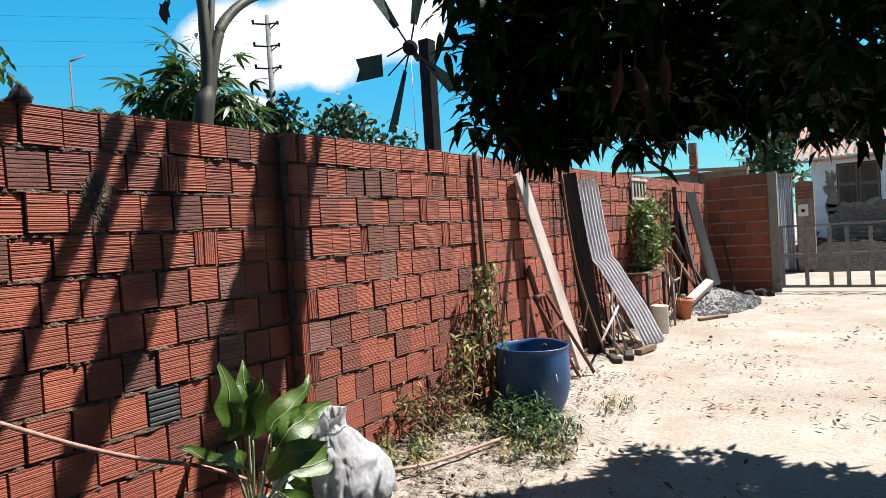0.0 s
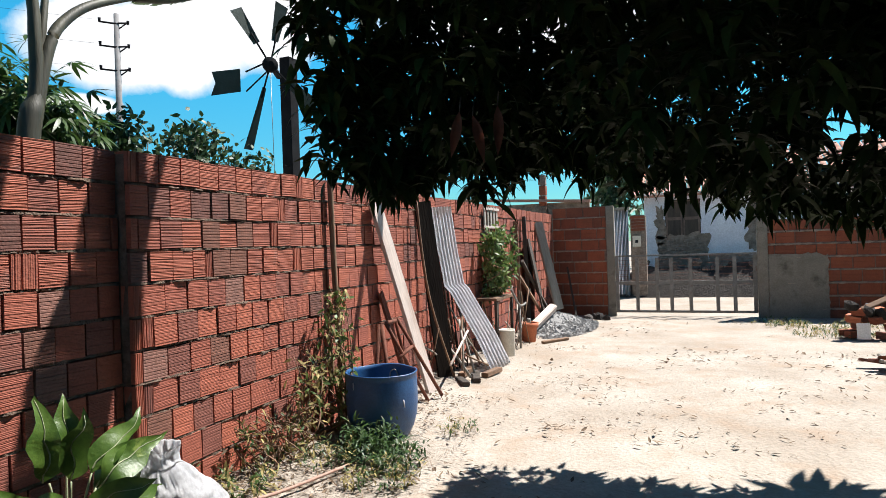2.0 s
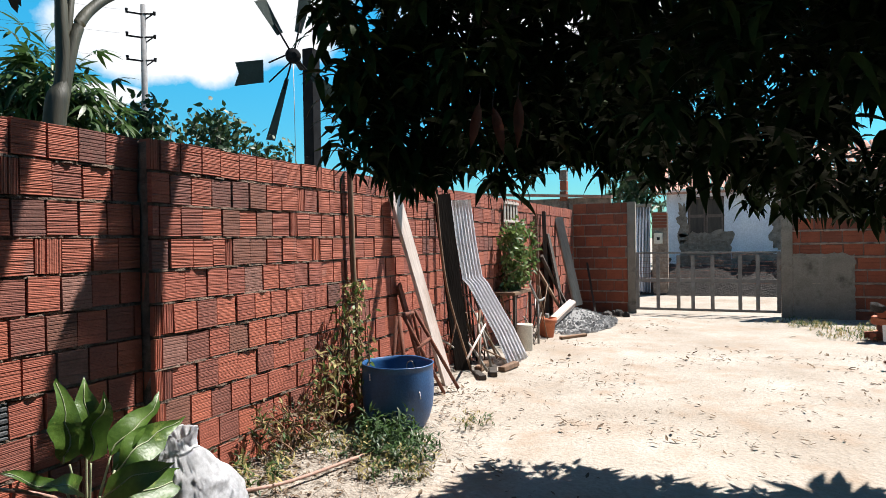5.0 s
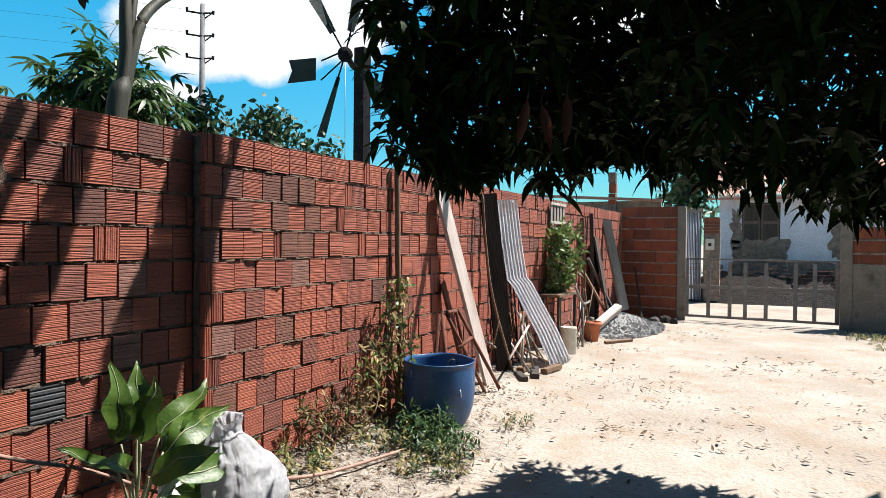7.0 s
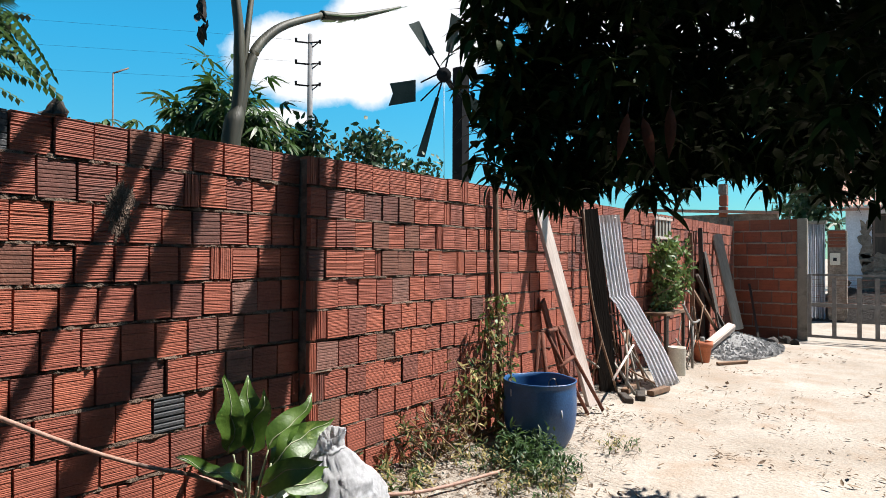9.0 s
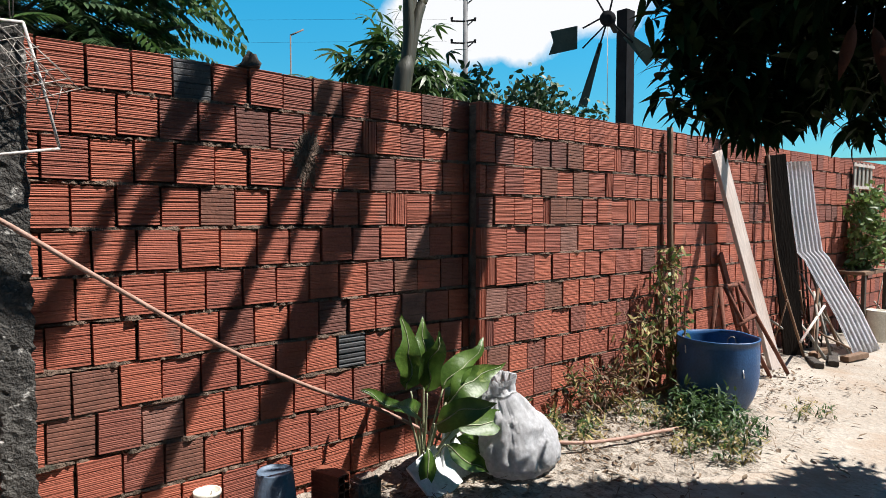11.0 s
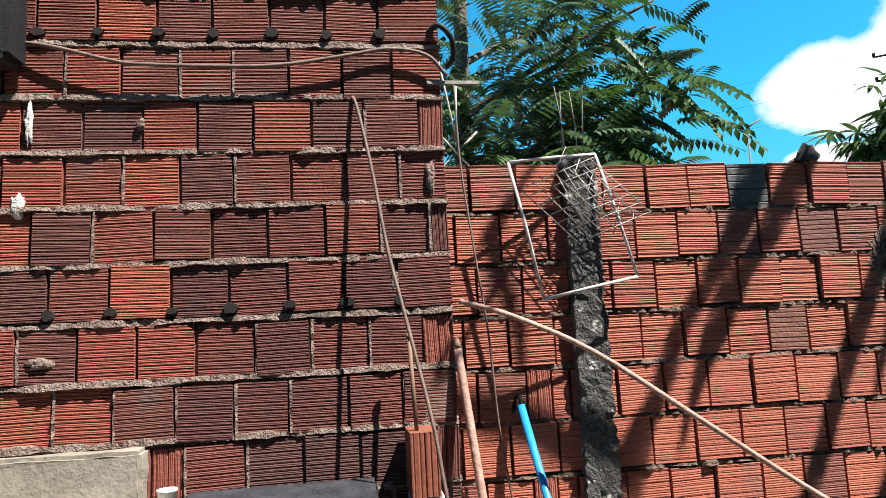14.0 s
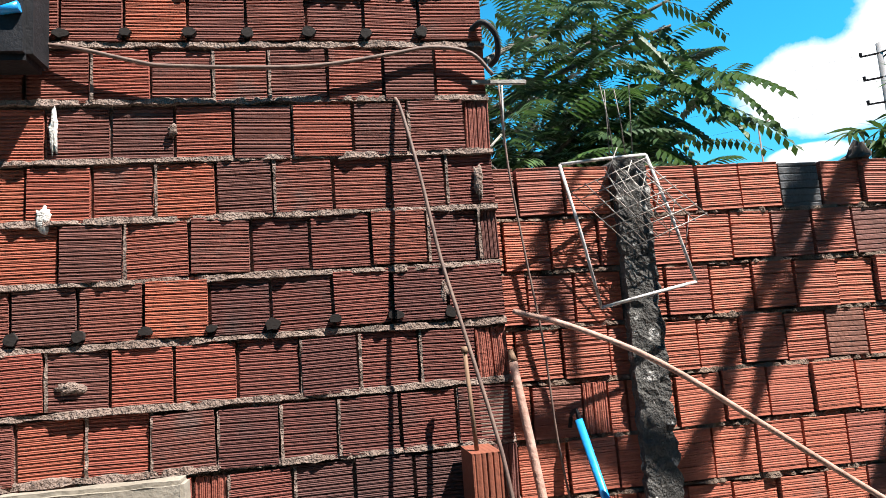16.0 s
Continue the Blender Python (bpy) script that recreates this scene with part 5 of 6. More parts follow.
def gap(p):
    """True in gaps cut along view lines from the camera, so that the sky shows through: bearing, rise and half their
    sizes in degrees.
    """
    way = p - EYE_POINT
    bearing, rise = math.degrees(math.atan2(way.x, way.y)), math.degrees(math.asin(way.z / way.length))
    ragged = 0.5 * noise.noise(p * 3.1)
    if bearing > -4 and noise.noise(Vector((bearing * 0.55, rise * 0.6, 7))) > 0.40:
        return True
    return any(math.hypot((bearing - b) / w, (rise - r) / h) < 1 + ragged for b, r, w, h in GAPS)


def slid_along_view(p):
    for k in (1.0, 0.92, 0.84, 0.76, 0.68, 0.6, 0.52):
        q = EYE_POINT + (p - EYE_POINT) * k
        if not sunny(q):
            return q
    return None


verts, faces = [], []
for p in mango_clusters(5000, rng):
    p = slid_along_view(p)
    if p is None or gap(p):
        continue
    for k in range(rng.randint(8, 12)):
        a = rng.uniform(0, 6.28)
        e = rng.uniform(-0.75, 0.7)
        d = Vector((math.cos(a) * math.cos(e), math.sin(a) * math.cos(e), math.sin(e)))
        leaf_into(verts, faces, p + spin(rng) * 0.07, d, Vector((0, 0, 1)) + spin(rng) * 0.4, rng.uniform(0.09, 0.16), rng.uniform(0.036, 0.054), rng.uniform(0.2, 1.0), 0.2, 4)
part("crown", listed(verts, faces, mat_mango), None, mango, "dense dark drooping leaves")
# an unseen bare limb added behind the leaves, shaped by the shade band it casts on the wall
band = [Vector((0.08, y, z)) + RAY * k for y, z, k in ((7.02, 2.2, 1.75), (6.93, 1.97, 1.85), (6.74, 1.38, 2.2), (6.50, 0.69, 2.6), (6.3, 0.1, 2.9))]
part("limb", tubed(curve_points(band, 5), [0.055 - 0.001 * i for i in range(21)], 10), mat_bark, mango)
# unseen crown added over the place where one stands and on beyond the trunk, to cut skylight on the wall
verts, faces = [], []
for centre, wide, deep, low, tall, many in (((5.0, 1.7), 2.65, 3.2, 3.25, 1.7, 1500), ((7.9, 2.6), 4.3, 6.6, 2.6, 6.2, 5200)):
    for k in range(many):
        a, r = rng.uniform(0, 6.28), math.sqrt(rng.random())
        x, y = centre[0] + wide * r * math.cos(a), centre[1] + deep * r * math.sin(a)
        p = Vector((x, y, low + tall * math.sqrt(1 - r * r) * rng.random()))
        if sunny(p) or gap(p) or y > 3.3 and x < 3.2:
            continue
        big = 1.0 if centre[0] < 6 else 1.7
        for j in range(10):
            a, e = rng.uniform(0, 6.28), rng.uniform(-1.0, 0.3)
            leaf_into(verts, faces, p + spin(rng) * 0.08, Vector((math.cos(a) * math.cos(e), math.sin(a) * math.cos(e), math.sin(e))), Vector((0, 0, 1)) + spin(rng) * 0.4, rng.uniform(0.15, 0.24) * big, rng.uniform(0.05, 0.07) * big, rng.uniform(0.3, 0.8), 0.15, 3)
part("crown", listed(verts, faces, mat_mango), None, mango, "dense dark drooping leaves")
for k, (x, y, z) in enumerate(((2.26, 3.66, 2.17), (2.43, 3.64, 2.17), (2.31, 3.68, 2.15))):
    verts, faces = [], []
    leaf_into(verts, faces, Vector((x, y, z)), Vector((0.25 * (k - 1), 0.1, -1)), Vector((0.5, -1, 0.1)), 0.20, 0.045, 0.3, 0.4, 6)
    part("dead_leaf", listed(verts, faces, mat_mango_dead), None, mango, "hanging dry reddish leaf")
    part("twig", tubed([(x, y, z), (x, y + 0.02, z + 0.06)], 0.003, 5), mat_wood_dark, mango)


# ---- things along the wall, from the house corner on ----
rng = random.Random(101)
# the long stick down to the plant, bowed off the wall so its shadow stays out of view, and the one on the ground
stick = thing("long_stick", "long peeled stick sloping down along the brick wall", "stick", (0, 0, 0))
part("shaft", tubed(curve_points([(0.118, 0.979, 1.714), (0.2, 1.147, 1.651), (0.3, 1.392, 1.519), (0.36, 1.715, 1.284), (0.38, 2.061, 1.04), (0.38, 2.453, 0.795), (0.36, 2.754, 0.637), (0.33, 3.06, 0.497), (0.31, 3.52, 0.22), (0.3, 3.85, 0.06)], 4), 0.0095, 8), mat_bamboo, stick)
stick = thing("ground_stick", "peeled stick lying on the litter", "stick", (0, 0, 0))
part("shaft", tubed(curve_points([(0.30, 3.9, 0.16), (0.5, 4.2, 0.12), (0.62, 4.55, 0.08), (0.76, 5.2, 0.06)], 4), 0.012, 8), mat_bamboo, stick)
broom = thing("broom_handle", "wooden broom handle leaning in the corner", "broom handle", (0, 0, 0))
part("shaft", tubed([(0.11, 0.965, 1.55), (0.125, 0.967, 1.50), (0.30, 1.03, 0.75), (0.45, 1.09, 0.02)], 0.015, 8), mat_bamboo, broom)
part("tip", tubed([(0.098, 0.962, 1.585), (0.112, 0.966, 1.545)], [0.009, 0.016], 8), mat_wood_brown, broom)
rod = thing("short_rod", "short wooden rod standing on the loose brick", "rod", (0, 0, 0))
part("shaft", tubed([(0.205, 0.785, 1.60), (0.235, 0.795, 1.293)], 0.007, 8), mat_wood_brown, rod)
part("knob", tubed([(0.203, 0.785, 1.61), (0.206, 0.786, 1.59)], 0.011, 8), mat_wood_brown, rod)
pipe = thing("blue_pipe", "bright blue plastic pipe leaning on the brick wall", "pipe", (0, 0, 0))
part("shaft", tubed([(0.055, 1.195, 1.33), (0.25, 1.30, 0.68), (0.46, 1.41, 0.02)], 0.0145, 10), mat_blue_pipe, pipe)
part("hook", tubed(curve_points([(0.03, 1.17, 1.30), (0.028, 1.18, 1.345), (0.05, 1.192, 1.36), (0.057, 1.196, 1.33)], 4), 0.008, 6), mat_black, pipe)
hose = thing("grey_tube", "grey metal tube lying from the crate across to the column", "tube", (0, 0, 0))
part("shaft", tubed([(0.40, 0.66, 1.105), (0.34, 1.335, 1.045)], 0.012, 10), mat_tube, hose)
part("collar", tubed([(0.40, 0.65, 1.107), (0.398, 0.68, 1.104)], 0.022, 10), mat_black, hose)

# square wire grids in a white frame, wired to the column
frame_thing = thing("wire_grid_frame", "white-painted frame with bent wire grid hung on the column", "frame", (0, 0, 0))
corners = [Vector((0.15, 1.18, 2.21)), Vector((0.06, 1.55, 2.262)), Vector((0.13, 1.65, 1.775)), Vector((0.15, 1.28, 1.705))]
for a, b in zip(corners, corners[1:] + corners[:1]):
    part("bar", tubed([a, a.lerp(b, 0.5) + Vector((0.004, 0.003, 0.002)), b], 0.006, 8), mat_white_metal, frame_thing)
g0, gu, gv = Vector((0.085, 1.235, 2.13)), Vector((0.02, 0.285, 0.105)), Vector((0.02, 0.285, -0.30))
for k in range(7):
    t = k / 6
    j = Vector((0, rng.uniform(-0.008, 0.008), rng.uniform(-0.008, 0.008)))
    part("wire", tubed([g0 + gv * t * 0.72 + j, g0 + gv * t * 0.72 + gu * 1.02], 0.002, 4), mat_wire, frame_thing)
    part("wire", tubed([g0 + gu * t + j, g0 + gu * t + gv * 0.75], 0.002, 4), mat_wire, frame_thing)
for k in range(6):
    t = k / 5
    part("wire", tubed([Vector((0.11, 1.36 + 0.2 * t, 2.20 - 0.02 * t)), Vector((0.10, 1.50 + 0.2 * t, 1.93 + 0.13 * t))], 0.0019, 4), mat_wire, frame_thing)
    part("wire", tubed([Vector((0.105, 1.42 + 0.05 * k, 2.28 - 0.05 * k)), Vector((0.105, 1.36 + 0.055 * k, 2.16 - 0.055 * k))], 0.0019, 4), mat_wire, frame_thing)


def cable(label, points, r=0.004, mat=None):
    c = thing("cable", label, "cable", (0, 0, 0))
    part("cord", tubed(curve_points(points, 5), r, 6), mat or mat_cable, c)
    return c


cable("thin brown cable hanging down the brick wall", [(0.06, 1.01, 2.56), (0.08, 1.015, 2.23), (0.09, 1.045, 1.92), (0.10, 1.08, 1.6), (0.10, 1.10, 1.27), (0.10, 1.14, 0.95), (0.10, 1.17, 0.66), (0.12, 1.19, 0.05)])
cable("thin cable slanting down and away from the house wall", [(0.108, 0.625, 2.475), (0.134, 0.641, 2.42), (0.19, 0.681, 2.189), (0.248, 0.722, 1.899), (0.296, 0.757, 1.718), (0.34, 0.791, 1.547), (0.382, 0.822, 1.386), (0.416, 0.845, 1.233), (0.47, 0.89, 0.8), (0.52, 0.92, 0.03)], 0.0062)
cable("grey cable strung slackly along the house wall", [(0.112, -0.68, 2.69), (0.113, -0.602, 2.68), (0.139, -0.40, 2.645), (0.145, -0.206, 2.595), (0.147, -0.10, 2.579), (0.148, 0.226, 2.572), (0.146, 0.412, 2.584), (0.139, 0.624, 2.623), (0.134, 0.762, 2.649), (0.132, 0.90, 2.628), (0.125, 0.975, 2.55)], 0.0072, mat_cable)
cable("black hose looped round the house corner", [(0.08, 0.90, 2.72), (0.13, 0.95, 2.745), (0.12, 1.0, 2.70), (0.08, 1.01, 2.64), (0.04, 0.99, 2.62)], 0.011, mat_black)
bracket = thing("wall_bracket", "grey metal strip sticking out of the house corner", "bracket", (0, 0, 0))
part("strip", boxed((0.10, 0.90, 2.522), (0.112, 1.10, 2.538), bevel=0.002), mat_wire, bracket)
part("strut", tubed([(0.106, 1.01, 2.525), (0.106, 1.0, 2.30)], 0.004, 6), mat_wire, bracket)
# unidentified dark object, built as a plain black box with a blue strip
fixture = thing("wall_box", "black box with a small blue strip on the house wall", "wall lamp", (0, 0, 0))
part("housing", boxed((0.11, -0.72, 2.56), (0.26, -0.475, 2.92), bevel=0.02), mat_black, fixture)
part("bulb", tubed([(0.27, -0.56, 2.70), (0.27, -0.50, 2.715)], [0.012, 0.018], 8), mat_blue_pipe, fixture)

# black crate on the tank
crate = thing("plastic_crate", "black slatted plastic crate upside down on the laundry tank", "crate", (0, 0, 0))
cx0, cx1, cy0, cy1, cz0, cz1 = 0.14, 0.46, 0.06, 0.66, 0.80, 1.13
part("rim", boxed((cx0, cy0, cz1 - 0.035), (cx1, cy1, cz1), bevel=0.008), mat_black, crate)
bm = bmesh.new()
lines_y = [cy0 + 0.006 + (cy1 - cy0 - 0.012) * i / 40 for i in range(41)]
lines_x = [cx0 + 0.006 + (cx1 - cx0 - 0.012) * i / 22 for i in range(23)]
grid = [[bm.verts.new((x, y, cz1 + 0.002 + 0.007 * ((i + j) % 2))) for j, x in enumerate(lines_x)] for i, y in enumerate(lines_y)]
for i in range(40):
    for j in range(22):
        bm.faces.new((grid[i][j], grid[i][j + 1], grid[i + 1][j + 1], grid[i + 1][j]))
part("grid", bm, mat_crate_top, crate)
for i in range(14):
    y = cy0 + 0.02 + (cy1 - cy0 - 0.04) * i / 13
    part("slat", boxed((cx1 - 0.014, y - 0.009, cz0 + 0.03), (cx1 - 0.004, y + 0.009, cz1 - 0.035), bevel=0.002), mat_black, crate)
for y in (cy0 + 0.006, cy1 - 0.016):
    part("end_panel", boxed((cx0, y, cz0), (cx1, y + 0.01, cz1 - 0.034), bevel=0.003), mat_black, crate)
part("back_panel", boxed((cx0, cy0 + 0.02, cz0), (cx0 + 0.01, cy1 - 0.02, cz1 - 0.034), bevel=0.003), mat_black, crate)
part("bottom_rail", boxed((cx1 - 0.018, cy0 + 0.018, cz0), (cx1 - 0.002, cy1 - 0.018, cz0 + 0.03), bevel=0.004), mat_black, crate)
part("hook", tubed(curve_points([(0.44, 0.665, 1.06), (0.45, 0.69, 1.02), (0.44, 0.675, 0.96), (0.45, 0.70, 0.92)], 5), 0.004, 6), mat_wire, crate)
shelf = thing("tank_shelf", "pale concrete shelf strip over the tank", "shelf", (0, 0, 0))
part("board", boxed((0.20, -0.70, 1.095), (0.34, 0.04, 1.115), bevel=0.004), mat_old_white, shelf)
part("leg", boxed((0.21, -0.66, 0.80), (0.25, -0.62, 1.095)), mat_plaster, shelf)
part("leg", boxed((0.21, 0.0, 0.80), (0.25, 0.04, 1.095)), mat_plaster, shelf)
cup = thing("small_pot", "small off-white plastic pot on the tank shelf", "pot", (0.25, 0.02, 1.116))
bm = bmesh.new()
lathe(bm, [(0.0, 0.0), (0.024, 0.0), (0.028, 0.05), (0.031, 0.052), (0.031, 0.058), (0.026, 0.058), (0.022, 0.004), (0.0, 0.004)], 20)
part("body", bm, mat_white_plastic, cup)
soap = thing("soap_dish", "shallow white soap dish on the tank shelf", "soap dish", (0.27, -0.10, 1.116))
part("dish", boxed((-0.03, -0.06, 0), (0.03, 0.05, 0.022), bevel=0.008), mat_plaster, soap)
rag = thing("folded_rag", "folded brown and blue cloth on the tank shelf", "cloth", (0.27, -0.28, 1.116))
part("fold", boxed((-0.03, -0.05, 0), (0.03, 0.05, 0.03), bevel=0.012), mat_wood_pale, rag)
part("fold", boxed((-0.025, 0.052, 0), (0.028, 0.09, 0.025), bevel=0.010), mat_blue_drum, rag)

# buckets and a brick at the wall's foot
pail = thing("bucket", "slate-blue plastic bucket standing upside down by the wall", "bucket", (0.17, 2.52, 0.03))
bm = bmesh.new()
lathe(bm, [(0.115, 0.0), (0.12, 0.0), (0.12, 0.015), (0.112, 0.02), (0.088, 0.24), (0.084, 0.246), (0.078, 0.244), (0.074, 0.236), (0.0, 0.238)], 28)
part("body", bm, mat_bucket, pail)
part("handle", tubed(curve_points([(0.115, 0.02, 0.02), (0.13, 0.0, 0.06), (0.12, -0.03, 0.09)], 5), 0.003, 6), mat_wire, pail)
pot = thing("cream_pot", "cream plastic pot standing at the foot of the wall", "pot", (0.06, 2.23, 0.03))
bm = bmesh.new()
lathe(bm, [(0.0, 0.0), (0.045, 0.0), (0.058, 0.17), (0.064, 0.17), (0.064, 0.19), (0.057, 0.19), (0.043, 0.01), (0.0, 0.01)], 26)
part("body", bm, mat_white_plastic, pot)
spare = thing("hollow_brick", "loose hollow brick lying at the foot of the wall", "brick", (0.22, 2.80, 0.035), turn=(0, 0, 18))
bm = bmesh.new()
box(bm, (-0.09, -0.045, 0.0), (0.09, 0.045, 0.008))
box(bm, (-0.09, -0.045, 0.172), (0.09, 0.045, 0.18))
for y in (-0.045, -0.004, 0.037):
    box(bm, (-0.09, y, 0.008), (0.09, y + 0.008, 0.172))
for z in (0.045, 0.088, 0.13):
    box(bm, (-0.088, -0.037, z), (0.088, 0.037, z + 0.006))
part("body", bm, mat_brick_orange, spare)
clod = thing("broken_block", "broken dark block beside the loose brick", "block", (0.27, 2.98, 0.03))
part("body", boxed((-0.06, -0.07, 0), (0.06, 0.07, 0.13), bevel=0.02), mat_damaged, clod)
board = thing("white_board", "white foam board leaning on the wall behind the plant", "board", (0, 0, 0))
part("sheet", boxed((-0.012, -0.16, 0.0), (0.012, 0.16, 0.34), bevel=0.003), mat_foam, board).matrix_basis = pose(0.42, 3.50, 0.03, -22, -14, 12)
shard = thing("white_board", "broken white foam board lying by the plant", "board", (0, 0, 0))
part("sheet", boxed((-0.012, -0.11, 0.0), (0.012, 0.11, 0.25), bevel=0.003), mat_foam, shard).matrix_basis = pose(0.50, 3.36, 0.03, 24, -38, -8)
slat = thing("short_board", "short weathered board propped beside the sack", "board", (0, 0, 0))
part("slat", boxed((-0.01, -0.035, 0.0), (0.01, 0.035, 0.46), bevel=0.003), mat_wood_grey, slat).matrix_basis = pose(0.40, 3.60, 0.02, 10, -12, 0)

# broad-leaved plant
plant = thing("broad_leaved_plant", "young plant with broad glossy green leaves by the wall", "plant", (0.30, 3.34, 0.02))
tips = (((0.02, -0.10, 0.72), (0.15, -0.15, 1.0), 0.34, 0.15), ((-0.02, 0.02, 0.75), (0.05, 0.02, 1.0), 0.30, 0.15), ((0.10, 0.08, 0.62), (0.35, 0.65, 0.55), 0.34, 0.17), ((0.06, -0.16, 0.62), (0.12, -0.8, 0.55), 0.24, 0.10),
        ((0.14, 0.12, 0.46), (0.4, 0.9, 0.12), 0.36, 0.15), ((0.12, -0.02, 0.50), (0.8, 0.1, 0.45), 0.30, 0.16), ((0.02, 0.14, 0.56), (-0.1, 0.8, 0.5), 0.28, 0.13), ((0.14, 0.04, 0.34), (0.7, 0.45, -0.4), 0.24, 0.14),
        ((0.10, 0.16, 0.36), (0.3, 0.9, -0.5), 0.22, 0.10), ((0.08, -0.06, 0.30), (0.5, -0.3, -0.7), 0.18, 0.08),
        ((0.06, -0.02, 0.70), (0.5, -0.2, 0.9), 0.30, 0.14), ((0.05, 0.10, 0.70), (0.3, 0.6, 0.8), 0.32, 0.14), ((0.10, -0.10, 0.55), (0.6, -0.5, 0.5), 0.26, 0.12), ((0.02, 0.18, 0.48), (0.1, 0.9, 0.35), 0.34, 0.13))
for k, (tip, way, length, wide) in enumerate(tips):
    tip = Vector((tip[0], tip[1], tip[2] * 0.76))
    stalk = part("stalk", tubed(curve_points([(0.02 * math.cos(k), 0.03 * math.sin(k), 0), (tip.x * 0.4, tip.y * 0.4, tip.z * 0.55), tip], 5), [0.011 - 0.0006 * i for i in range(11)], 7), mat_stalk, plant)
    verts, faces = [], []
    leaf_into(verts, faces, tip, Vector(way), Vector((0.9, -0.5, 0.7)), length * 1.18, wide * 0.98, 0.35, 0.45, 12)
    for v in verts:
        v += Vector((noise.noise(v * 8 + Vector((k, 0, 0))), noise.noise(v * 8 + Vector((0, k, 3))), noise.noise(v * 8 + Vector((5, 0, k))))) * 0.036
    part("leaf", listed(verts, faces, mat_leaf_broad), None, stalk)

    # pale midrib standing a little out of the blade
    facing = Vector((0.9, -0.5, 0.7)).normalized() * 0.003
    part("midrib", tubed([verts[0]] + [verts[2 + 3 * i] + facing for i in range(11)], [0.005 - 0.0003 * i for i in range(12)], 5), mat_stalk, stalk)

# white sack
sack = thing("white_sack", "crumpled white woven sack slumped on the litter", "sack", (0.50, 3.90, 0.03))
SACK = [(0.17, 0.0), (0.225, 0.04), (0.245, 0.11), (0.235, 0.19), (0.205, 0.27), (0.165, 0.35), (0.125, 0.42), (0.09, 0.47), (0.10, 0.51), (0.125, 0.545)]
fine = []
for a, b in zip(SACK, SACK[1:]):
    fine += [(a[0] + (b[0] - a[0]) * q / 5, a[1] + (b[1] - a[1]) * q / 5) for q in range(5)]
for name, profile in (("body", fine[:34]), ("mouth", fine[33:] + SACK[-1:])):
    bm = bmesh.new()
    lathe(bm, profile, 96)
    for v in bm.verts:
        z, turn = v.co.z, math.atan2(v.co.y, v.co.x)
        w = Vector((v.co.x, v.co.y, z * 0.7))
        way = Vector((math.cos(turn), math.sin(turn), 0))
        creases = abs(noise.noise(way * 1.9 + Vector((0, 0, z * 4.5)))) + 0.6 * abs(noise.noise(way * 4.5 + Vector((3, 0, z * 9 + 3)))) + 0.25 * abs(noise.noise(way * 10 + Vector((0, 7, z * 20))))
        fold = 1.12 + 0.12 * noise.noise(w * 5) - 0.42 * (0.55 - min(0.55, creases)) * (0.5 + z)
        v.co = Vector((v.co.x * 0.80 * fold - 0.10 * (z / 0.55) ** 1.6, v.co.y * 1.05 * fold - 0.10 * (z / 0.55) ** 1.6, z + (0.05 * noise.noise(w * 8 + Vector((0, 9, 0))) if z > 0.02 else 0)))
    bmesh.ops.solidify(bm, geom=bm.faces[:], thickness=-0.003)
    part(name, bm, mat_sack, sack, smooth=True)


# ---- things in the yard ----
drum = thing("blue_barrel", "faded blue plastic barrel cut open, standing in weeds", "barrel", (0.58, 6.10, 0.0))
bm = bmesh.new()
lathe(bm, [(0.0, 0.0), (0.20, 0.0), (0.255, 0.03), (0.30, 0.10), (0.335, 0.20), (0.345, 0.30), (0.342, 0.40), (0.335, 0.50), (0.332, 0.545), (0.338, 0.550), (0.341, 0.560), (0.336, 0.566), (0.325, 0.562), (0.322, 0.53), (0.33, 0.30), (0.29, 0.10), (0.2, 0.03), (0.0, 0.03)], 56)
for v in bm.verts:
    v.co.x, v.co.y = v.co.x * 0.9, v.co.y * 0.9
    v.co.x += 0.010 * noise.noise(v.co * 3)
    v.co.y += 0.010 * noise.noise(v.co * 3 + Vector((9, 0, 0)))
    if v.co.z > 0.5:
        v.co.z += 0.012 * noise.noise(v.co * 4)
part("shell", bm, mat_blue_drum, drum)
part("wire_handle", tubed(curve_points([(0.02, 0.283, 0.46), (0.0, 0.27, 0.52), (-0.05, 0.275, 0.50), (-0.06, 0.280, 0.44)], 5), 0.006, 6), mat_wire, drum)
for a, z in ((-112, 0.45), (-28, 0.30)):
    c, s = math.cos(radians(a)), math.sin(radians(a))
    part("scratch", tubed([(0.308 * c, 0.308 * s, z + 0.06), (0.312 * c + 0.006, 0.312 * s, z)], 0.005, 5), mat_galv, drum, "pale scuff")


def leaning_board(name, label, category, foot, head, wide, thick, mat, facing=(1, 0.2, 0.2), group=""):
    """A board from foot to head."""
    foot, head = Vector(foot), Vector(head)
    b = thing(name, label, category, (0, 0, 0), group)
    bm = boxed((-wide / 2, -thick / 2, 0), (wide / 2, thick / 2, (head - foot).length), bevel=min(thick, wide) * 0.12)
    up = (head - foot).normalized()
    side = up.cross(Vector(facing)).normalized()
    out = side.cross(up)
    turn = Matrix((side, out, up)).transposed().to_4x4()
    part("board", bm, mat, b).matrix_basis = Matrix.Translation(foot) @ turn
    return b


leaning_board("leaning_plank", "long sun-bleached plank leaning on the brick wall", "plank", (0.42, 7.58, 0.02), (0.14, 6.90, 2.10), 0.19, 0.04, mat_wood_pale, (0.9, -0.2, 0.5))
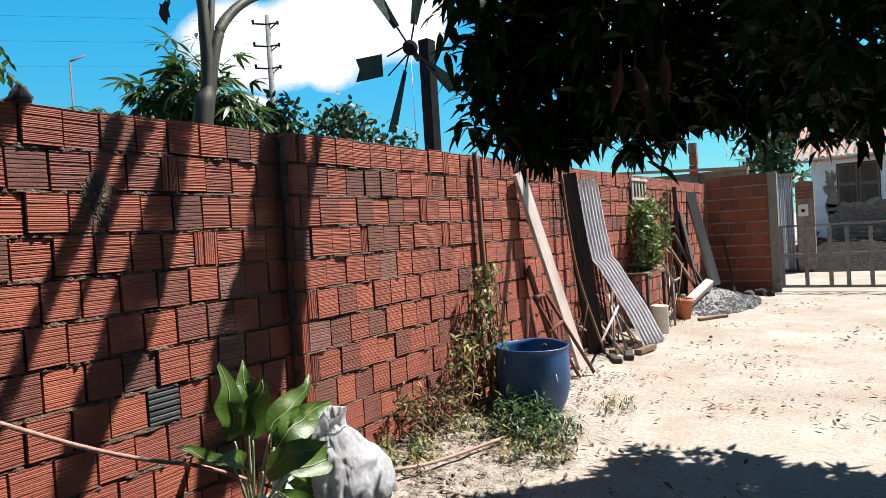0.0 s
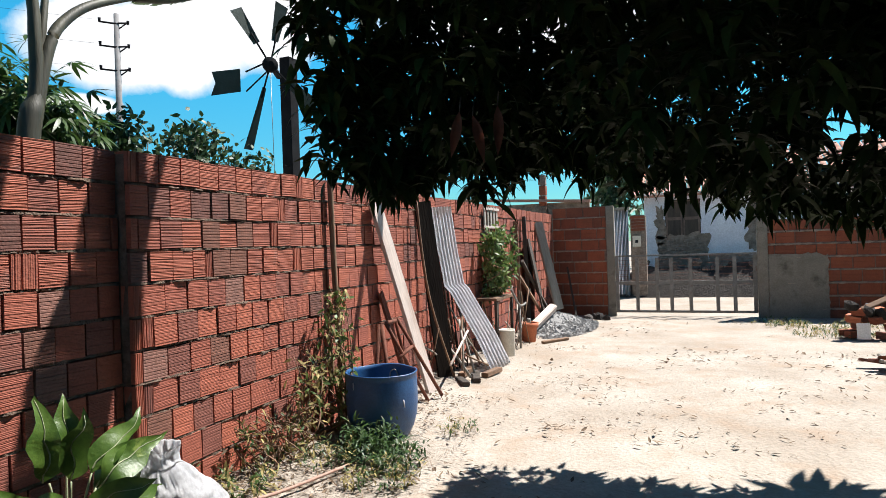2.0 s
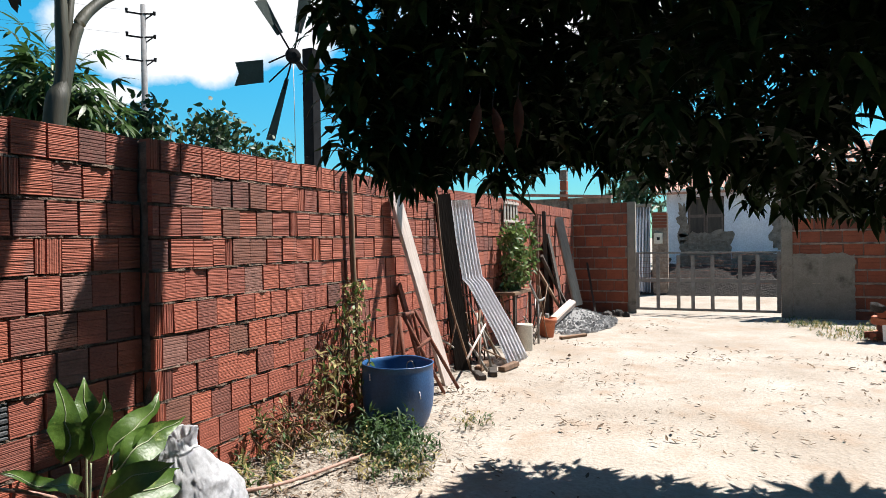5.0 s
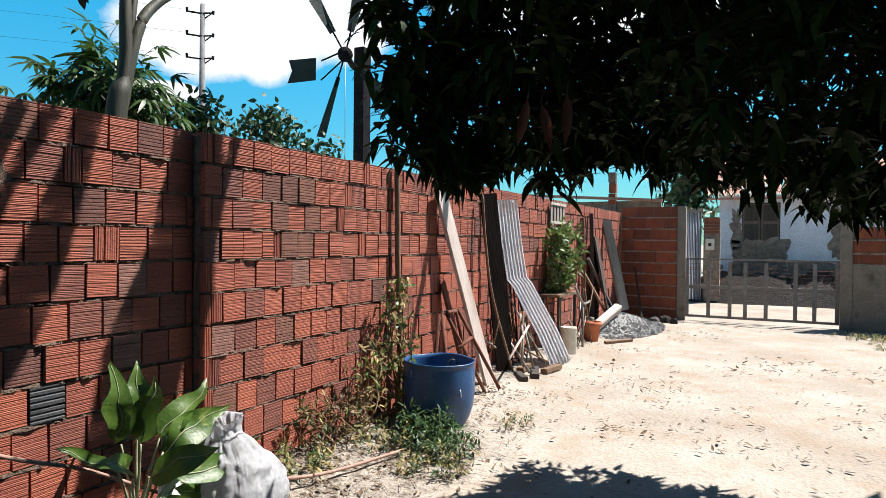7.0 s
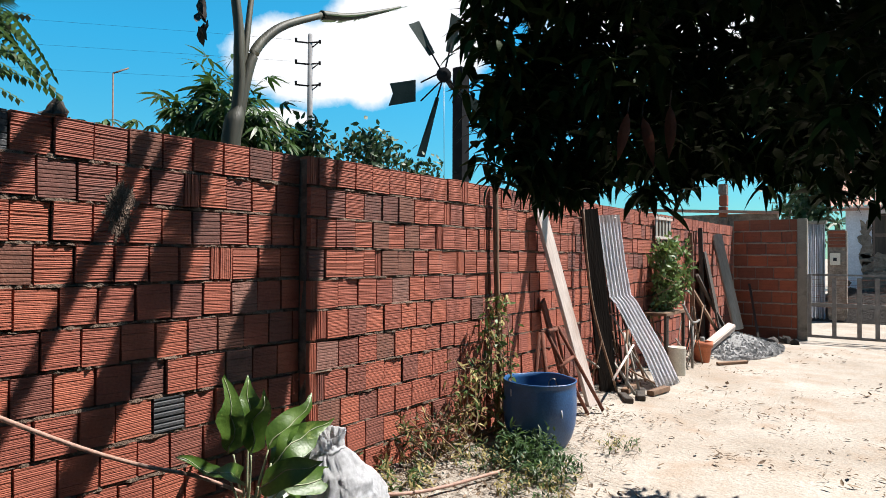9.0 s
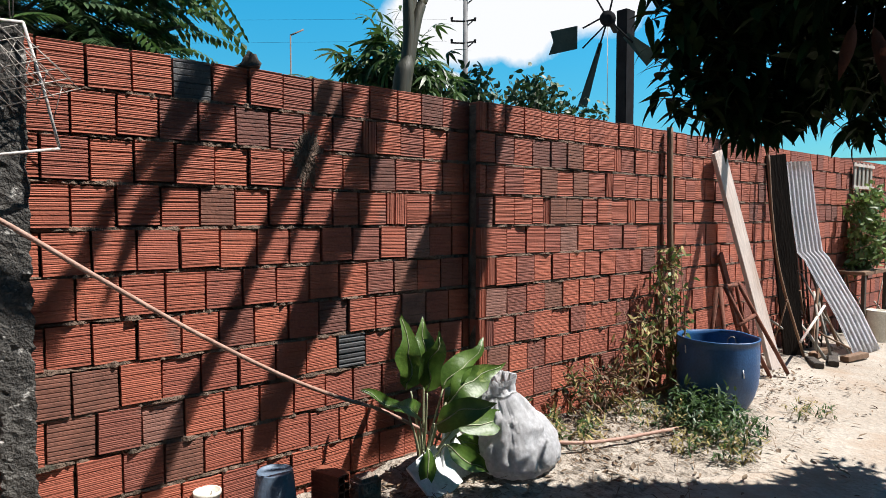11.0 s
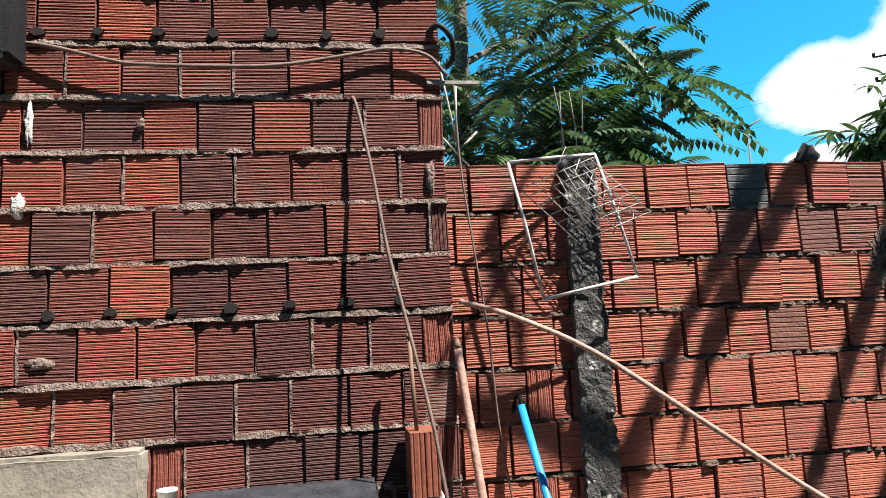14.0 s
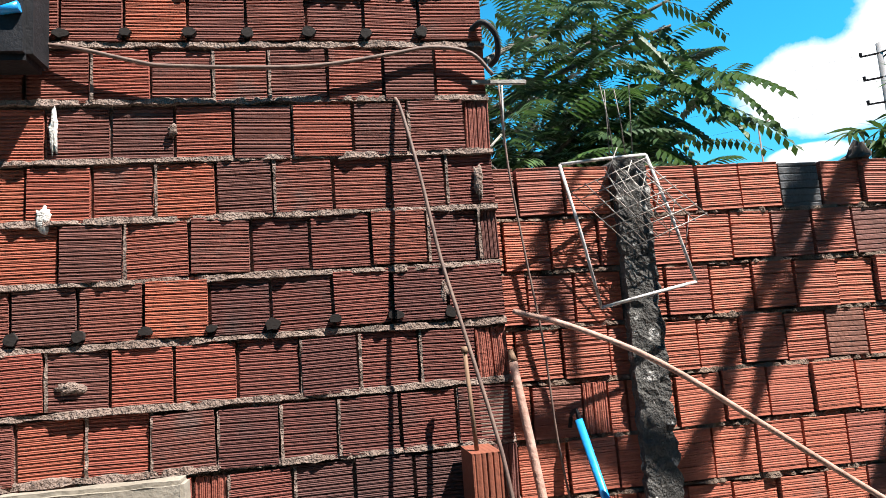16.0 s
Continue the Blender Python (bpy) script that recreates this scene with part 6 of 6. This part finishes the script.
# dark board, its near-black colour also standing in for the shade around it
leaning_board("dark_board", "tall dark board standing against the wall", "board", (0.32, 8.26, 0.02), (0.14, 8.10, 2.14), 0.22, 0.03, mat_shaded_board, (0.8, -0.6, 0.1))
strip = thing("bent_strip", "thin bent brown strip leaning on the dark board", "strip", (0, 0, 0))
part("strip", tubed(curve_points([(0.16, 7.90, 2.13), (0.20, 7.93, 1.5), (0.26, 8.02, 0.9), (0.40, 8.30, 0.05)], 6), 0.014, 6), mat_wood_brown, strip)
# shutter-like grille beside the dark board
grille = thing("old_grille", "old dark slatted grille leaning on the wall", "grille", (0, 0, 0))
for k in range(5):
    part("upright", tubed([(0.26, 8.42 + 0.11 * k, 0.05), (0.11, 8.36 + 0.11 * k, 1.98)], 0.012, 6), mat_wood_dark, grille)
for k in range(6):
    z = 0.3 + 0.31 * k
    part("crossbar", tubed([(0.265 - 0.077 * z, 8.40, z), (0.265 - 0.077 * z, 8.86, z)], 0.009, 6), mat_rust, grille)

# corrugated sheet, kinked in the middle
sheet = thing("corrugated_sheet", "kinked galvanised corrugated sheet leaning on the wall", "metal sheet", (0, 0, 0))
bm = bmesh.new()
rows = []
path = [((0.66, 8.92, 0.02), (0.72, 9.58, 0.02)), ((0.50, 8.86, 0.42), (0.55, 9.52, 0.42)), ((0.25, 8.62, 1.04), (0.28, 9.26, 1.04)), ((0.20, 8.56, 1.12), (0.23, 9.20, 1.12)), ((0.17, 8.46, 1.55), (0.19, 9.10, 1.55)), ((0.15, 8.34, 2.08), (0.16, 8.98, 2.12))]
path_fine = []
for (a0, b0), (a1, b1) in zip(path, path[1:]):
    for k in range(4):
        path_fine.append((Vector(a0).lerp(Vector(a1), k / 4), Vector(b0).lerp(Vector(b1), k / 4)))
path_fine.append((Vector(path[-1][0]), Vector(path[-1][1])))
for a, b in path_fine:
    row = []
    for i in range(105):
        t = i / 104
        p = a.lerp(b, t)
        row.append(bm.verts.new(p + Vector((0.9, 0, 0.35)) * (0.016 * math.tanh(3.0 * math.cos(2 * math.pi * 6.5 * t)))))
    rows.append(row)
for r0, r1 in zip(rows, rows[1:]):
    for i in range(104):
        bm.faces.new((r0[i], r0[i + 1], r1[i + 1], r1[i])).smooth = True
bmesh.ops.solidify(bm, geom=bm.faces[:], thickness=0.003)
part("sheet", bm, mat_galv, sheet)

# rusty trestle by the barrel
trestle = thing("iron_trestle", "rusty iron trestle standing by the wall", "trestle", (0, 0, 0))
for a, b in (((0.30, 6.42, 0.02), (0.34, 6.56, 0.90)), ((0.52, 6.44, 0.02), (0.36, 6.56, 0.90)), ((0.34, 6.56, 0.90), (0.36, 6.86, 0.90)), ((0.36, 6.64, 0.90), (0.52, 7.22, 0.04)), ((0.34, 6.88, 0.92), (0.30, 7.36, 0.04)), ((0.35, 6.90, 0.92), (0.60, 7.40, 0.06)), ((0.42, 6.78, 0.55), (0.44, 7.05, 0.62)), ((0.31, 6.47, 0.4), (0.46, 6.48, 0.4))):
    part("bar", tubed([a, b], 0.018, 6), mat_rust, trestle)
leaning_board("red_board", "dark red board leaning behind the trestle", "board", (0.24, 7.42, 0.02), (0.12, 7.02, 1.16), 0.13, 0.025, mat_rust)

# jumble of sticks and old parts under the sheet
rng = random.Random(202)
white_stick = thing("white_stick", "thin whitish stick propped on the jumble", "stick", (0, 0, 0))
part("shaft", tubed([(0.55, 7.80, 0.30), (0.42, 8.75, 0.55)], 0.015, 6), mat_wood_pale, white_stick)
for k in range(16):
    y = rng.uniform(7.95, 9.0)
    s = thing("scrap_stick", "old stick in the jumble against the wall", "stick", (0, 0, 0), "scrap sticks")
    a = Vector((rng.uniform(0.15, 0.8), y, rng.uniform(0.02, 0.3)))
    b = Vector((rng.uniform(0.15, 0.45), y + rng.uniform(-0.4, 0.4), rng.uniform(0.25, 0.95)))
    part("shaft", tubed([a, a.lerp(b, 0.5) + spin(rng) * 0.03, b], rng.uniform(0.008, 0.02), 6), rng.choice((mat_wood_dark, mat_wood_brown, mat_rust, mat_wood_grey)), s)
for k, (x, y, w, d) in enumerate(((0.62, 8.45, 0.5, 20), (0.72, 8.75, 0.42, -8), (0.55, 8.15, 0.35, 35), (0.45, 8.6, 0.55, 5))):
    s = thing("timber_offcut", "short dark timber offcut lying on the sand", "timber", (x, y, 0.02 + 0.03 * (k == 3)), "timber offcuts", (0, 0, d))
    part("block", boxed((-0.045, -w / 2, 0), (0.045, w / 2, 0.055), bevel=0.006), mat_wood_brown if k % 2 else mat_wood_dark, s)
wheel = thing("bicycle_wheel", "rusty bicycle wheel half hidden in the jumble", "bicycle wheel", (0.24, 8.62, 0.42), turn=(0, 78, 10))
ring = [(0.30 * math.cos(2 * math.pi * k / 28), 0.30 * math.sin(2 * math.pi * k / 28), 0) for k in range(29)]
part("rim", tubed(ring, 0.014, 6), mat_rust, wheel)
part("hub", tubed([(0, 0, -0.04), (0, 0, 0.04)], 0.025, 8), mat_rust, wheel)
for k in range(14):
    a = 2 * math.pi * k / 14
    part("spoke", tubed([(0, 0, 0.02 * (-1) ** k), (0.30 * math.cos(a), 0.30 * math.sin(a), 0)], 0.0025, 4), mat_wire, wheel)

# slender post in front of the wall
stake = thing("wooden_post", "slender brown post standing against the brick wall", "post", (0, 0, 0))
part("shaft", tubed(curve_points([(0.15, 6.14, 0), (0.145, 6.15, 0.7), (0.13, 6.13, 1.4), (0.125, 6.12, 1.97), (0.12, 6.12, 2.25)], 4), 0.026, 8), mat_wood_brown, stake)

# crate-end hung at the wall top, green climber under it, table and pipes
hung = thing("slatted_panel", "small weathered slatted panel hung high on the wall", "panel", (0, 0, 0))
for k in range(5):
    part("slat", boxed((0.10, 10.48 + 0.15 * k, 1.86), (0.12, 10.56 + 0.15 * k, 2.20)), mat_wood_grey, hung)
for z in (1.88, 2.16):
    part("batten", boxed((0.121, 10.42, z - 0.02), (0.135, 11.20, z + 0.02)), mat_wood_pale, hung)
table = thing("rough_bench", "rough wooden bench with pipes under the climber", "bench", (0, 0, 0))
part("top", boxed((0.12, 10.0, 0.80), (0.42, 10.9, 0.84)), mat_wood_brown, table)
for x, y in ((0.16, 10.05), (0.39, 10.05), (0.16, 10.85), (0.39, 10.85)):
    part("leg", boxed((x - 0.02, y - 0.02, 0), (x + 0.02, y + 0.02, 0.80)), mat_wood_dark, table)
pail = thing("white_drum", "white plastic drum beside the bench", "drum", (0.52, 10.12, 0.0))
bm = bmesh.new()
lathe(bm, [(0.0, 0.0), (0.10, 0.0), (0.11, 0.02), (0.11, 0.36), (0.115, 0.37), (0.115, 0.39), (0.105, 0.39), (0.10, 0.05), (0.0, 0.05)], 24)
part("body", bm, mat_white_plastic, pail)
pipes = thing("water_pipes", "grey water pipes with a valve by the bench", "pipes", (0, 0, 0))
part("pipe", tubed(curve_points([(0.55, 10.3, 0.95), (0.6, 10.5, 0.72), (0.55, 10.9, 0.66), (0.5, 11.3, 0.66)], 6), 0.017, 8), mat_steel, pipes)
part("pipe", tubed([(0.56, 10.7, 0.0), (0.56, 10.7, 0.68)], 0.018, 8), mat_steel, pipes)
part("valve", tubed([(0.60, 10.95, 0.42), (0.66, 10.95, 0.42)], 0.035, 10), mat_steel, pipes)
for k in range(14):
    y = rng.uniform(10.0, 11.5)
    p = Vector((rng.uniform(0.2, 0.6), y, 0.02))
    q = Vector((rng.uniform(0.15, 0.6), y + rng.uniform(-0.5, 0.4), rng.uniform(0.35, 0.95)))
    s = thing("scrap_stick", "thin old stick in the tangle under the climber", "stick", (0, 0, 0), "scrap sticks")
    part("shaft", tubed([p, p.lerp(q, 0.5) + spin(rng) * 0.04, q], rng.uniform(0.007, 0.014), 6), rng.choice((mat_wood_dark, mat_wood_brown, mat_wood_grey, mat_wood_pale)), s)


def climber(name, at, box_size, count, seed, label, mats, leaf, wide, strands=10):
    """Tangled stems with leaves that hang over a stretch of wall."""
    rng = random.Random(seed)
    t = thing(name, label, "climber", at)
    cloud = [([], []) for _ in mats]
    for k in range(strands):
        y = rng.uniform(-0.5, 0.5) * box_size[1]
        points = [Vector((rng.uniform(0, 0.1), y * 0.6, 0))]
        steps = 5
        for i in range(1, steps + 1):
            points.append(Vector((rng.uniform(0.0, 1.0) * box_size[0], y * (0.6 + 0.4 * i / steps) + rng.gauss(0, 0.05), box_size[2] * i / steps * rng.uniform(0.85, 1.0))))
        line = curve_points(points, 5)
        part("stem", tubed(line, [0.007 - 0.004 * i / len(line) for i in range(len(line))], 5), mat_wood_brown, t)
        for i in range(count // strands):
            p = line[min(len(line) - 1, int(len(line) * rng.random() ** 0.8))]
            v, f = rng.choice(cloud)
            leaf_into(v, f, p + spin(rng) * 0.10 * rng.random(), spin(rng) + Vector((0.5, 0, -0.2)), spin(rng) + Vector((0.4, 0, 0.8)), leaf * rng.uniform(0.7, 1.3), wide * rng.uniform(0.8, 1.2), 0.3, 0.15, 3)
    for (v, f), m in zip(cloud, mats):
        if f:
            part("foliage", listed(v, f, m), None, t)
    return t


climber("green_climber", (0.12, 10.45, 0.85), (0.36, 1.15, 1.02), 1300, 301, "bushy bright green climber on the brick wall", (mat_leaf_sunny, mat_leaf_sunny, mat_leaf_light), 0.09, 0.045, 16)
climber("dry_vine", (0.10, 5.70, 0.05), (0.28, 0.75, 0.78), 260, 302, "half-dry yellowing vine climbing the brick wall", (mat_leaf_light, mat_weed_dry, mat_weed_dry), 0.065, 0.024, 11)
climber("dry_vine", (0.14, 6.02, 0.05), (0.16, 0.30, 1.30), 300, 303, "half-dry vine climbing the wooden post", (mat_leaf_light, mat_weed_dry), 0.075, 0.028, 10)
climber("dry_vine", (0.10, 5.05, 0.02), (0.30, 0.7, 0.42), 420, 304, "low dry weeds at the foot of the wall", (mat_weed_dry, mat_dry_leaf, mat_leaf), 0.06, 0.018, 20)


def weeds(at, radius, count, seed, label, mats, tall=0.16, leaf=0.075):
    rng = random.Random(seed)
    t = thing("weed_clump", label, "weeds", at, "weeds")
    for m in mats:
        v, f = [], []
        for k in range(count // len(mats)):
            a, r = rng.uniform(0, 6.28), radius * math.sqrt(rng.random())
            foot = Vector((r * math.cos(a), r * math.sin(a), 0.01))
            top = foot + Vector((rng.gauss(0, 0.04), rng.gauss(0, 0.04), tall * rng.uniform(0.4, 1.1)))
            for j in range(7):
                leaf_into(v, f, foot.lerp(top, (j + 1) / 7), spin(rng) + Vector((0, 0, 0.25)), Vector((0, 0, 1)), leaf * rng.uniform(0.7, 1.2), leaf * 0.24, 0.25, 0.1, 3)
        part("foliage", listed(v, f, m), None, t)


weeds((0.72, 5.62, 0.02), 0.24, 90, 401, "green weeds growing round the barrel's foot", (mat_leaf_dark, mat_leaf), 0.22, 0.085)
weeds((0.98, 5.42, 0.02), 0.25, 70, 402, "green weeds in the sand before the barrel", (mat_leaf, mat_leaf_dark), 0.16, 0.07)
weeds((1.08, 5.10, 0.02), 0.28, 60, 403, "sparse yellowing weeds in the sand", (mat_leaf, mat_weed_dry), 0.12, 0.055)
weeds((0.55, 5.30, 0.03), 0.25, 50, 404, "sparse green and dry weeds on the litter", (mat_leaf_dark, mat_weed_dry), 0.12, 0.06)
weeds((1.15, 6.35, 0.02), 0.2, 22, 405, "thin weeds in the sand", (mat_leaf, mat_weed_dry), 0.08, 0.045)
weeds((0.30, 4.55, 0.03), 0.25, 46, 406, "dry grass at the foot of the wall", (mat_weed_dry, mat_leaf), 0.16, 0.07)
weeds((0.28, 4.05, 0.03), 0.18, 34, 407, "small green weeds behind the sack", (mat_leaf_dark, mat_weed_dry), 0.30, 0.07)
for k, (x, y) in enumerate(((4.6, 13.9), (5.2, 13.6), (5.7, 14.2), (4.9, 12.9), (5.4, 13.1), (4.4, 14.4))):
    weeds((x, y, 0.0), 0.45, 60, 420 + k, "short sparse grass by the front wall", (mat_leaf, mat_weed_dry), 0.07, 0.06)

# gravel heap with a beam on it, clay pot, beam and sticks in the corner
rng = random.Random(303)
heap = thing("gravel_heap", "low heap of grey gravel in the corner of the yard", "gravel", (0, 0, 0))
bm = bmesh.new()
rings = []
for r, z in ((1.12, 0.0), (0.8, 0.10), (0.5, 0.20), (0.25, 0.26), (0.02, 0.28)):
    rings.append([bm.verts.new((0.52 + 0.62 * r * math.cos(a) * (1 + 0.1 * noise.noise(Vector((math.cos(a) * 2, math.sin(a) * 2, r)))), 13.3 + 1.25 * r * math.sin(a), z)) for a in [2 * math.pi * k / 30 for k in range(30)]])
for r0, r1 in zip(rings, rings[1:]):
    for k in range(30):
        bm.faces.new((r0[k], r0[(k + 1) % 30], r1[(k + 1) % 30], r1[k]))
part("mound", bm, mat_gravel, heap)
verts, faces = [], []
for k in range(3600):
    a, r = rng.uniform(0, 6.28), math.sqrt(rng.random()) * 1.25
    z = 0.28 * max(0, 1 - r) ** 0.75
    c = Vector((0.52 + 0.62 * r * math.cos(a), 13.3 + 1.25 * r * math.sin(a), z + 0.01))
    s = rng.uniform(0.015, 0.042)
    b = len(verts)
    d = [spin(rng) * s for _ in range(4)]
    verts += [c + Vector((s, 0, 0)), c + Vector((-s * 0.6, s, 0)), c + Vector((-s * 0.6, -s, 0)), c + Vector((0, 0, s)) + d[0] * 0.4]
    faces += [(b, b + 1, b + 3), (b + 1, b + 2, b + 3), (b + 2, b, b + 3)]
part("gravel", listed(verts, faces, mat_gravel, False), None, heap)["kind"] = "stuff"
leaning_board("pale_beam", "pale square beam lying across the gravel heap", "beam", (0.37, 11.9, 0.11), (0.56, 13.05, 0.42), 0.14, 0.12, mat_wood_pale, (0.3, 0, 1))
clay = thing("clay_pot", "square-rimmed terracotta pot on the sand", "pot", (0.50, 11.42, 0.0))
bm = bmesh.new()
lathe(bm, [(0.0, 0.0), (0.105, 0.0), (0.14, 0.25), (0.16, 0.25), (0.165, 0.33), (0.15, 0.33), (0.13, 0.24), (0.09, 0.02), (0.0, 0.02)], 28)
part("body", bm, mat_terracotta, clay)
leaning_board("corner_beam", "grey timber beam leaning in the wall corner", "beam", (0.52, 13.75, 0.30), (0.0 + 0.12, 13.85, 2.02), 0.17, 0.10, mat_wood_grey, (0.6, -1, 0.2))
leaning_board("corner_plank", "dark plank leaning in the wall corner", "plank", (0.72, 14.5, 0.02), (0.40, 15.30, 1.05), 0.10, 0.04, mat_wood_dark)
leaning_board("corner_plank", "dark plank leaning in the wall corner", "plank", (0.50, 13.2, 0.20), (0.14, 12.5, 1.30), 0.10, 0.05, mat_wood_dark)
leaning_board("corner_plank", "dark plank leaning in the wall corner", "plank", (0.42, 12.9, 0.25), (0.13, 12.2, 1.10), 0.08, 0.04, mat_wood_brown)
leaning_board("corner_post", "brown upright pole standing at the wall", "pole", (0.20, 12.1, 0.0), (0.14, 12.1, 2.0), 0.07, 0.07, mat_wood_brown)
leaning_board("corner_post", "dark upright pole standing at the wall", "pole", (0.22, 12.6, 0.0), (0.14, 12.7, 2.1), 0.09, 0.07, mat_wood_dark)
leaning_board("corner_board", "broad dark board leaning against the wall", "board", (0.40, 13.2, 0.05), (0.11, 13.1, 1.7), 0.9, 0.03, mat_wood_dark)
batten = leaning_board("ground_batten", "short dark batten lying on the sand", "batten", (0.75, 11.3, 0.03), (1.06, 11.78, 0.03), 0.06, 0.04, mat_wood_brown, (0.2, 0, 1))
for k, (x, y, s) in enumerate(((0.95, 14.6, 0.11), (1.15, 14.75, 0.13), (1.02, 14.9, 0.09), (1.3, 14.6, 0.08))):
    s_ob = thing("rubble_stone", "grey stone lying by the gate post", "stone", (x, y, s * 0.45), "rubble by the post", (20 * k, 30 * k, 50 * k))
    ob = part("stone", stone_meshes[k % 5], None, s_ob)
    ob.matrix_basis = Matrix.Diagonal((s, s, s * 0.7, 1))

# tumbled pile of bricks and broken tiles by the front wall
rng = random.Random(612)
for k in range(46):
    lay = 0 if k < 18 else 1 if k < 32 else 2 if k < 41 else 3
    x, y = 5.12 + rng.uniform(0.05 * lay, 1.5 - 0.1 * lay), 12.62 + rng.uniform(-0.22, 0.30) * (1 - 0.15 * lay)
    s = thing("stacked_brick", "loose orange hollow brick in a tumbled pile", "brick", (x, y, 0.01 + 0.115 * lay), "piled bricks", (rng.uniform(-9, 9) * (lay > 0), rng.uniform(-9, 9) * (lay > 0), rng.uniform(-35, 35)))
    body = part("body", brick_mesh(0.19, 0.10, 0.12, 4, rng.choice((mat_brick_orange, mat_brick_orange, mat_terracotta, mat_brick_brown)), 0.005, 0.35, chip=k % 5), None, s)
    body.matrix_basis = pose(0, -0.06, 0.055, 0, 0, -90)
for k in range(9):
    s = thing("rubble_stone", "rough dark stone on the pile of bricks", "stone", (5.2 + rng.uniform(0, 1.3), 12.6 + rng.uniform(-0.15, 0.2), 0.36 + 0.07 * (k % 3)), "rubble on the pile", (25 * k, 40 * k, 70 * k))
    part("stone", stone_meshes[k % 5], None, s).matrix_basis = Matrix.Diagonal((0.13, 0.10, 0.08, 1))
for k, (x, y, z, tilt) in enumerate(((5.35, 12.50, 0.46, 24), (5.75, 12.55, 0.47, -14), (6.1, 12.5, 0.44, 8))):
    leaning_board("broken_plank", "short weathered plank thrown on the bricks", "plank", (x, y, z), (x + 0.42, y + 0.1, z + 0.008 * tilt), 0.09, 0.03, mat_wood_grey if k % 2 else mat_wood_brown, (0.1, -0.6, 1))
white_tile = thing("white_tile", "white tile leaning on the brick pile", "tile", (5.33, 12.33, 0.03), turn=(-8, 0, 4))
part("tile", boxed((-0.09, -0.01, 0), (0.09, 0.0, 0.24)), mat_foam, white_tile)
for k in range(26):
    s = thing("broken_roof_tile", "broken brown roof tile lying in the sand", "roof tile", (4.98 + rng.uniform(0.0, 0.9), 9.95 + rng.uniform(-0.35, 0.35), 0.015 + 0.045 * (k % 4)), "broken tiles", (rng.uniform(-14, 14), rng.uniform(-14, 14), rng.uniform(0, 180)))
    part("piece", boxed((-0.16, -0.06, 0), (0.16, 0.06, 0.035), bevel=0.008), rng.choice((mat_wood_brown, mat_brick_brown, mat_terracotta, mat_wood_grey)), s)

# lump on top of the wall, and small stones there
lump = thing("wall_top_lump", "dark dry leafy lump on top of the wall", "lump", (-0.02, 2.50, TOP - 0.005))
bm = bmesh.new()
bmesh.ops.create_icosphere(bm, subdivisions=3, radius=1)
for v in bm.verts:
    d = 1 + 0.5 * noise.noise(v.co * 2)
    v.co = Vector((v.co.x * 0.035 * d, v.co.y * 0.055 * d + 0.02 * v.co.z, max(0, v.co.z) ** 2 * 0.075 * d))
part("lump", bm, mat_wood_dark, lump)

# ---- litter on the ground ----
rng = random.Random(505)
verts, faces = [], []
for k in range(15000):
    if k % 4 == 0:
        x, y = abs(rng.gauss(0.2, 0.5)), rng.uniform(2.6, 7.6)
        long = 0.015 + 0.06 * rng.random() ** 2
    elif k % 4 < 3:
        x, y = rng.uniform(0.5, 5.5), 4.2 + 7.0 * rng.random() ** 1.6
        drift = noise.noise(Vector((x * 0.7 + y * 0.25, y * 1.6, 4))) + 0.5 * noise.noise(Vector((x * 4, y * 4, 1)))
        if drift + 0.35 * rng.random() < 0.20 + 0.05 * (x - 1.5):
            continue
        long = 0.008 + 0.075 * rng.random() ** 4
    else:
        x, y = rng.uniform(0.4, 6.5), rng.uniform(4.5, 15.0)
        if noise.noise(Vector((x * 0.8, y * 0.8, 14))) + 0.4 * rng.random() < 0.40:
            continue
        long = 0.015 + 0.10 * rng.random() ** 3
    if x < 0.10:
        continue
    a = rng.uniform(0, 6.28)
    leaf_into(verts, faces, Vector((x, y, ground_height(x, y) + 0.012 + rng.uniform(-0.004, 0.010))), Vector((math.cos(a), math.sin(a), rng.uniform(-0.1, 0.2))), Vector((0, 0, 1)) + spin(rng) * 0.3, long, long * rng.uniform(0.15, 0.45), rng.uniform(-0.5, 0.5), 0.4, 3)
tagged(new("leaf_litter", listed(verts, faces, mat_dry_leaf, False)), "scattered dead leaves and twigs on the sand", "leaf litter", kind="stuff")
verts, faces = [], []
for k in range(900):
    x, y = rng.uniform(0.12, 1.4), rng.uniform(2.4, 6.6)
    a = rng.uniform(0, 6.28)
    p = Vector((x, y, ground_height(x, y) + 0.02))
    d = Vector((math.cos(a), math.sin(a), rng.uniform(-0.1, 0.3))) * rng.uniform(0.04, 0.16)
    s = Vector((-math.sin(a), math.cos(a), 0)) * 0.0025
    b = len(verts)
    verts += [p - s, p + s, p + d + s * 0.5, p + d - s * 0.5]
    faces.append((b, b + 1, b + 2, b + 3))
tagged(new("twigs", listed(verts, faces, mat_dry_leaf, False)), "dry straw and thin twigs on the soil", "twigs", kind="stuff")
